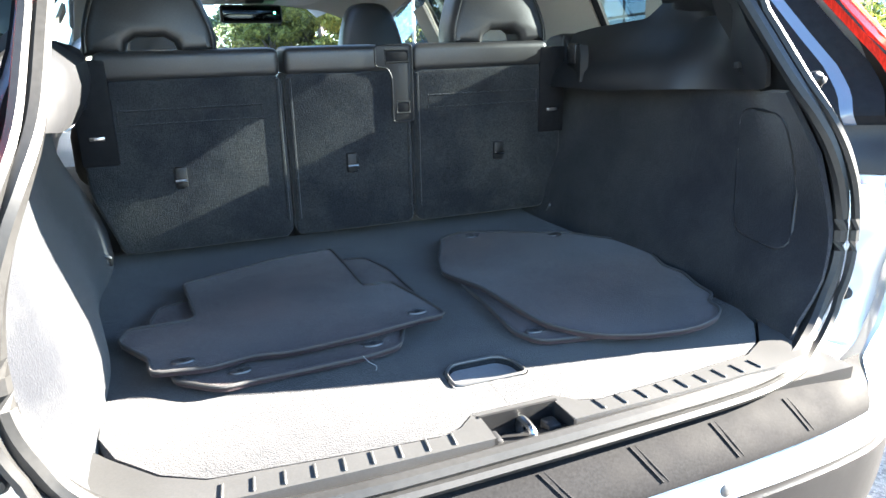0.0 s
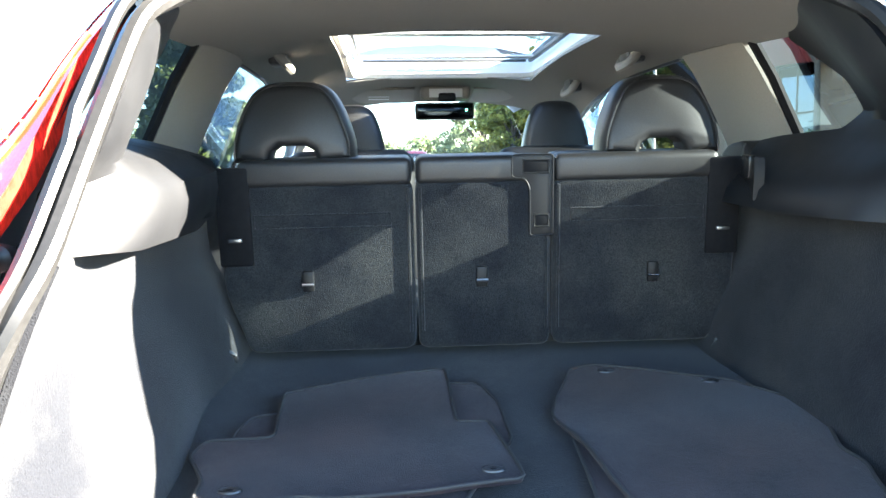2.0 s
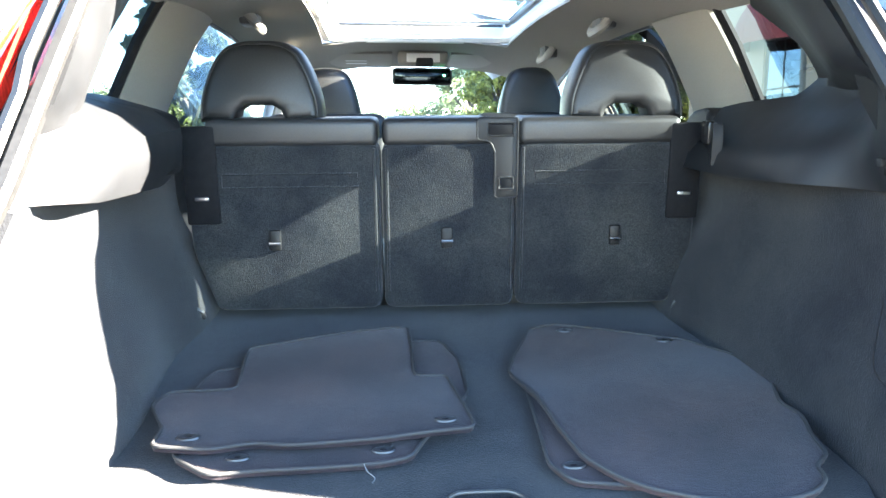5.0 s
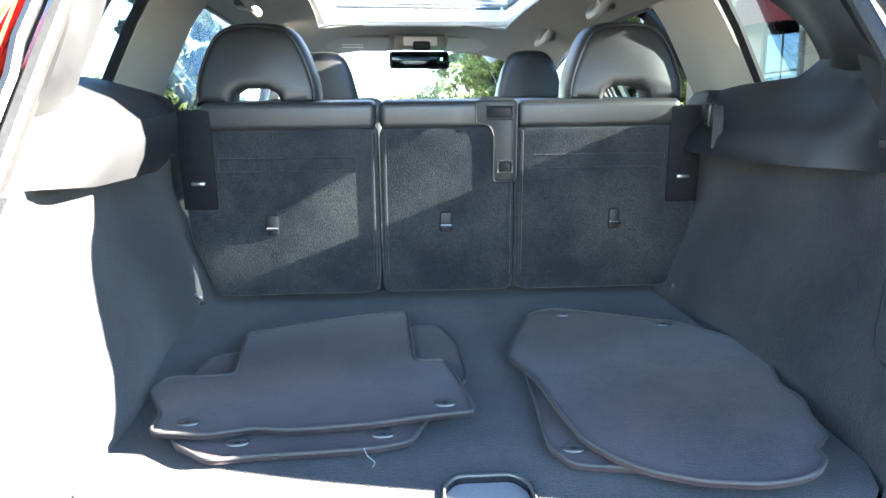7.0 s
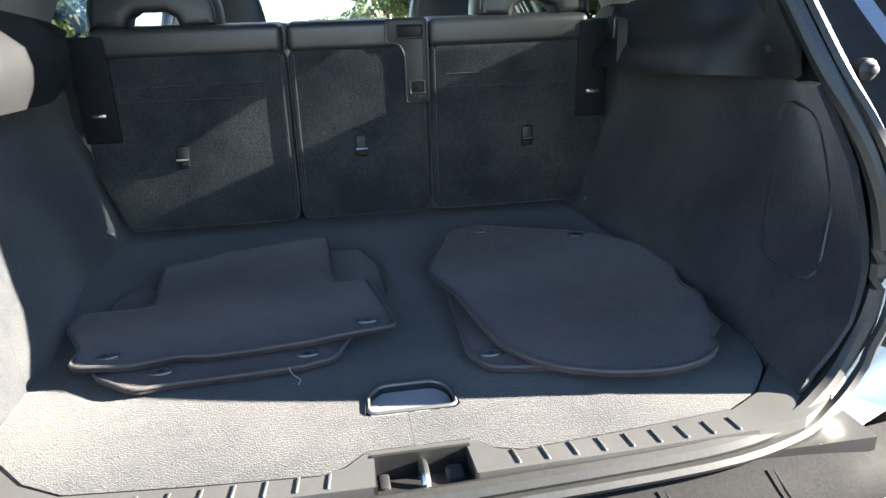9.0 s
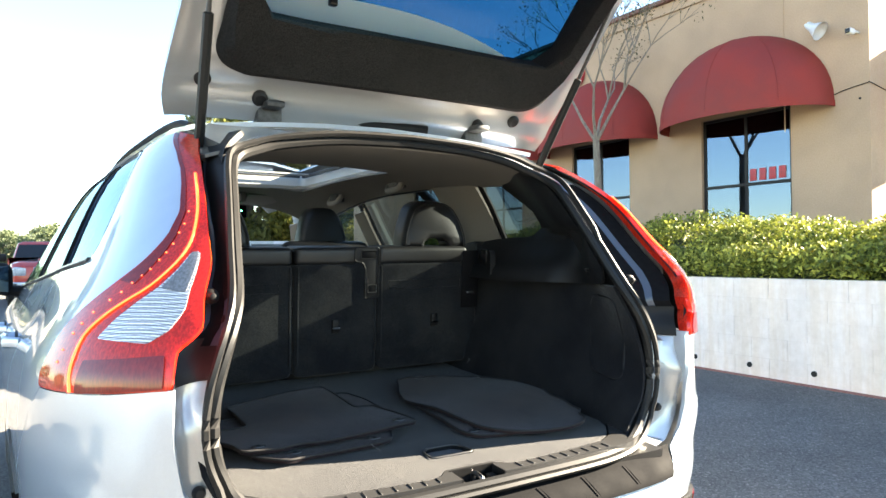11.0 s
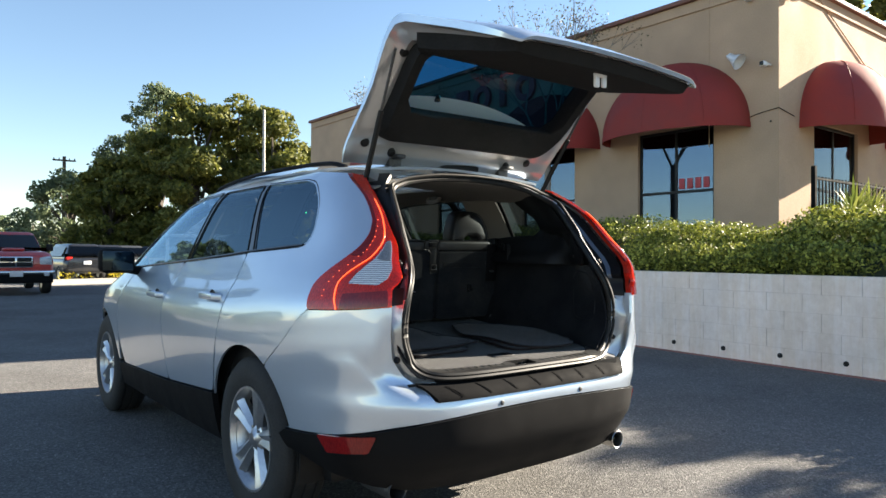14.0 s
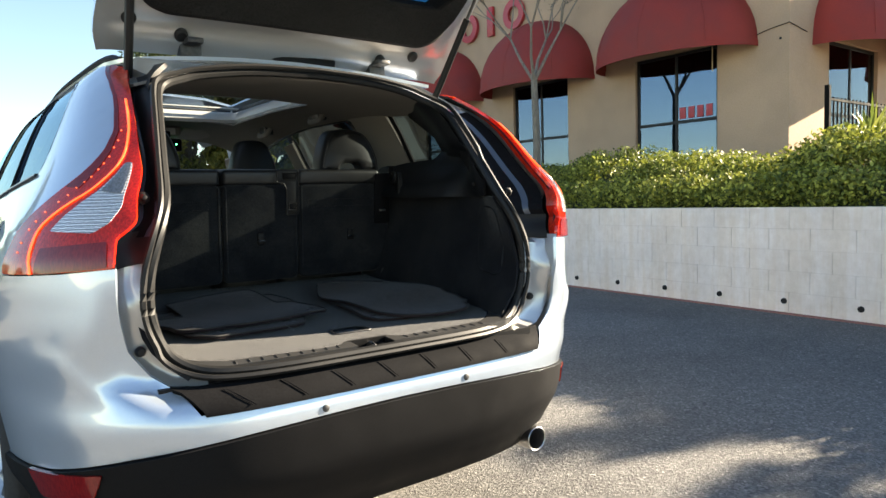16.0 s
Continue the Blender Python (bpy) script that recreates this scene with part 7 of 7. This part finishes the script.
# unseen tree beyond the wall, added for the shade it casts on the asphalt
tree("unseen leafy tree added beyond the wall for its shade", 12.3, -2.15, 4.0, 0.85, 21, M_OAK, M_BARK, 0.62, 0.08, 900, 12, 0.8)

# ---- far side of the car park ----
def at_bearing(deg, dist, x0=-2.1, y0=-2.0):
    return (x0 + dist * math.sin(radians(deg)), y0 + dist * math.cos(radians(deg)))


for i, (deg, dist, h, sp, mat, n, low) in enumerate([
        (12.3, 46, 7.2, 2.3, M_OAK, 9000, 0.12), (15.2, 47, 9.2, 2.6, M_OAK, 12000, 0.10), (18.3, 45, 11.4, 3.2, M_OAK, 14000, 0.08), (21.3, 46, 11.6, 2.9, M_OAK, 12000, 0.10),
        (24.2, 44, 10.6, 2.9, M_OAK, 12000, 0.08), (26.9, 45, 8.2, 2.2, M_OAK, 9000, 0.1), (15.6, 58, 15.2, 2.6, M_GREYLEAF, 4200, 0.5), (13.2, 60, 11.2, 2.2, M_GREYLEAF, 3000, 0.5),
        (9.6, 52, 7.0, 2.4, M_GREYLEAF, 4200, 0.25), (7.2, 62, 4.6, 2.4, M_GREYLEAF, 3500, 0.2), (4.6, 66, 4.4, 2.6, M_GREYLEAF, 3500, 0.2), (1.5, 70, 4.0, 2.8, M_GREYLEAF, 3500, 0.2), (-2.0, 70, 3.6, 3.0, M_GREYLEAF, 3000, 0.2)]):
    x, y = at_bearing(deg, dist)
    tree("dense olive-green tree at the far edge" if mat == M_OAK else "thin grey-green tree in the distance", x, y, h, sp, 40 + i, mat, None, low, 0.15 if mat == M_OAK else 0.14, int(n * 1.7), 75)
for i, (x, y, h, sp, mat, low) in enumerate([(-3.72, 12.9, 4.7, 1.05, M_SHADELEAF, 0.04), (-10.4, 30.5, 3.4, 2.6, M_GREYLEAF, 0.1), (-15.6, 29.5, 3.4, 2.6, M_GREYLEAF, 0.1), (-21.0, 22.0, 3.6, 2.6, M_GREYLEAF, 0.1)]):
    tree("dense green tree beside the car park, leaves darkened for shade" if mat == M_SHADELEAF else "pale grey-green tree beside the car park", x, y, h, sp, 70 + i, mat, None, low, 0.075 if mat == M_SHADELEAF else 0.10, 26000 if mat == M_SHADELEAF else 7000, 90)
# palm
px, py = at_bearing(23.6, 52)
palm = thing("palm_tree", "tall palm tree above the other trees", "tree", (px, py, 0))
part("trunk", tube([(0, 0, 0), (0.1, 0, 6), (0, 0.1, 11.4)], [0.28, 0.2, 0.17]), M_DARKBARK, palm)
rnd = random.Random(9)
for k in range(16):
    a, e = 6.283 * k / 16 + rnd.random() * 0.3, radians(rnd.uniform(-15, 70))
    verts, faces = [], []
    d = Vector((math.cos(a), math.sin(a), 0))
    side = Vector((-math.sin(a), math.cos(a), 0))
    for j in range(7):
        f = j / 6
        c = d * 1.5 * f * math.cos(e) + Vector((0, 0, 11.4 + 1.5 * f * math.sin(e) - 0.7 * f * f))
        w = 0.34 * math.sin(math.pi * min(1, 0.1 + f * 0.9)) + 0.02
        verts += [c - side * w + Vector((0, 0, -0.1)), c, c + side * w + Vector((0, 0, -0.1))]
    for j in range(6):
        faces += [(3 * j, 3 * j + 1, 3 * j + 4, 3 * j + 3), (3 * j + 1, 3 * j + 2, 3 * j + 5, 3 * j + 4)]
    part("frond", mesh_of(verts, faces), M_GREYLEAF, palm, "", False)
lx, ly = at_bearing(23.4, 34)
lp = thing("lamp_post", "pale slender car park lamp post", "lamp post", (lx, ly, 0))
part("pole", tube([(0, 0, 0), (0, 0, 8.1)], [0.09, 0.065]), M_POLE, lp)
ux, uy = at_bearing(9.2, 60)
up = thing("utility_pole", "dark wooden utility pole with a crossarm", "pole", (ux, uy, 0))
part("pole", tube([(0, 0, 0), (0, 0, 8.6)], [0.16, 0.12]), M_DARKBARK, up)
part("crossarm", box(1.6, 0.1, 0.12, (0, 0, 8.3), 0.02), M_DARKBARK, up)
for k in (-0.7, -0.35, 0.35, 0.7):
    part("insulator", lathe([(0.0, 0.14), (0.03, 0.12), (0.04, 0.0)], 8, "Z"), M_TRIMDARK, up).location = (k, 0, 8.36)
# far kerb and pavement with low flowers
far = part("pavement", slab([(2.2, 27.5), (60, 44), (60, 47), (1.0, 29.5)], 0.0, 0.14, 0.02), M_KERB, None, "sunlit concrete pavement edge", False)
tagged(far, "", "pavement", "", "structure")
rng = np.random.default_rng(17)
t = rng.random(40)
cs = np.stack([3.0 + 14 * t, 30.6 + 4.1 * t + rng.normal(size=40) * 0.2, np.full(40, 0.18)], 1)
fl = part("flower_border", leaf_mesh("flower_border", leaves(cs, np.full((40, 3), 0.25), 1500, 0.05, rng)), M_YELLOW, None, "low yellow flowers along the pavement", False)
tagged(fl, "", "flowers", "", "stuff")


# ---- parked vehicles ----
def loft_body(sections, n=12):
    """A body from cross-sections (y, half width, low, belt, top, top half width)."""
    verts, faces = [], []
    for y, w, lo, belt, top, tw in sections:
        ring = [(-w * 0.92, lo), (-w, lo + 0.15), (-w, belt - 0.12), (-w * 0.96, belt), (-tw, top - 0.05), (-tw * 0.8, top), (tw * 0.8, top), (tw, top - 0.05), (w * 0.96, belt), (w, belt - 0.12), (w, lo + 0.15), (w * 0.92, lo)]
        verts += [(x, y, z) for x, z in ring]
    m = 12
    for i in range(len(sections) - 1):
        for j in range(m):
            faces.append((i * m + j, i * m + (j + 1) % m, (i + 1) * m + (j + 1) % m, (i + 1) * m + j))
    faces.append(tuple(range(m)))
    faces.append(tuple(range((len(sections) - 1) * m, len(sections) * m)))
    bm = mesh_of(verts, faces)
    bmesh.ops.bevel(bm, geom=bm.edges[:], offset=0.03, segments=2, affect="EDGES", profile=0.5)
    return bm


def simple_wheel(parent, x, y, r):
    w = part("wheel", lathe([(r * 0.6, -0.11), (r * 0.93, -0.12), (r, -0.08), (r, 0.08), (r * 0.93, 0.12), (r * 0.6, 0.11)], 28), M_TYRE, parent)
    w.location = (x, y, r)
    part("rim", lathe([(0.0, 0.09), (r * 0.2, 0.1), (r * 0.55, 0.085), (r * 0.62, 0.11), (r * 0.62, -0.11), (0.0, -0.09)], 20), M_ALLOY, w)


M_TRUCKRED = metallic_paint("truck_red", (0.50, 0.03, 0.022), 0.1, 0.35)
M_DARKPAINT = metallic_paint("dark_car_paint", (0.03, 0.032, 0.036), 0.4, 0.25)
M_GREYPAINT = metallic_paint("grey_car_paint", (0.07, 0.075, 0.08), 0.4, 0.3)
M_SCREEN = glass("parked_car_glass", (0.1, 0.12, 0.12), 1.5)
M_CHROME = surface("chrome", (0.6, 0.6, 0.6), (0.7, 0.7, 0.7), 30, 0.12, metal=1.0, bump_s=0)


def pickup(x, y):
    t = thing("pickup_truck", "red pickup truck with a chrome bumper facing the camera", "truck", (x, y, 0))
    part("body", loft_body([(-2.75, 0.88, 0.55, 1.0, 1.12, 0.80), (-2.5, 0.98, 0.5, 1.1, 1.25, 0.9), (-1.5, 1.0, 0.5, 1.15, 1.3, 0.9), (2.8, 1.0, 0.5, 1.15, 1.25, 0.95)]), M_TRUCKRED, t)
    part("cab", loft_body([(-1.35, 0.93, 1.1, 1.2, 1.26, 0.88), (-0.55, 0.93, 1.1, 1.25, 1.86, 0.72), (0.9, 0.93, 1.1, 1.25, 1.88, 0.72), (1.25, 0.93, 1.1, 1.25, 1.3, 0.85)]), M_TRUCKRED, t)
    part("windscreen", sheet([-1, -0.3, 0.3, 1], [0, 1], lambda k, f: (k * (0.84 - 0.14 * f), -1.36 + 0.68 * f - 0.05 * (1 - k * k), 1.31 + 0.46 * f), 0.01), M_SCREEN, t)
    part("bonnet_scoop", box(0.55, 0.8, 0.09, (0, -1.95, 1.31), 0.04), M_TRUCKRED, t)
    g = part("grille", box(0.86, 0.08, 0.32, (0, -2.78, 0.95), 0.04), M_CHROME, t)
    for sx in (-0.205, 0.205):
        for sz in (0.88, 1.02):
            part("grille_opening", box(0.37, 0.05, 0.12, (sx, -2.81, sz), 0.03), M_TRIMDARK, g)
    part("front_bumper", box(1.95, 0.28, 0.11, (0, -2.8, 0.655), 0.04), M_CHROME, t)
    part("lower_valance", box(1.86, 0.22, 0.26, (0, -2.76, 0.475), 0.04), M_CLAD, t)
    part("number_plate", box(0.32, 0.02, 0.16, (0, -2.95, 0.62), 0.004), M_WHITE, t)
    for sg in (-1, 1):
        part("headlamp", box(0.34, 0.12, 0.26, (sg * 0.74, -2.70, 0.98), 0.05), M_CLEARLENS, t)
        part("door_mirror", box(0.2, 0.1, 0.22, (sg * 1.12, -0.85, 1.38), 0.04), M_TRIMDARK, t)
        part("fog_lamp", box(0.14, 0.04, 0.1, (sg * 0.75, -2.94, 0.6), 0.02), M_CLEARLENS, t)
        for wy in (-1.75, 1.75):
            simple_wheel(t, sg * 0.88, wy, 0.39)
    return t


def parked_suv(x, y, yaw, paint, label):
    t = thing("parked_car", label, "car", (x, y, 0), "cars parked at the far kerb")
    t.rotation_euler = (0, 0, radians(yaw))
    part("body", loft_body([(-2.25, 0.80, 0.4, 0.85, 0.98, 0.75), (-2.0, 0.91, 0.32, 0.95, 1.05, 0.8), (1.0, 0.92, 0.3, 0.95, 1.05, 0.8), (1.9, 0.9, 0.32, 0.9, 0.98, 0.75), (2.3, 0.78, 0.4, 0.75, 0.82, 0.6)]), paint, t)
    part("cabin", loft_body([(-2.1, 0.84, 0.9, 1.0, 1.1, 0.75), (-1.75, 0.84, 0.9, 1.05, 1.62, 0.6), (0.2, 0.84, 0.9, 1.05, 1.66, 0.62), (1.1, 0.84, 0.9, 1.0, 1.05, 0.75)]), paint, t)
    part("rear_window", sheet([-1, 0, 1], [0, 1], lambda k, f: (k * (0.74 - 0.14 * f), -2.13 + 0.31 * f, 1.12 + 0.40 * f), 0.01), M_SCREEN, t)
    for sg in (-1, 1):
        part("side_window", sheet([-1.6, -0.6, 0.3], [0, 1], lambda yy, f, sg=sg: (sg * (0.855 - 0.19 * f), yy, 1.08 + 0.42 * f), 0.01), M_SCREEN, t)
        part("tail_lamp", box(0.26, 0.14, 0.16, (sg * 0.70, -2.16, 0.98), 0.04), M_REDLENS, t)
        for wy in (-1.4, 1.4):
            simple_wheel(t, sg * 0.80, wy, 0.34)
    part("number_plate", box(0.32, 0.02, 0.16, (0, -2.26, 0.80), 0.004), M_WHITE, t)
    return t


pickup(0.38, 23.6)
for deg, far, paint, label in ((9.7, 36, M_DARKPAINT, "dark parked SUV seen from behind"), (11.3, 39, M_DARKPAINT, "dark parked car beside the SUV"), (12.8, 41, M_GREYPAINT, "grey parked car under the trees"), (14.4, 43, M_DARKPAINT, "dark parked car at the end of the row")):
    parked_suv(*at_bearing(deg, far), 6, paint, label)
# white framed enclosure beside the drive
enc = thing("white_enclosure", "white framed utility enclosure with grey panels", "enclosure", (3.5, 17.3, 0))
enc.rotation_euler = (0, 0, radians(-8))
for px_ in (0.0, 1.3, 2.6):
    part("post", box(0.08, 0.08, 1.75, (px_, 0, 0.875), 0.01), M_WHITE, enc)
for pz in (0.12, 1.7):
    part("rail", box(2.68, 0.07, 0.08, (1.3, 0, pz), 0.01), M_WHITE, enc)
for px_ in (0.65, 1.95):
    part("infill_panel", box(1.22, 0.03, 1.5, (px_, 0.01, 0.91), 0.004), M_GREYPAINT, enc)
